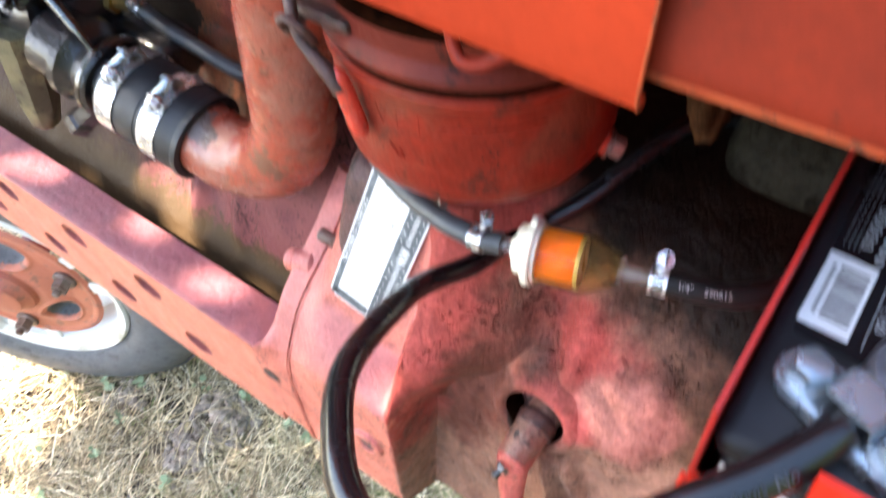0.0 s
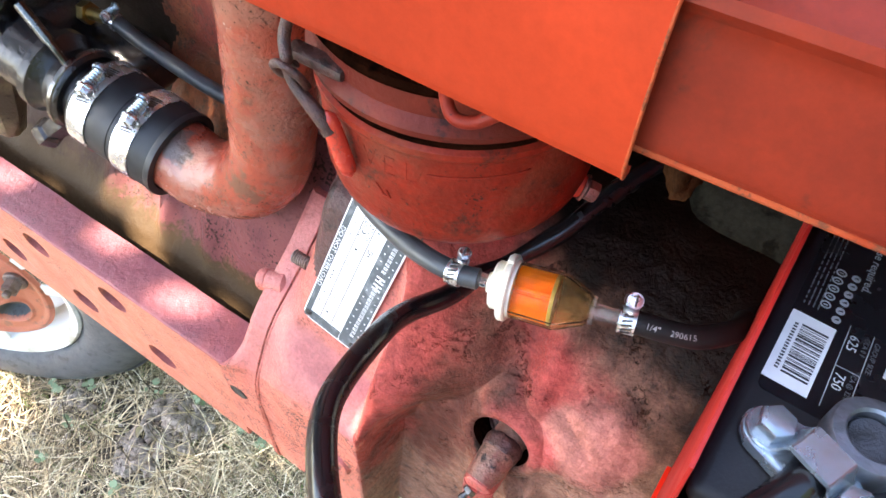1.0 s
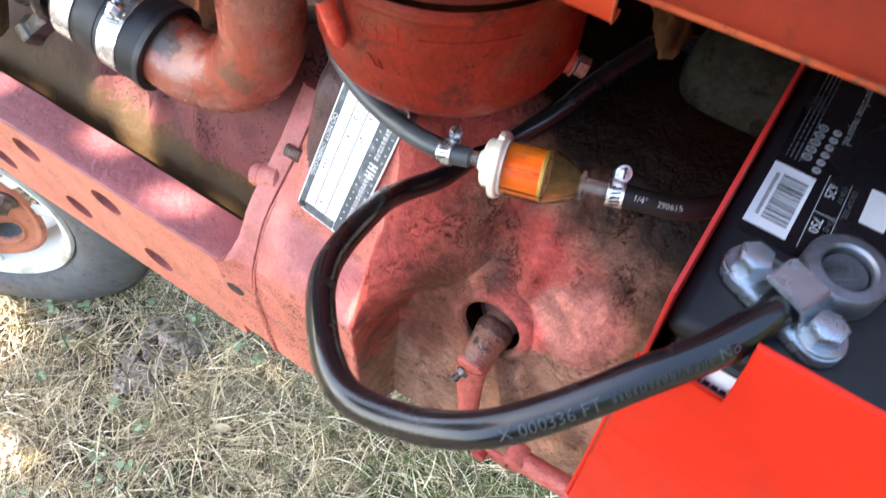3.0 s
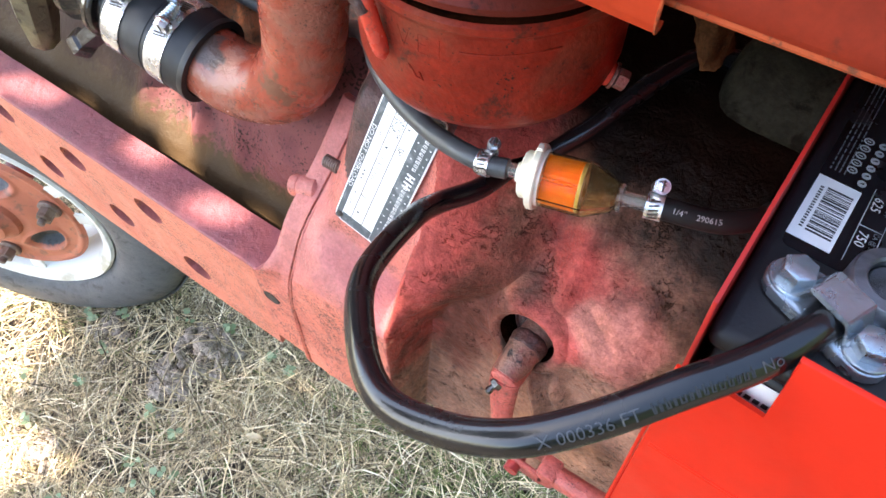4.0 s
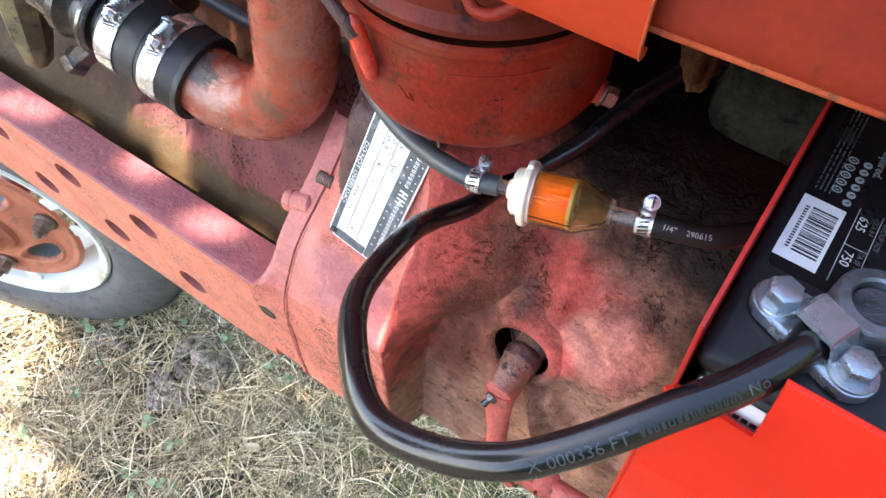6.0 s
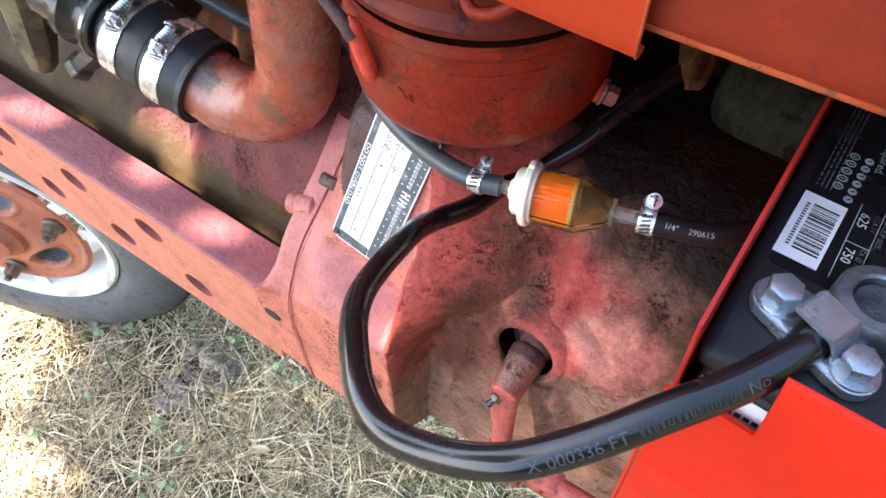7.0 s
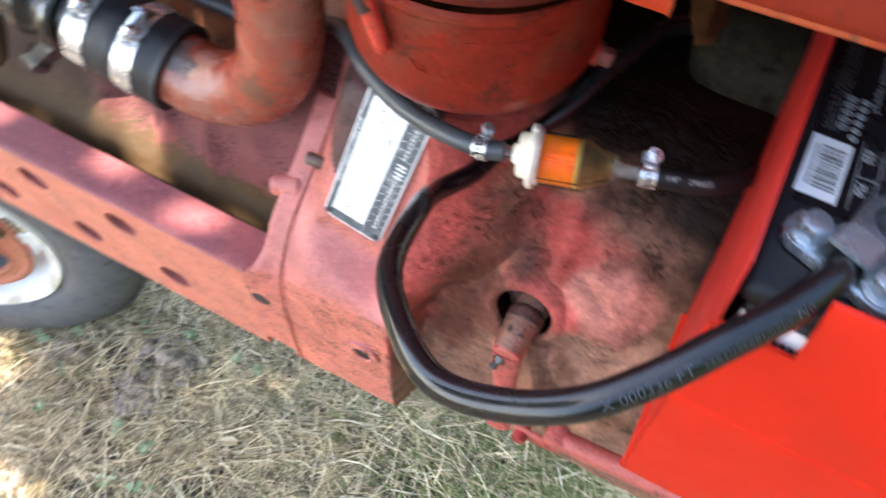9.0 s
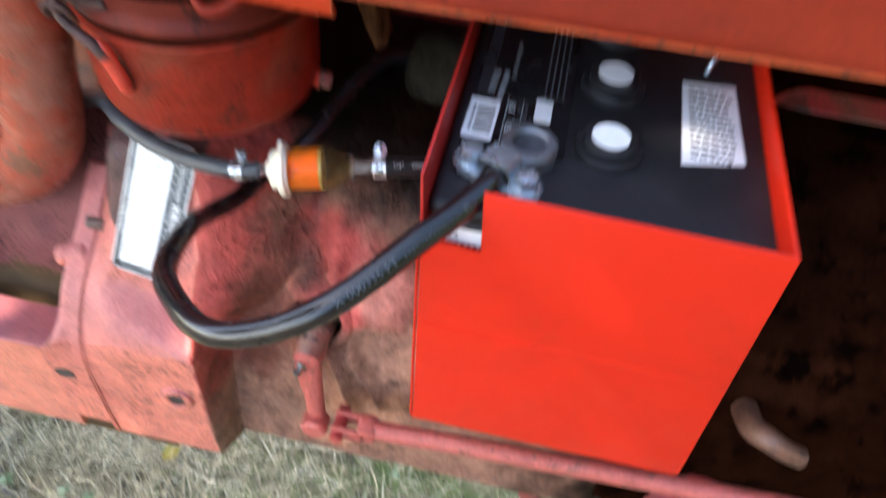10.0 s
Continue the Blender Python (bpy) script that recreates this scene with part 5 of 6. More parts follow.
for u, lab in ((0.14, "wide bright steel band clamp on the coupling's carburetor end"), (0.655, "wide bright steel band clamp on the coupling's elbow end")):
    clamp(SL.lerp(SR, u), along, PR + 0.0064, 0.0160, Vector((0.30, -0.22, 0.93)), lab)

# ---------------------------------------------------------------- carburetor
carb = thing("carburetor", (-0.56, 0.13, 1.0), "oily black carburetor with a steel throat and olive bowl", "carburetor")
bm = bmesh.new()
lathe(bm, [(0.026, 0.02), (0.026, -0.010), (0.031, -0.011), (0.033, -0.014), (0.033, -0.019), (0.029, -0.021), (0.027, -0.030), (0.030, -0.036), (0.034, -0.040), (0.034, -0.047), (0.029, -0.050), (0.029, -0.075), (0, -0.076)], m, 44)
part("throat", bm, CARB_BLACK, carb, "glossy black throat with a flange")
bm = bmesh.new()
lathe(bm, [(0.0332, -0.0142), (0.0340, -0.015), (0.0340, -0.018), (0.0332, -0.0188)], m, 44, closed=True)
part("throat_rim", bm, DARK_STEEL, carb, "bright worn rim")
bm = bmesh.new()
block(bm, (-0.640, 0.092, 1.035), (-0.545, 0.165, 1.098), 0.014, seg=3)
block(bm, (-0.615, 0.115, 1.09), (-0.555, 0.175, 1.150), 0.012, seg=3)
lathe(bm, [(0, 0), (0.020, 0), (0.022, 0.004), (0.022, 0.010), (0.016, 0.013), (0.016, 0.060), (0, 0.060)], axis((-0.620, 0.100, 1.078), (-0.540, 0.112, 1.096)), 24)
lathe(bm, [(0, 0), (0.013, 0), (0.013, 0.022), (0.009, 0.026), (0.009, 0.032), (0, 0.032)], axis((-0.575, 0.110, 1.098), (-0.560, 0.085, 1.140)), 20)
lathe(bm, [(0, 0), (0.011, 0), (0.011, 0.05), (0, 0.05)], axis((-0.590, 0.098, 1.060), (-0.535, 0.085, 1.065)), 18)
part("body", bm, CARB_BLACK, carb)
bm = bmesh.new()
lathe(bm, [(0, -0.052), (0.010, -0.052), (0.013, -0.048), (0.018, -0.02), (0.021, 0.03), (0.024, 0.045), (0.024, 0.052), (0.0, 0.054)], pose(-0.603, 0.088, 1.028, -8, 8, 0), 8)
part("bowl", bm, CARB, carb, "faceted olive-grey float bowl")
bm = bmesh.new()
mk = axis((-0.516, 0.088, 1.032), (-0.552, 0.072, 1.000))
lathe(bm, [(0, -0.010), (0.0095, -0.010), (0.0105, 0.004), (0.0095, 0.018), (0.0120, 0.020), (0.0130, 0.026), (0.0120, 0.030), (0, 0.031)], mk, 6)
part("thumb_screw", bm, CARB_BLACK, carb, "greasy black thumb screw")
bm = bmesh.new()
tube(bm, [Vector((-0.5144, 0.100, 1.1167)), Vector((-0.5021, 0.100, 1.1001)), Vector((-0.4865, 0.100, 1.0765))], 0.0030, 10)
tube(bm, [Vector((-0.5250, 0.100, 1.1290)), Vector((-0.5144, 0.100, 1.1167)), Vector((-0.5060, 0.100, 1.106))], 0.0042, 14)
part("choke_rod", bm, DARK_STEEL, carb)
for p, to in (((-0.566, 0.088, 1.112), (0.1, -0.6, 0.7)), ((-0.598, 0.086, 1.090), (-0.1, -0.7, 0.6)), ((-0.545, 0.086, 1.058), (0.3, -0.7, 0.5)), ((-0.560, 0.150, 1.152), (0.1, -0.3, 0.9))):
    bm = bmesh.new()
    hexhead(bm, axis(p, Vector(p) + Vector(to)), 0.010, 0.006, 0.0075)
    part("bolt", bm, DARK_STEEL, carb)
bm = bmesh.new()
tube(bm, [Vector((-0.514, 0.1595, 1.087)), Vector((-0.548, 0.155, 1.084)), Vector((-0.585, 0.150, 1.080))], 0.0052, 14)
hexhead(bm, axis((-0.540, 0.156, 1.0848), (-0.585, 0.150, 1.080)), 0.016, 0.012)
part("fuel_inlet", bm, BRASS, carb, "dull brass fuel inlet")
# Black block added to fill the dark space behind the coupling.
bm = bmesh.new()
block(bm, (-0.548, 0.138, 1.030), (-0.478, 0.182, 1.072), 0.010, seg=3)
part("dark_backing", bm, CARB_BLACK, carb)

# ---------------------------------------------------------------- fuel hoses, clamps and filter
HR = 0.0060
hose_pts = catmull([(-0.520, 0.160, 1.087), (-0.490, 0.160, 1.078), (-0.450, 0.160, 1.071), (-0.402, 0.160, 1.067), (-0.345, 0.164, 1.066), (-0.300, 0.161, 1.090), (-0.268, 0.140, 1.109), (-0.246, 0.122, 1.112), (-0.220, 0.109, 1.1095), (-0.192, 0.1000, 1.1095), (-0.168, 0.0945, 1.1130), (-0.1470, 0.0950, 1.1132), (-0.1350, 0.0979, 1.1142)], 10)
bm = bmesh.new()
tube(bm, hose_pts, HR, 20)
single("fuel_hose", bm, AGED_RUBBER, "grey-black rubber fuel hose from carburetor to filter", "hose")
clamp(Vector((-0.5165, 0.160, 1.0862)), (0.03, 0.0, -0.009), HR + 0.0004, 0.0095, Vector((0.35, -0.1, 0.95)), "small bright hose clamp at the carburetor inlet")
F0, F1 = Vector((-0.1395, 0.0968, 1.1138)), Vector((-0.0544, 0.1169, 1.1211))
fa = (F1 - F0).normalized()
FM = axis(F0, F1)
clamp(Vector((-0.1480, 0.0950, 1.1132)), (0.03, 0.003, 0.003), HR + 0.0003, 0.008, Vector((-0.1, 0.98, 0.20)), "small steel hose clamp on the fuel hose before the filter")
clamp(F1 - fa * 0.0015, fa, HR + 0.0003, 0.0088, Vector((-0.463, 0.681, 0.568)), "small bright hose clamp on the fuel hose after the filter")

filt = thing("fuel_filter", (F0 + F1) / 2 - Vector((0, 0, 0.02)), "clear amber inline fuel filter with orange pleats and a white cap", "fuel filter")
bm = bmesh.new()
lathe(bm, [(0.002, 0.0104), (0.0056, 0.0106), (0.0056, 0.0110), (0.0056, 0.0130), (0.0122, 0.0136), (0.0134, 0.0148), (0.0134, 0.0192), (0.0176, 0.0196), (0.0186, 0.0206), (0.0186, 0.0234), (0.0176, 0.0244), (0.0158, 0.0242), (0.0158, 0.026), (0, 0.026)], FM, 48)
for k in range(2):
    mm = FM @ Matrix.Rotation(radians(75 + 180 * k), 4, "Z") @ Matrix.Translation((0.0182, 0, 0.0220))
    block(bm, (-0.002, -0.0030, -0.0018), (0.0020, 0.0030, 0.0018), 0.0008, mm)
part("cap", bm, NYLON, filt, "white nylon cap with a flange")
bm = bmesh.new()
lathe(bm, [(0.0018, -0.006), (0.0042, -0.006), (0.0042, 0.0112), (0.0018, 0.0112)], FM, 24, closed=True)
part("inlet", bm, MILKY, filt, "milky clear inlet nipple")
bm = bmesh.new()
lathe(bm, [(0.0156, 0.0252), (0.0158, 0.046), (0.0158, 0.0500), (0.0150, 0.0525), (0.0092, 0.0650), (0.0074, 0.0662), (0.0074, 0.0675),
           (0.0060, 0.0675), (0.0060, 0.0655), (0.0080, 0.0642), (0.0138, 0.0520), (0.0147, 0.0496), (0.0147, 0.046), (0.0146, 0.0252)], FM, 12, closed=True)
part("bowl", bm, AMBER, filt, "amber transparent bowl", smooth=False).visible_shadow = False
bm = bmesh.new()
star = []
for k in range(52):
    r = 0.0134 if k % 2 else 0.0078
    star.append((r * math.cos(2 * math.pi * k / 52), r * math.sin(2 * math.pi * k / 52)))
prism(bm, star, 0.0200, FM @ Matrix.Translation((0, 0, 0.0262)))
part("pleated_element", bm, PAPER, filt, "orange pleated paper element", smooth=False)
bm = bmesh.new()
lathe(bm, [(0, 0.0463), (0.0132, 0.0463), (0.0136, 0.0468), (0.0136, 0.0484), (0, 0.0484)], FM, 32)
part("end_disc", bm, YELLOWED, filt)
bm = bmesh.new()
lathe(bm, [(0.0078, 0.0668), (0.0078, 0.0692), (0.0042, 0.0696), (0.0040, 0.088), (0.002, 0.088), (0.002, 0.0668)], FM, 24, closed=True)
part("outlet", bm, MILKY, filt, "milky clear outlet nipple")
out_pts = catmull([F1 - fa * 0.006, F1 + fa * 0.008, (-0.0370, 0.1215, 1.1215), (-0.0225, 0.1285, 1.1200), (-0.0110, 0.1420, 1.1165), (-0.0050, 0.158, 1.107), (-0.0040, 0.176, 1.092), (-0.0050, 0.190, 1.072), (-0.0060, 0.198, 1.052)], 10)
bm = bmesh.new()
tube(bm, out_pts, HR + 0.0003, 20)
supply = tagged(mesh("fuel_hose", bm, RUBBER), "black rubber fuel hose with white print behind the battery", "hose")
for text, s, size in (('1/4"', 0.0135, 0.0042), ("290615", 0.0250, 0.0042)):
    me = lettering(text, size)
    for v in me.vertices:
        v.co.y -= size * 0.35
    part("print", wrapped(me, out_pts, s, HR + 0.0004, (-0.012, -0.137, 1.436), flip=False), HOSE_PRINT, supply, "white printed figures", smooth=False)

# ---------------------------------------------------------------- starter motor behind
starter = thing("starter_motor", (0.02, 0.25, 1.06), "dusty grey cylindrical motor in the dark behind the battery", "motor")
ms = axis((-0.066, 0.264, 1.092), (0.14, 0.264, 1.092))
bm = bmesh.new()
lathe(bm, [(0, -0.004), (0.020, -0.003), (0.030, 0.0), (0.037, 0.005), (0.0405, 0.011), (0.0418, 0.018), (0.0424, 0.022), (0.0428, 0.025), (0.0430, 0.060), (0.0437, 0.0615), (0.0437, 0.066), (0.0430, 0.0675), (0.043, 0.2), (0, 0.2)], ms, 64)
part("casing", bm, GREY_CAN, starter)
bm = bmesh.new()
block(bm, (-0.02, 0.245, 1.148), (0.0, 0.262, 1.165), 0.003)
part("terminal_block", bm, DARK_IRON, starter)

# ---------------------------------------------------------------- battery box
LEAN = Matrix.Translation((0, 0, 1.01)) @ Matrix.Shear("XY", 4, (-0.028, 0.0)) @ Matrix.Translation((0, 0, -1.01))
box = thing("battery_box", (0.09, 0.14, 1.01), "freshly painted bright red sheet steel battery box", "battery box")
BX0, BX1, BY1, BZ0, BZ1 = -0.001, 0.1795, 0.285, 1.01, 1.2305
NX, NZ = 0.0310, 1.1870
T = 0.0022
bm = bmesh.new()
FRONT = Matrix(((1, 0, 0, 0), (0, 0, -1, 0), (0, 1, 0, 0), (0, 0, 0, 1)))
prism(bm, [(BX0 + 0.001, BZ0), (BX1 - 0.001, BZ0), (BX1 - 0.0085, BZ1 - 0.004), (NX - 0.003, BZ1 - 0.0030), (NX, NZ), (BX0 + 0.001, NZ + 0.0035)], T, LEAN @ Matrix.Translation((0, T, 0)) @ FRONT, bevel=0.0005)
part("front_panel", bm, BOX_RED, box)
bm = bmesh.new()
for z, d in ((1.119, 0.0004), (1.1165, 0.0003)):
    block(bm, (BX0 + 0.004, -d, z), (BX1 - 0.004, 0.001, z + 0.0022), 0.0004, LEAN)
part("pressed_crease", bm, BOX_RED, box, "shallow crease across the panel")
bm = bmesh.new()
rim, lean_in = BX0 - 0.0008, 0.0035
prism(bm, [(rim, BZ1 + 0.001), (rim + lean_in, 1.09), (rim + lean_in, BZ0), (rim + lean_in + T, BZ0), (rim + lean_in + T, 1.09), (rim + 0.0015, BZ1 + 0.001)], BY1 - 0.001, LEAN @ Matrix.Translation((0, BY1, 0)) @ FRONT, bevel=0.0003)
part("side_wall", bm, SHADED_BOX_RED, box)
bm = bmesh.new()
block(bm, (BX1 - 0.001, 0.0005, BZ0), (BX1 - 0.001 + T, BY1, BZ1 + 0.001), 0.0007, LEAN)
for v in bm.verts:
    v.co.x -= 0.0080 * (v.co.z - BZ0) / (BZ1 - BZ0)
    if v.co.z > 1.2:
        v.co.z -= 0.006
part("side_wall", bm, BOX_RED, box)
bm = bmesh.new()
block(bm, (BX0, BY1 - T, BZ0), (BX1, BY1, BZ1), 0.0007, LEAN)
part("back_wall", bm, BOX_RED, box)
bm = bmesh.new()
block(bm, (BX0, 0.0005, BZ0 - 0.002), (BX1, BY1, BZ0), 0.0005, LEAN)
part("floor_sheet", bm, BOX_RED, box)
bm = bmesh.new()
tube(bm, [LEAN @ Vector((BX0 - 0.0005, 0.001, 1.012 + (NZ - 1.012) * k / 10)) for k in range(11)], 0.0009, 8)
part("folded_edge", bm, BOX_RED, box)
bm = bmesh.new()
block(bm, (0.012, 0.03, 0.990), (0.17, 0.30, 1.0075), 0.003)
block(bm, (0.02, 0.09, 0.90), (0.16, 0.30, 0.992), 0.006)
part("support_shelf", bm, CAST_RED, box)

# ---------------------------------------------------------------- battery
battery = thing("battery", (0.085, 0.14, 1.012), "black plastic lead-acid battery with labels, sitting in the red box", "battery")
TOP = 1.2095
bm = bmesh.new()
block(bm, (0.0055, 0.0075, 1.012), (0.1735, 0.272, TOP - 0.012), 0.004, LEAN, seg=3)
part("case", bm, PLASTIC, battery)
bm = bmesh.new()
block(bm, (0.0012, 0.007, TOP - 0.0125), (0.174, 0.2725, TOP - 0.0008), 0.005, LEAN, seg=3)
part("lid", bm, PLASTIC, battery)
LT = LEAN @ Matrix.Translation((0, 0, TOP - 0.0008))
bm = bmesh.new()
prism(bm, rounded(0.0012 + 0.006, 0.055, 0.063, 0.205, 0.003), 0.0004, LT)
part("label", bm, LABEL, battery, "glossy black printed label")
# bar code sticker
bm = bmesh.new()
BC = LT @ Matrix.Translation((0.0070, 0.0605, 0.0004)) @ Matrix.Rotation(radians(-1), 4, "Z")
prism(bm, [(0, 0), (0.0165, 0), (0.0165, 0.0345), (0, 0.0345)], 0.0002, BC)
sticker = part("barcode_sticker", bm, WHITE, battery, "white sticker with a bar code")
bm = bmesh.new()
random.seed(11)
y = 0.005
while y < 0.029:
    w = random.choice((0.0003, 0.0003, 0.0006, 0.0009))
    prism(bm, [(0.0052, y), (0.0150, y), (0.0150, y + w), (0.0052, y + w)], 0.00012, BC @ Matrix.Translation((0, 0, 0.0002)))
    y += w + random.choice((0.0003, 0.0004, 0.0006, 0.0008))
for k in range(16):
    yy = 0.0055 + k * 0.0015
    prism(bm, [(0.0026, yy), (0.0040, yy), (0.0040, yy + 0.0008), (0.0026, yy + 0.0008)], 0.00012, BC @ Matrix.Translation((0, 0, 0.0002)))
tagged(part("bar_code", bm, INK, sticker), kind="stuff")


def on_label(text, x, y, size, material, turn=-90):
    part("label_print", lettering(text, size, LT @ Matrix.Translation((x, y, 0.0007)) @ Matrix.Rotation(radians(turn), 4, "Z")), material, battery, smooth=False)


on_label("625", 0.0290, 0.0960, 0.0052, PRINT)
on_label("CCA 0 F", 0.0340, 0.0975, 0.0026, DIM_PRINT)
on_label("750", 0.0290, 0.0770, 0.0052, PRINT)
on_label("CA @ 32 F", 0.0340, 0.0790, 0.0026, DIM_PRINT)
on_label("GROUP SIZE", 0.0376, 0.0975, 0.0028, DIM_PRINT)
on_label("purchase required.", 0.0268, 0.1560, 0.0050, FADED)


def bar(x0, y0, x1, y1, material, name="label_rule"):
    bm = bmesh.new()
    prism(bm, [(x0, y0), (x1, y0), (x1, y1), (x0, y1)], 0.0001, LT @ Matrix.Translation((0, 0, 0.0005)))
    part(name, bm, material, battery)


bar(0.0435, 0.0840, 0.0530, 0.1030, WHITE, "white_panel")
bar(0.0278, 0.060, 0.0281, 0.100, FADED)
bar(0.0365, 0.060, 0.0368, 0.100, FADED)
bar(0.0278, 0.0795, 0.0365, 0.0798, FADED)
# small round warning symbols: a row of outlined ovals, and a row of filled discs with a dark figure
for k in range(5):
    mm = LT @ Matrix.Translation((0.0172 + 0.0002 * k, 0.1040 + 0.0047 * k, 0.0005))
    bm = bmesh.new()
    lathe(bm, [(0.0013, 0), (0.0018, 0), (0.0018, 0.0002), (0.0013, 0.0002)], mm @ Matrix.Diagonal((1.15, 1, 1, 1)), 20, closed=True)
    prism(bm, [(-0.0008, -0.00025), (0.0008, -0.00025), (0.0008, 0.00025), (-0.0008, 0.00025)], 0.0001, mm)
    part("symbol", bm, FADED, battery)
for k in range(6):
    mm = LT @ Matrix.Translation((0.0226 + 0.0002 * k, 0.0992 + 0.0048 * k, 0.0005))
    bm = bmesh.new()
    lathe(bm, [(0, 0.0002), (0.0017, 0.0002), (0.0017, 0)], mm, 20)
    disc_mark = part("symbol", bm, FADED, battery)
    bm = bmesh.new()
    prism(bm, [(-0.0009, -0.0006), (0.0009, -0.0003), (0.0007, 0.0007), (-0.0002, 0.0002)], 0.0001, mm @ Matrix.Translation((0, 0, 0.0003)))
    part("figure", bm, INK, disc_mark)
bm = bmesh.new()
random.seed(3)
for x in (0.0098, 0.0116, 0.0134, 0.0152):
    y = 0.100
    while y < 0.195:
        w = random.uniform(0.0008, 0.0035)
        prism(bm, [(x, y), (x + 0.0005, y), (x + 0.0005, y + w), (x, y + w)], 0.0001, LT @ Matrix.Translation((0, 0, 0.0005)))
        y += w + random.choice((0.0006, 0.0006, 0.0014))
for x in (0.047, 0.0505, 0.054, 0.0575):
    y = 0.108
    while y < 0.195:
        w = random.uniform(0.002, 0.006)
        prism(bm, [(x, y), (x + 0.0009, y), (x + 0.0009, y + w), (x, y + w)], 0.0001, LT @ Matrix.Translation((0, 0, 0.0005)))
        y += w + 0.0014
tagged(part("fine_print", bm, DIM_PRINT, battery, "fine lines of grey print"), kind="stuff")
for y in (0.070, 0.128, 0.188):
    bm = bmesh.new()
    mm = LT @ Matrix.Translation((0.0852, y, 0))
    lathe(bm, [(0.0185, 0), (0.0185, 0.003), (0.0175, 0.0045), (0.0145, 0.005), (0.0145, 0.0095), (0.0135, 0.0105), (0, 0.0105)], mm, 36)
    cap = part("vent_cap", bm, PLASTIC, battery, "round black vent cap")
    bm = bmesh.new()
    lathe(bm, [(0, 0.0106), (0.0102, 0.0106), (0.0102, 0.0112), (0, 0.0112)], mm, 30)
    part("cap_sticker", bm, WHITE, cap, "round white cap centre")
bm = bmesh.new()
prism(bm, [(0.1250, 0.072), (0.1595, 0.081), (0.158, 0.152), (0.1265, 0.148)], 0.0003, LT)
spec = part("spec_sticker", bm, WHITE, battery, "white sticker full of fine print")
bm = bmesh.new()
for k in range(13):
    y = 0.079 + 0.0052 * k
    x = 0.1300
    while x < 0.153:
        w = random.uniform(0.0015, 0.005)
        prism(bm, [(x, y), (x + w, y), (x + w, y + 0.002), (x, y + 0.002)], 0.0001, LT @ Matrix.Translation((0, 0, 0.0003)))
        x += w + 0.0012
tagged(part("fine_print", bm, INK, spec), kind="stuff")
# sticker low on the front of the case, in the notch of the box
bm = bmesh.new()
SM = LEAN @ Matrix.Translation((0, 0.0073, 0)) @ FRONT
prism(bm, [(0.0065, 1.172), (0.0335, 1.172), (0.0335, 1.1945), (0.0065, 1.1945)], 0.0003, SM)
front_sticker = part("front_sticker", bm, WHITE, battery, "white sticker on the front of the case")
part("sticker_print", lettering("14", 0.0058, SM @ Matrix.Translation((0.0120, 1.1870, 0.0006))), INK, front_sticker, smooth=False)
bm = bmesh.new()
for k in range(8):
    prism(bm, [(0.0095 + 0.0032 * k, 1.1810), (0.0118 + 0.0032 * k, 1.1810), (0.0118 + 0.0032 * k, 1.1840), (0.0095 + 0.0032 * k, 1.1840)], 0.0001, SM @ Matrix.Translation((0, 0, 0.0004)))
tagged(part("sticker_lines", bm, INK, front_sticker), kind="stuff")
bm = bmesh.new()
tube(bm, catmull([(0.135, 0.16, TOP), (0.137, 0.162, TOP + 0.008), (0.142, 0.17, TOP + 0.010), (0.150, 0.182, TOP + 0.004)], 6), 0.002, 8)
part("clip", bm, STEEL, battery)

# ---------------------------------------------------------------- terminal and cable
term = thing("battery_terminal", (0.035, 0.045, TOP), "zinc battery terminal clamp with two hex bolts on the battery post", "battery terminal")
TZ = TOP + 0.0005
bm = bmesh.new()
lathe(bm, [(0.0085, -0.001), (0.0138, -0.001), (0.0146, 0.0005), (0.0146, 0.0100), (0.0136, 0.0115), (0.0098, 0.0118), (0.0088, 0.0108), (0.0085, -0.001)], Matrix.Translation((0.0385, 0.0510, TZ)), 40, closed=True)
part("post_ring", bm, LEAD, term, "thick grey ring round the post")
bm = bmesh.new()
lathe(bm, [(0, -0.001), (0.0086, -0.001), (0.0083, 0.0076), (0.0076, 0.0084), (0, 0.0084)], Matrix.Translation((0.0385, 0.0510, TZ)), 30)
part("post", bm, POST, term, "dark worn lead post")
d = (Vector((0.0400, 0.0250, 0)) - Vector((0.0110, 0.0375, 0))).normalized()
TM = Matrix(((d.x, -d.y, 0, 0.0255), (d.y, d.x, 0, 0.0313), (0, 0, 1, TZ), (0, 0, 0, 1)))
bm = bmesh.new()
out = []
for cx, r, a0, a1 in ((-0.0160, 0.0092, 90, 270), (0.0160, 0.0092, 270, 450)):
    out += [(cx + r * math.cos(radians(a0 + (a1 - a0) * k / 12)), r * math.sin(radians(a0 + (a1 - a0) * k / 12))) for k in range(13)]
out += [(0.0105, 0.0098), (0.0080, 0.0175), (-0.0060, 0.0180), (-0.0105, 0.0098)]
prism(bm, out, 0.0046, TM, bevel=0.0010)
part("base_bar", bm, STEEL, term)


def saddle(u, v):
    s = -0.0118 + 0.0236 * u
    h = 0.0050 + 0.0086 * smooth(0.0112, 0.0070, abs(s))
    return TM @ Vector((s, -0.0062 + 0.0130 * v, h))


bm = bmesh.new()
sheet(bm, saddle, 24, 6, thick=Vector((0, 0, 0.0022)))
part("cable_strap", bm, STEEL, term, "arched strap over the cable end")
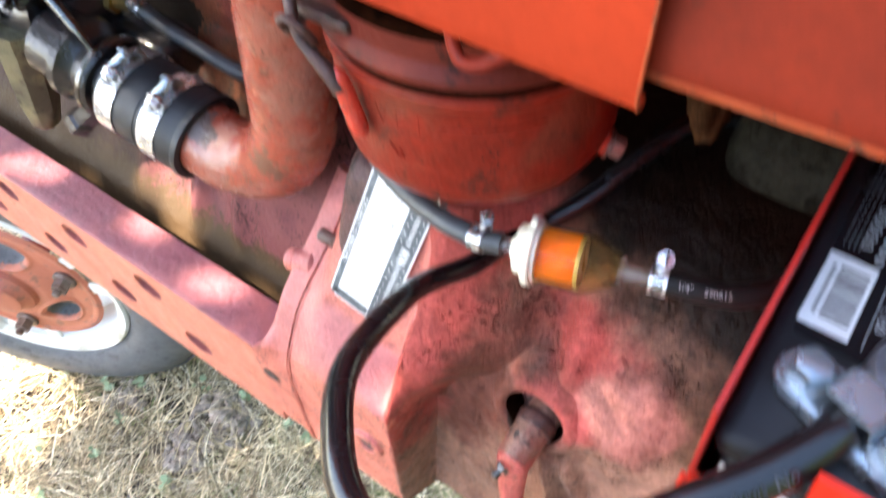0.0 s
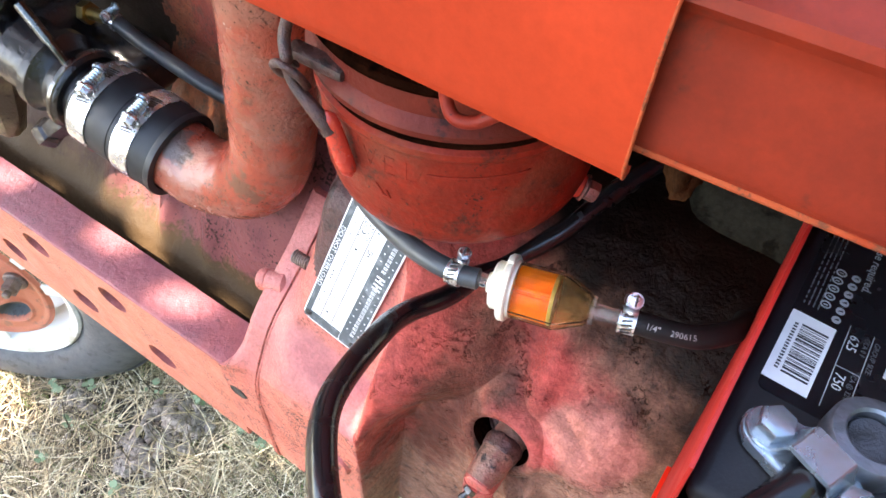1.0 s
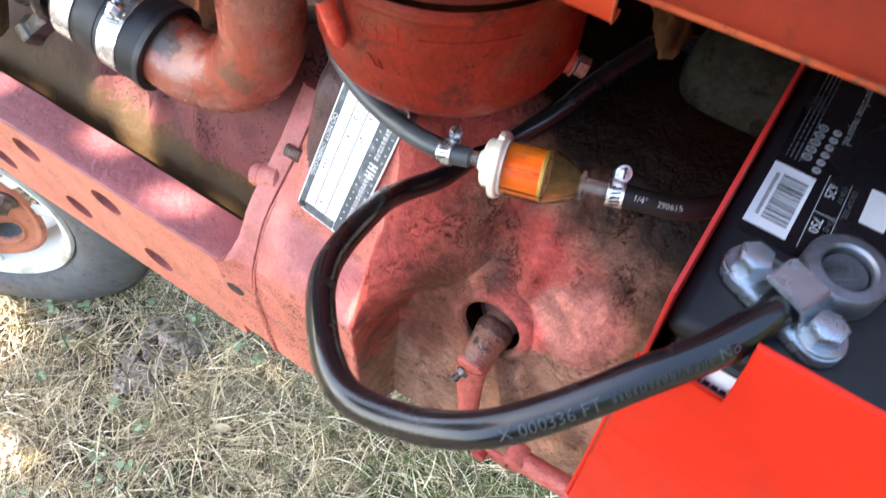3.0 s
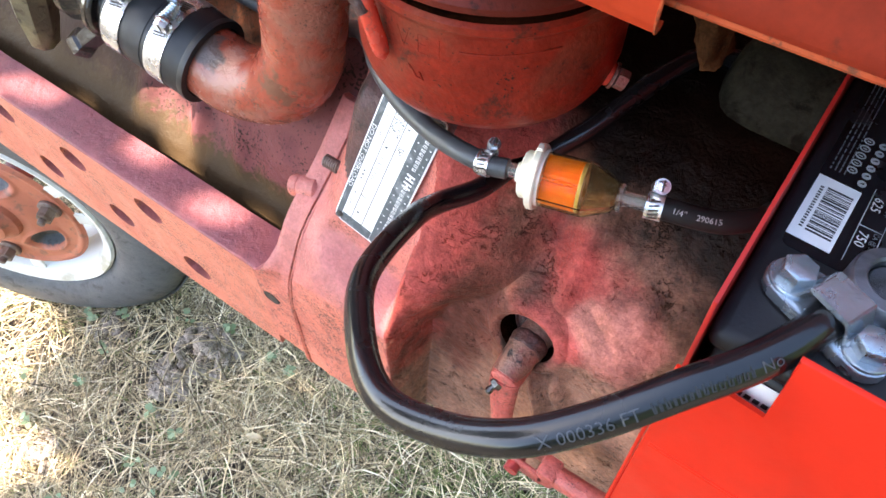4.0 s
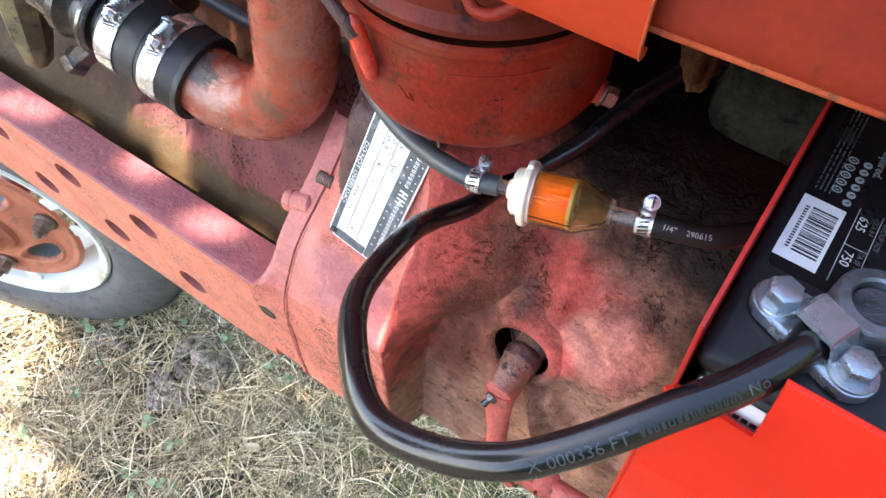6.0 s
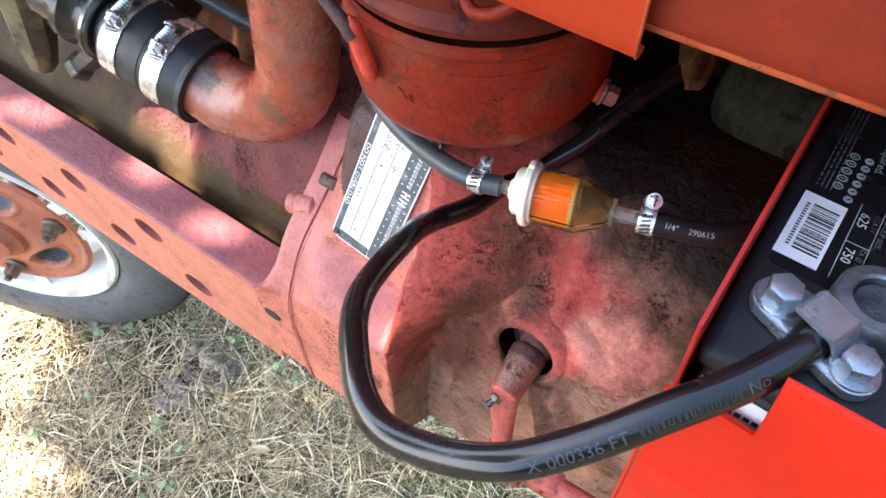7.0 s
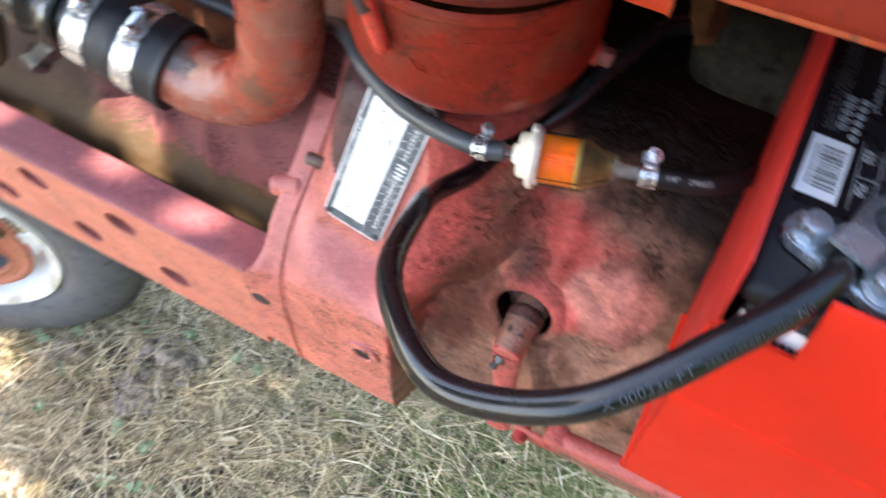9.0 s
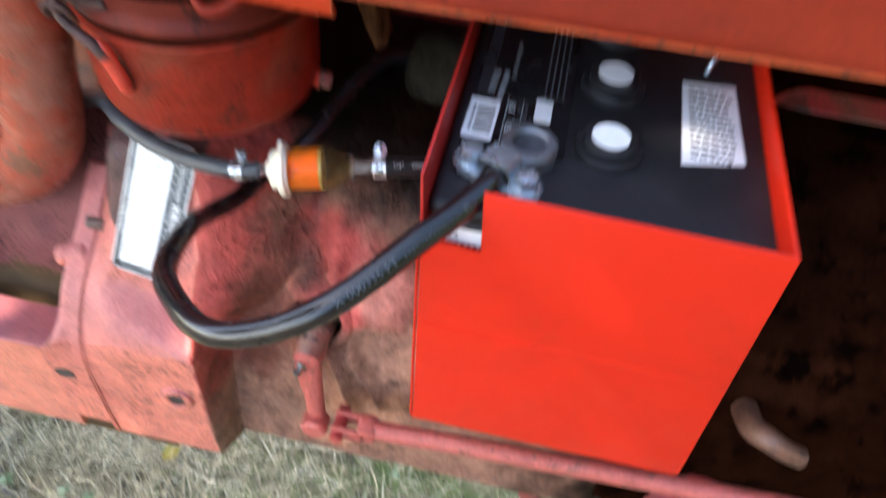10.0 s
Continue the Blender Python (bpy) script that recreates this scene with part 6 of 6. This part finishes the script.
for s in (-0.0160, 0.0160):
    bm = bmesh.new()
    hexhead(bm, TM @ Matrix.Translation((s, 0, 0.0046)) @ Matrix.Rotation(0.35 + s * 20, 4, "Z"), 0.0110, 0.0066, 0.0084)
    part("hex_bolt", bm, STEEL, term, "bright zinc hex bolt")

CR = 0.0066
cable_pts = catmull([(0.0270, 0.0350, 1.2160), (0.0228, 0.0200, 1.2168), (0.0129, 0.0010, 1.2145), (-0.0029, -0.0205, 1.2107), (-0.0200, -0.0412, 1.2022), (-0.0388, -0.0575, 1.1925),
                     (-0.0632, -0.0649, 1.1782), (-0.0917, -0.0645, 1.1660), (-0.1185, -0.0458, 1.1539), (-0.1452, -0.0120, 1.1360), (-0.1585, 0.0390, 1.1120), (-0.1630, 0.0700, 1.0910),
                     (-0.1545, 0.1000, 1.0800), (-0.1490, 0.1280, 1.0765), (-0.1355, 0.1520, 1.0800), (-0.1210, 0.1740, 1.0895), (-0.1100, 0.1980, 1.1015), (-0.0980, 0.2260, 1.1095), (-0.0850, 0.2520, 1.1120), (-0.0650, 0.2660, 1.1080)], 10)
bm = bmesh.new()
tube(bm, cable_pts, CR, 28)
cable = tagged(mesh("battery_cable", bm, CABLE), "thick glossy black battery cable looping over to the starter", "cable")
for text, s, size in (("X 000336 FT", 0.1115, 0.0062), ("No", 0.0395, 0.0056)):
    me = lettering(text, size)
    for v in me.vertices:
        v.co.y -= size * 0.35 + 0.0026
    w = wrapped(me, cable_pts, s, CR, (-0.012, -0.137, 1.436), flip=True)
    part("print", w, GREY_PRINT, cable, "grey printed figures", smooth=False)
bm = bmesh.new()
me = bpy.data.meshes.new("bars")
rng = random.Random(3)
x0 = 0.0
while x0 < 0.032:
    w, top = rng.uniform(0.0010, 0.0022), rng.choice((-0.0016, -0.0016, -0.0006))
    for xa, xb, ya, yb in ((x0, x0 + 0.0006, -0.0044, top), (x0, x0 + w, -0.0044, -0.0038), (x0 + w - 0.0006, x0 + w, -0.0044, -0.0018)):
        bm.faces.new([bm.verts.new((x, y, 0)) for x, y in ((xa, ya), (xb, ya), (xb, yb), (xa, yb))])
    x0 += w + 0.0009
bm.to_mesh(me)
bm.free()
tagged(part("worn_print", wrapped(me, cable_pts, 0.0750, CR, (-0.012, -0.137, 1.436), flip=True), DARK_PRINT, cable, "unreadable grey print", smooth=False), kind="stuff")

# ---------------------------------------------------------------- front wheel
yaw = radians(25)
outn = Vector((math.sin(yaw), -math.cos(yaw), 0))
WC = Vector((-1.150, 0.044, 0.345))
wheel = thing("front_wheel", (WC.x, WC.y, 0.0), "front wheel, grey tyre, white rim, worn red centre", "wheel")
WM = axis(WC, WC + outn)
bm = bmesh.new()
lathe(bm, [(0.2215, -0.006), (0.2255, 0.001), (0.233, 0.010), (0.255, 0.020), (0.295, 0.019), (0.325, 0.009), (0.349, -0.010), (0.358, -0.030), (0.362, -0.055), (0.362, -0.075), (0.358, -0.100), (0.349, -0.12), (0.325, -0.135), (0.290, -0.145), (0.255, -0.146), (0.221, -0.134)], WM, 110)
tyre = part("tyre", bm, TYRE, wheel, "grey weathered smooth tyre")
bm = bmesh.new()
for h in (-0.022, -0.045, -0.066, -0.087, -0.108):
    lathe(bm, [(0.3565, h - 0.005), (0.3645 if abs(h + 0.065) < 0.03 else 0.3595, h - 0.004), (0.3645 if abs(h + 0.065) < 0.03 else 0.3595, h + 0.004), (0.3565, h + 0.005)], WM, 110)
part("tread_rib", bm, TYRE, tyre)
bm = bmesh.new()
lathe(bm, [(0.2225, -0.002), (0.2235, 0.004), (0.219, 0.0085), (0.212, 0.0070), (0.204, 0.000), (0.199, -0.004), (0.195, -0.022), (0.193, -0.040), (0.186, -0.055), (0.174, -0.062), (0.171, -0.070), (0.171, -0.10), (0.21, -0.13), (0.222, -0.135)], WM, 96)
part("rim", bm, RIM_WHITE, wheel, "white painted rim")
bm = bmesh.new()
# pressed red centre: a dished plate with three deep hollows between its bolts
def disc_height(r, a):
    h = 0.010 - 0.016 * smooth(0.075, 0.125, r) + 0.004 * smooth(0.150, 0.160, r) - 0.006 * smooth(0.163, 0.168, r)
    for k in range(3):
        d = (a - radians(-46 + 120 * k) + math.pi) % (2 * math.pi) - math.pi
        e = math.hypot((r - 0.104) / 0.030, d * 0.104 / 0.052)
        h -= 0.028 * (1 - smooth(0.55, 1.0, e)) - 0.003 * math.exp(-((e - 1.08) / 0.10) ** 2)
    return h


def disc(u, v):
    r, a = 0.028 + (0.170 - 0.028) * v, 2 * math.pi * u
    return WM @ Vector((r * math.cos(a), r * math.sin(a), disc_height(r, a)))


sheet(bm, disc, 300, 80)
for f in bm.faces:
    p = WM.inverted() @ f.calc_center_median()
    r, a = math.hypot(p.x, p.y), math.atan2(p.y, p.x)
    deep = min(math.hypot((r - 0.104) / 0.030, ((a - radians(-46 + 120 * k) + math.pi) % (2 * math.pi) - math.pi) * 0.104 / 0.052) for k in range(3))
    f.material_index = 1 if deep < 0.86 else 0
part("centre", bm, [DISC_RED, TYRE], wheel, "worn orange-red pressed wheel centre with greyed hollows")
for k in range(3):
    a = radians(16 + 120 * k)
    mm = WM @ Matrix.Translation((0.134 * math.cos(a), 0.134 * math.sin(a), -0.004))
    bm = bmesh.new()
    lathe(bm, [(0.021, 0.0), (0.021, 0.005), (0.019, 0.007), (0.0, 0.007)], mm, 20)
    hexhead(bm, mm @ Matrix.Translation((0, 0, 0.006)), 0.026, 0.020, 0.018)
    lathe(bm, [(0.007, 0.026), (0.007, 0.036), (0.005, 0.038), (0, 0.038)], mm, 14)
    part("wheel_bolt", bm, BOLT_GREY, wheel, "dirty wheel bolt")
    for s in (-0.22, 0.22):
        bm = bmesh.new()
        block(bm, (0.160, -0.014, -0.012), (0.203, 0.014, -0.006), 0.002, WM @ Matrix.Rotation(a + s, 4, "Z"))
        part("rim_lug", bm, RIM_WHITE, wheel, "white lug that joins rim and centre")
bm = bmesh.new()
lathe(bm, [(0.060, 0.008), (0.056, 0.020), (0.046, 0.026), (0.040, 0.036), (0.028, 0.040), (0, 0.040)], WM, 40)
part("hub", bm, DISC_RED, wheel)
bm = bmesh.new()
tube(bm, [WC - outn * 0.02, WC - outn * 0.30, WC - outn * 0.32 + Vector((0, 0, 0.5))], 0.03, 16)
part("spindle", bm, GRIME_RED, wheel)

# ---------------------------------------------------------------- grass, leaves
BARE = [(-0.80, 0.138, 0.075, 0.060), (-0.825, 0.050, 0.060, 0.045), (-1.028, 0.053, 0.050, 0.035), (-0.921, -0.202, 0.040, 0.035), (-0.95, 0.10, 0.06, 0.03)]


def blade_mesh(count, seed, area, size, lie, dense):
    """Many thin grass blades as one mesh: each is a bent strip of two quads."""
    rng = np.random.default_rng(seed)
    verts, faces = [], []
    made = 0
    while made < count:
        # thick round the tractor, thinner and thinner away from it
        spread_out = rng.random() < 0.22
        cx, cy, sx, sy = (area[0] + area[1]) / 2, (area[2] + area[3]) / 2, (area[1] - area[0]) / 2, (area[3] - area[2]) / 2
        x = cx + (rng.normal(0, 1.9) if spread_out else sx * rng.uniform(-1, 1) + rng.normal(0, 0.12))
        y = cy + (rng.normal(0, 1.9) if spread_out else sy * rng.uniform(-1, 1) + rng.normal(0, 0.12))
        if noise.noise((x * 4.0, y * 4.0, seed)) + 0.5 * noise.noise((x * 13, y * 13, seed)) < rng.uniform(-1.0, 0.55) - dense:
            made += 1
            continue
        # under the tractor the grass stays greener and shorter of straw
        if seed == 1 and x > -0.25 + 0.1 * noise.noise((x * 5, y * 5, 1.0)) and rng.random() < 0.5:
            made += 1
            continue
        # bare crumbled soil shows between the tufts
        if any(math.hypot((x - px) / rx, (y - py) / ry) < 1.0 and rng.random() < 0.82 for px, py, rx, ry in BARE):
            made += 1
            continue
        if math.hypot((x + 1.13) / 0.11, (y + 0.055) / 0.055) < 1.0 and rng.random() < 0.8:
            made += 1
            continue
        ln, w = rng.uniform(*size), rng.uniform(0.0006, 0.0013) if rng.random() < 0.7 else rng.uniform(0.0013, 0.0023)
        a = rng.uniform(0, 2 * math.pi)
        rise = rng.uniform(*lie)
        dx, dy = math.cos(a), math.sin(a)
        z = ground_height(x, y)
        bend, curl = rng.uniform(-0.45, 0.45) * ln, rng.uniform(0.25, 0.75)
        base = len(verts)
        flat_run, high = ln * math.cos(rise), ln * math.sin(rise)
        for u in (0.0, 0.35, 0.7, 1.0):
            k = w * (1 - 0.7 * u)
            b2 = bend * u * u
            px, py = x + dx * flat_run * u - dy * b2, y + dy * flat_run * u + dx * b2
            pz = z + high * (u - curl * u * u) + 0.003
            verts += [(px + dy * k, py - dx * k, pz), (px - dy * k, py + dx * k, pz + 0.0004)]
        faces += [(base + i, base + i + 1, base + i + 3, base + i + 2) for i in (0, 2, 4)]
        made += 1
    me = bpy.data.meshes.new("blades")
    me.from_pydata(verts, [], faces)
    return me


def blade_material(name, a, b, c, d=None):
    m = bpy.data.materials.new(name)
    m.use_nodes = True
    n, l = m.node_tree.nodes, m.node_tree.links
    g = n.new("ShaderNodeNewGeometry")
    r = n.new("ShaderNodeValToRGB")
    r.color_ramp.elements[0].color, r.color_ramp.elements[1].color = (*a, 1), (*c, 1)
    for at, tone in zip((0.36, 0.70) if d else (0.5,), (b, d) if d else (b,)):
        e = r.color_ramp.elements.new(at)
        e.color = (*tone, 1)
    l.new(g.outputs["Random Per Island"], r.inputs[0])
    l.new(r.outputs[0], n["Principled BSDF"].inputs["Base Color"])
    n["Principled BSDF"].inputs["Roughness"].default_value = 0.7
    return m


STRAW = blade_material("straw", (0.060, 0.041, 0.025), (0.37, 0.275, 0.165), (1.0, 0.885, 0.65), (0.90, 0.715, 0.43))
GREEN = blade_material("green grass", (0.13, 0.18, 0.045), (0.28, 0.33, 0.11), (0.08, 0.12, 0.03))
WEED = blade_material("weed leaves", (0.25, 0.33, 0.18), (0.36, 0.43, 0.26), (0.20, 0.27, 0.13))
AREA = (-1.9, 0.7, -0.55, 0.75)
me = blade_mesh(115000, 1, AREA, (0.035, 0.14), (0.03, 0.85), 0.0)
single("dry_grass", me, STRAW, "matted dry straw-coloured grass blades", "grass", kind="stuff", smooth=False)
me = blade_mesh(16000, 2, AREA, (0.02, 0.06), (0.15, 0.9), 0.05)
single("green_grass", me, GREEN, "sparse short green grass among the straw", "grass", kind="stuff", smooth=False)
me = blade_mesh(25000, 4, (-0.35, 0.9, 0.12, 0.62), (0.025, 0.075), (0.25, 1.1), 0.3)
single("green_grass", me, GREEN, "denser green grass under the tractor", "grass", kind="stuff", smooth=False)


def weed(bm, x, y, n, r, rng):
    z = ground_height(x, y)
    for _ in range(n):
        a, d = rng.uniform(0, 6.28), rng.uniform(0.2, 1.0) * r
        cx, cy, cz = x + d * math.cos(a), y + d * math.sin(a), z + rng.uniform(0.022, 0.042)
        tilt = Euler((rng.uniform(-0.5, 0.5), rng.uniform(-0.5, 0.5), rng.uniform(0, 6.28))).to_matrix()
        s = rng.uniform(0.004, 0.009)
        vs = [bm.verts.new(Vector((cx, cy, cz)) + tilt @ Vector((s * px, s * py, s * pz))) for px, py, pz in ((0, -1, 0), (0.7, -0.5, 0.1), (0.9, 0.2, 0.15), (0.4, 0.9, 0.1), (0, 0.7, -0.05), (-0.4, 0.9, 0.1), (-0.9, 0.2, 0.15), (-0.7, -0.5, 0.1))]
        bm.faces.new(vs)


rng = random.Random(8)
bm = bmesh.new()
for _ in range(42):
    x, y = rng.uniform(-1.5, 0.6), rng.uniform(-0.4, 0.6)
    weed(bm, x, y, rng.randint(2, 6), 0.03, rng)
for x, y in ((-1.016, 0.095), (-1.079, 0.055), (-0.986, 0.013), (-0.721, -0.028), (-0.80, -0.031), (-0.628, 0.196), (-0.799, 0.195), (-0.968, -0.064), (-0.985, -0.179), (-0.677, 0.204)):
    weed(bm, x, y, 7, 0.014, rng)
single("clover_leaves", bm, WEED, "scattered small green clover leaves in the grass", "weeds", kind="stuff")


def clods(bm, cx, cy, reach, n, big, rng):
    """Crumbled lumps of soil."""
    for _ in range(n):
        d, a = reach * rng.random() ** 0.8, rng.uniform(0, 6.28)
        x, y, r = cx + 1.3 * d * math.cos(a), cy + d * math.sin(a), big * rng.uniform(0.25, 1.0) ** 1.5
        made = bmesh.ops.create_icosphere(bm, subdivisions=2, radius=1.0)["verts"]
        o = Vector((rng.uniform(0, 50), rng.uniform(0, 50), 0))
        for v in made:
            k = 1 + 0.45 * noise.noise(v.co * 1.8 + o) + 0.25 * noise.noise(v.co * 5 + o)
            v.co = Vector((x, y, ground_height(x, y) + r * 0.6 + 0.006)) + Vector((v.co.x, v.co.y, v.co.z * 0.7)) * r * k


CLOD_AT = (-0.80, 0.138)
SOIL = surface("crumbled grey soil", (0.42, 0.345, 0.29), (0.30, 0.235, 0.19), (0.12, 0.092, 0.075), rough=0.95, big=30, fine=120, bump=0.9, pits=0.5, gloss=0.2, mottle=0.3)
rng = random.Random(17)
bm = bmesh.new()
clods(bm, *CLOD_AT, 0.060, 200, 0.013, rng)
clods(bm, -0.825, 0.050, 0.045, 90, 0.014, rng)
clods(bm, -1.028, 0.053, 0.04, 60, 0.013, rng)
clods(bm, -0.921, -0.202, 0.035, 60, 0.014, rng)
clods(bm, -1.05, -0.10, 0.30, 70, 0.010, rng)
clods(bm, -0.75, 0.0, 0.45, 90, 0.007, rng)
single("soil_clods", bm, SOIL, "crumbled grey-brown lumps of soil in the grass", "soil", kind="stuff")


def fallen_leaf(at, length, width, turn, material, label):
    bm = bmesh.new()
    m = Matrix.Translation(at) @ Euler((radians(12), radians(8), turn)).to_matrix().to_4x4()
    sheet(bm, lambda u, v: m @ Vector((length * (u - 0.5), width * (v - 0.5) * max(0.04, math.sin(math.pi * (0.04 + 0.92 * u)) ** 0.8), 0.008 * (2 * v - 1) ** 2 + 0.006 * math.sin(3 * u))), 10, 6, thick=Vector((0, 0, 0.0006)))
    single("fallen_leaf", bm, material, label, "leaf", "fallen leaves")


LEAF_TAN = surface("dry tan leaf", (0.74, 0.61, 0.42), (0.64, 0.50, 0.32), rough=0.7, big=60, fine=200)
LEAF_YELLOW = surface("yellow leaf", (0.72, 0.52, 0.03), (0.62, 0.42, 0.05), rough=0.6, big=60, fine=200)
fallen_leaf((-0.588, 0.055, ground_height(-0.588, 0.055) + 0.034), 0.035, 0.016, 0.5, LEAF_TAN, "small dry tan leaf on the grass")
fallen_leaf((-0.53, 0.332, ground_height(-0.53, 0.332) + 0.016), 0.045, 0.026, 1.2, LEAF_YELLOW, "bright yellow fallen leaf on the grass")
fallen_leaf((-0.844, 0.079, ground_height(-0.844, 0.079) + 0.020), 0.024, 0.013, 2.0, LEAF_TAN, "dry tan leaf curled on bare soil")
bm = bmesh.new()
bmesh.ops.create_icosphere(bm, subdivisions=3, radius=1.0)
for v in bm.verts:
    k = 1 + 0.28 * noise.noise(v.co * 2.1) + 0.12 * noise.noise(v.co * 6)
    v.co = Vector((0.44, 0.40, 0.012)) + Vector((v.co.x * 0.085 * k, v.co.y * 0.05 * k, v.co.z * 0.035 * k))
single("stone", bm, surface("tan stone", (0.33, 0.235, 0.15), (0.26, 0.19, 0.13), rough=0.85, big=20, fine=90, bump=0.5), "pale tan stone half buried in the grass", "stone")

# ---------------------------------------------------------------- the unseen tree that shades the tractor, and a bank that blocks the sky
tree = thing("shade_tree", (-7.4, -5.0, 0.0), "broad-leaved tree whose leafy crown shades the tractor", "tree")
BARK = surface("grey brown bark", (0.16, 0.12, 0.09), (0.10, 0.08, 0.06), rough=0.9, big=8, fine=30, bump=0.8, pits=0.6)
LEAF = blade_material("tree leaves", (0.05, 0.11, 0.025), (0.09, 0.16, 0.04), (0.06, 0.12, 0.03))
bm = bmesh.new()
tube(bm, catmull([(-7.4, -5.0, -0.1), (-7.3, -4.9, 1.4), (-7.1, -4.7, 3.0), (-6.6, -4.2, 4.3)], 8), lambda u: 0.22 - 0.09 * u, 16)
part("trunk", bm, BARK, tree)
for end in ((-2.3, -1.3, 3.3), (-3.2, -2.3, 3.4), (-2.9, -1.6, 3.5), (-4.0, -1.4, 3.4), (-2.5, -2.2, 3.3)):
    bm = bmesh.new()
    a, b = Vector((-6.75, -4.4, 4.0)), Vector(end)
    tube(bm, catmull([a, a.lerp(b, 0.35) + Vector((0, 0, 0.3)), a.lerp(b, 0.7) + Vector((0, 0, 0.25)), b], 6), lambda u: 0.08 - 0.07 * u, 10)
    part("limb", bm, BARK, tree)
# openings in the crown, named by the places that the sun reaches through them
GAPS = [((-0.650, 0.062, 0.921), 0.019), ((-0.622, 0.062, 0.921), 0.018), ((-0.380, 0.058, 0.921), 0.021), ((-0.356, 0.062, 0.921), 0.019),
        ((-0.536, 0.108, 0.940), 0.016), ((-0.520, 0.106, 0.925), 0.016), ((-0.506, 0.102, 0.940), 0.024), ((-0.494, 0.100, 0.924), 0.026), ((-0.480, 0.096, 0.908), 0.023),
        ((-1.15, -0.07, 0.0), 0.075), ((-1.22, -0.03, 0.0), 0.070), ((-1.09, -0.13, 0.0), 0.040), ((-1.32, -0.10, 0.0), 0.11), ((-1.02, -0.23, 0.0), 0.045), ((-0.93, -0.215, 0.0), 0.045), ((-0.85, -0.19, 0.0), 0.026), ((-0.97, -0.27, 0.0), 0.05)]
rng = random.Random(21)
verts, faces = [], []
while len(faces) < 38000:
    q = Vector((rng.uniform(-3.0, 1.2), rng.uniform(-1.7, 1.1), 1.0))
    a, far = math.atan2(q.y + 0.25, q.x + 0.85), math.hypot((q.x + 0.85) / 1.75, (q.y + 0.25) / 1.12)
    if far > min(1.06, 1.0 + 0.28 * noise.noise((2.2 * math.cos(a), 2.2 * math.sin(a), 4.0))) + rng.gauss(0, 0.07):
        continue
    c = q + SUN * ((2.3 + rng.uniform(-0.3, 0.3)) / SUN.z)
    reach = 1.0 + 0.5 * noise.noise((q.x * 26, q.y * 26, 6.0))
    if any(((c - Vector(g)) - SUN * (c - Vector(g)).dot(SUN)).length < r * reach + 0.003 for g, r in GAPS):
        continue
    s = rng.uniform(0.020, 0.036)
    m = Euler((rng.uniform(-0.9, 0.9), rng.uniform(-0.9, 0.9), rng.uniform(0, 6.3))).to_matrix()
    k = len(verts)
    verts += [c + m @ Vector(v) * s for v in ((-1, 0, 0), (-0.3, -0.55, 0.06), (0.5, -0.4, 0.05), (1, 0, -0.08), (0.5, 0.4, 0.05), (-0.3, 0.55, 0.06))]
    faces.append(tuple(range(k, k + 6)))
me = bpy.data.meshes.new("crown")
me.from_pydata(verts, [], faces)
part("crown", me, LEAF, tree, "crown of many green leaves with gaps", smooth=False)


def sky_bank(u, v):
    """An unseen bank of foliage added round the yard to block sky light, lower towards the open side."""
    a = 2 * math.pi * u
    open_side = 0.5 + 0.5 * math.cos(a - math.atan2(-0.5, -0.87))
    h = 10.0 - 9.2 * smooth(0.50, 0.78, open_side)
    r = 10.0 + 0.9 * noise.noise((4 * math.cos(a), 4 * math.sin(a), v * 3)) + 1.5 * v
    return Vector((r * math.cos(a), r * math.sin(a), v * h * (1 + 0.15 * noise.noise((7 * math.cos(a), 7 * math.sin(a), 2.0)))))


bm = bmesh.new()
sheet(bm, sky_bank, 160, 24, thick=lambda u, v: Vector((0.3 * math.cos(2 * math.pi * u), 0.3 * math.sin(2 * math.pi * u), 0)))
single("sky_blocking_bank", bm, surface("dark foliage", (0.035, 0.06, 0.018), (0.06, 0.10, 0.03), (0.015, 0.025, 0.01), rough=0.9, big=1.2, fine=6, bump=1.0, grimy=0.5), "unseen dark green bank added round the yard to block sky light", "woods", kind="structure")
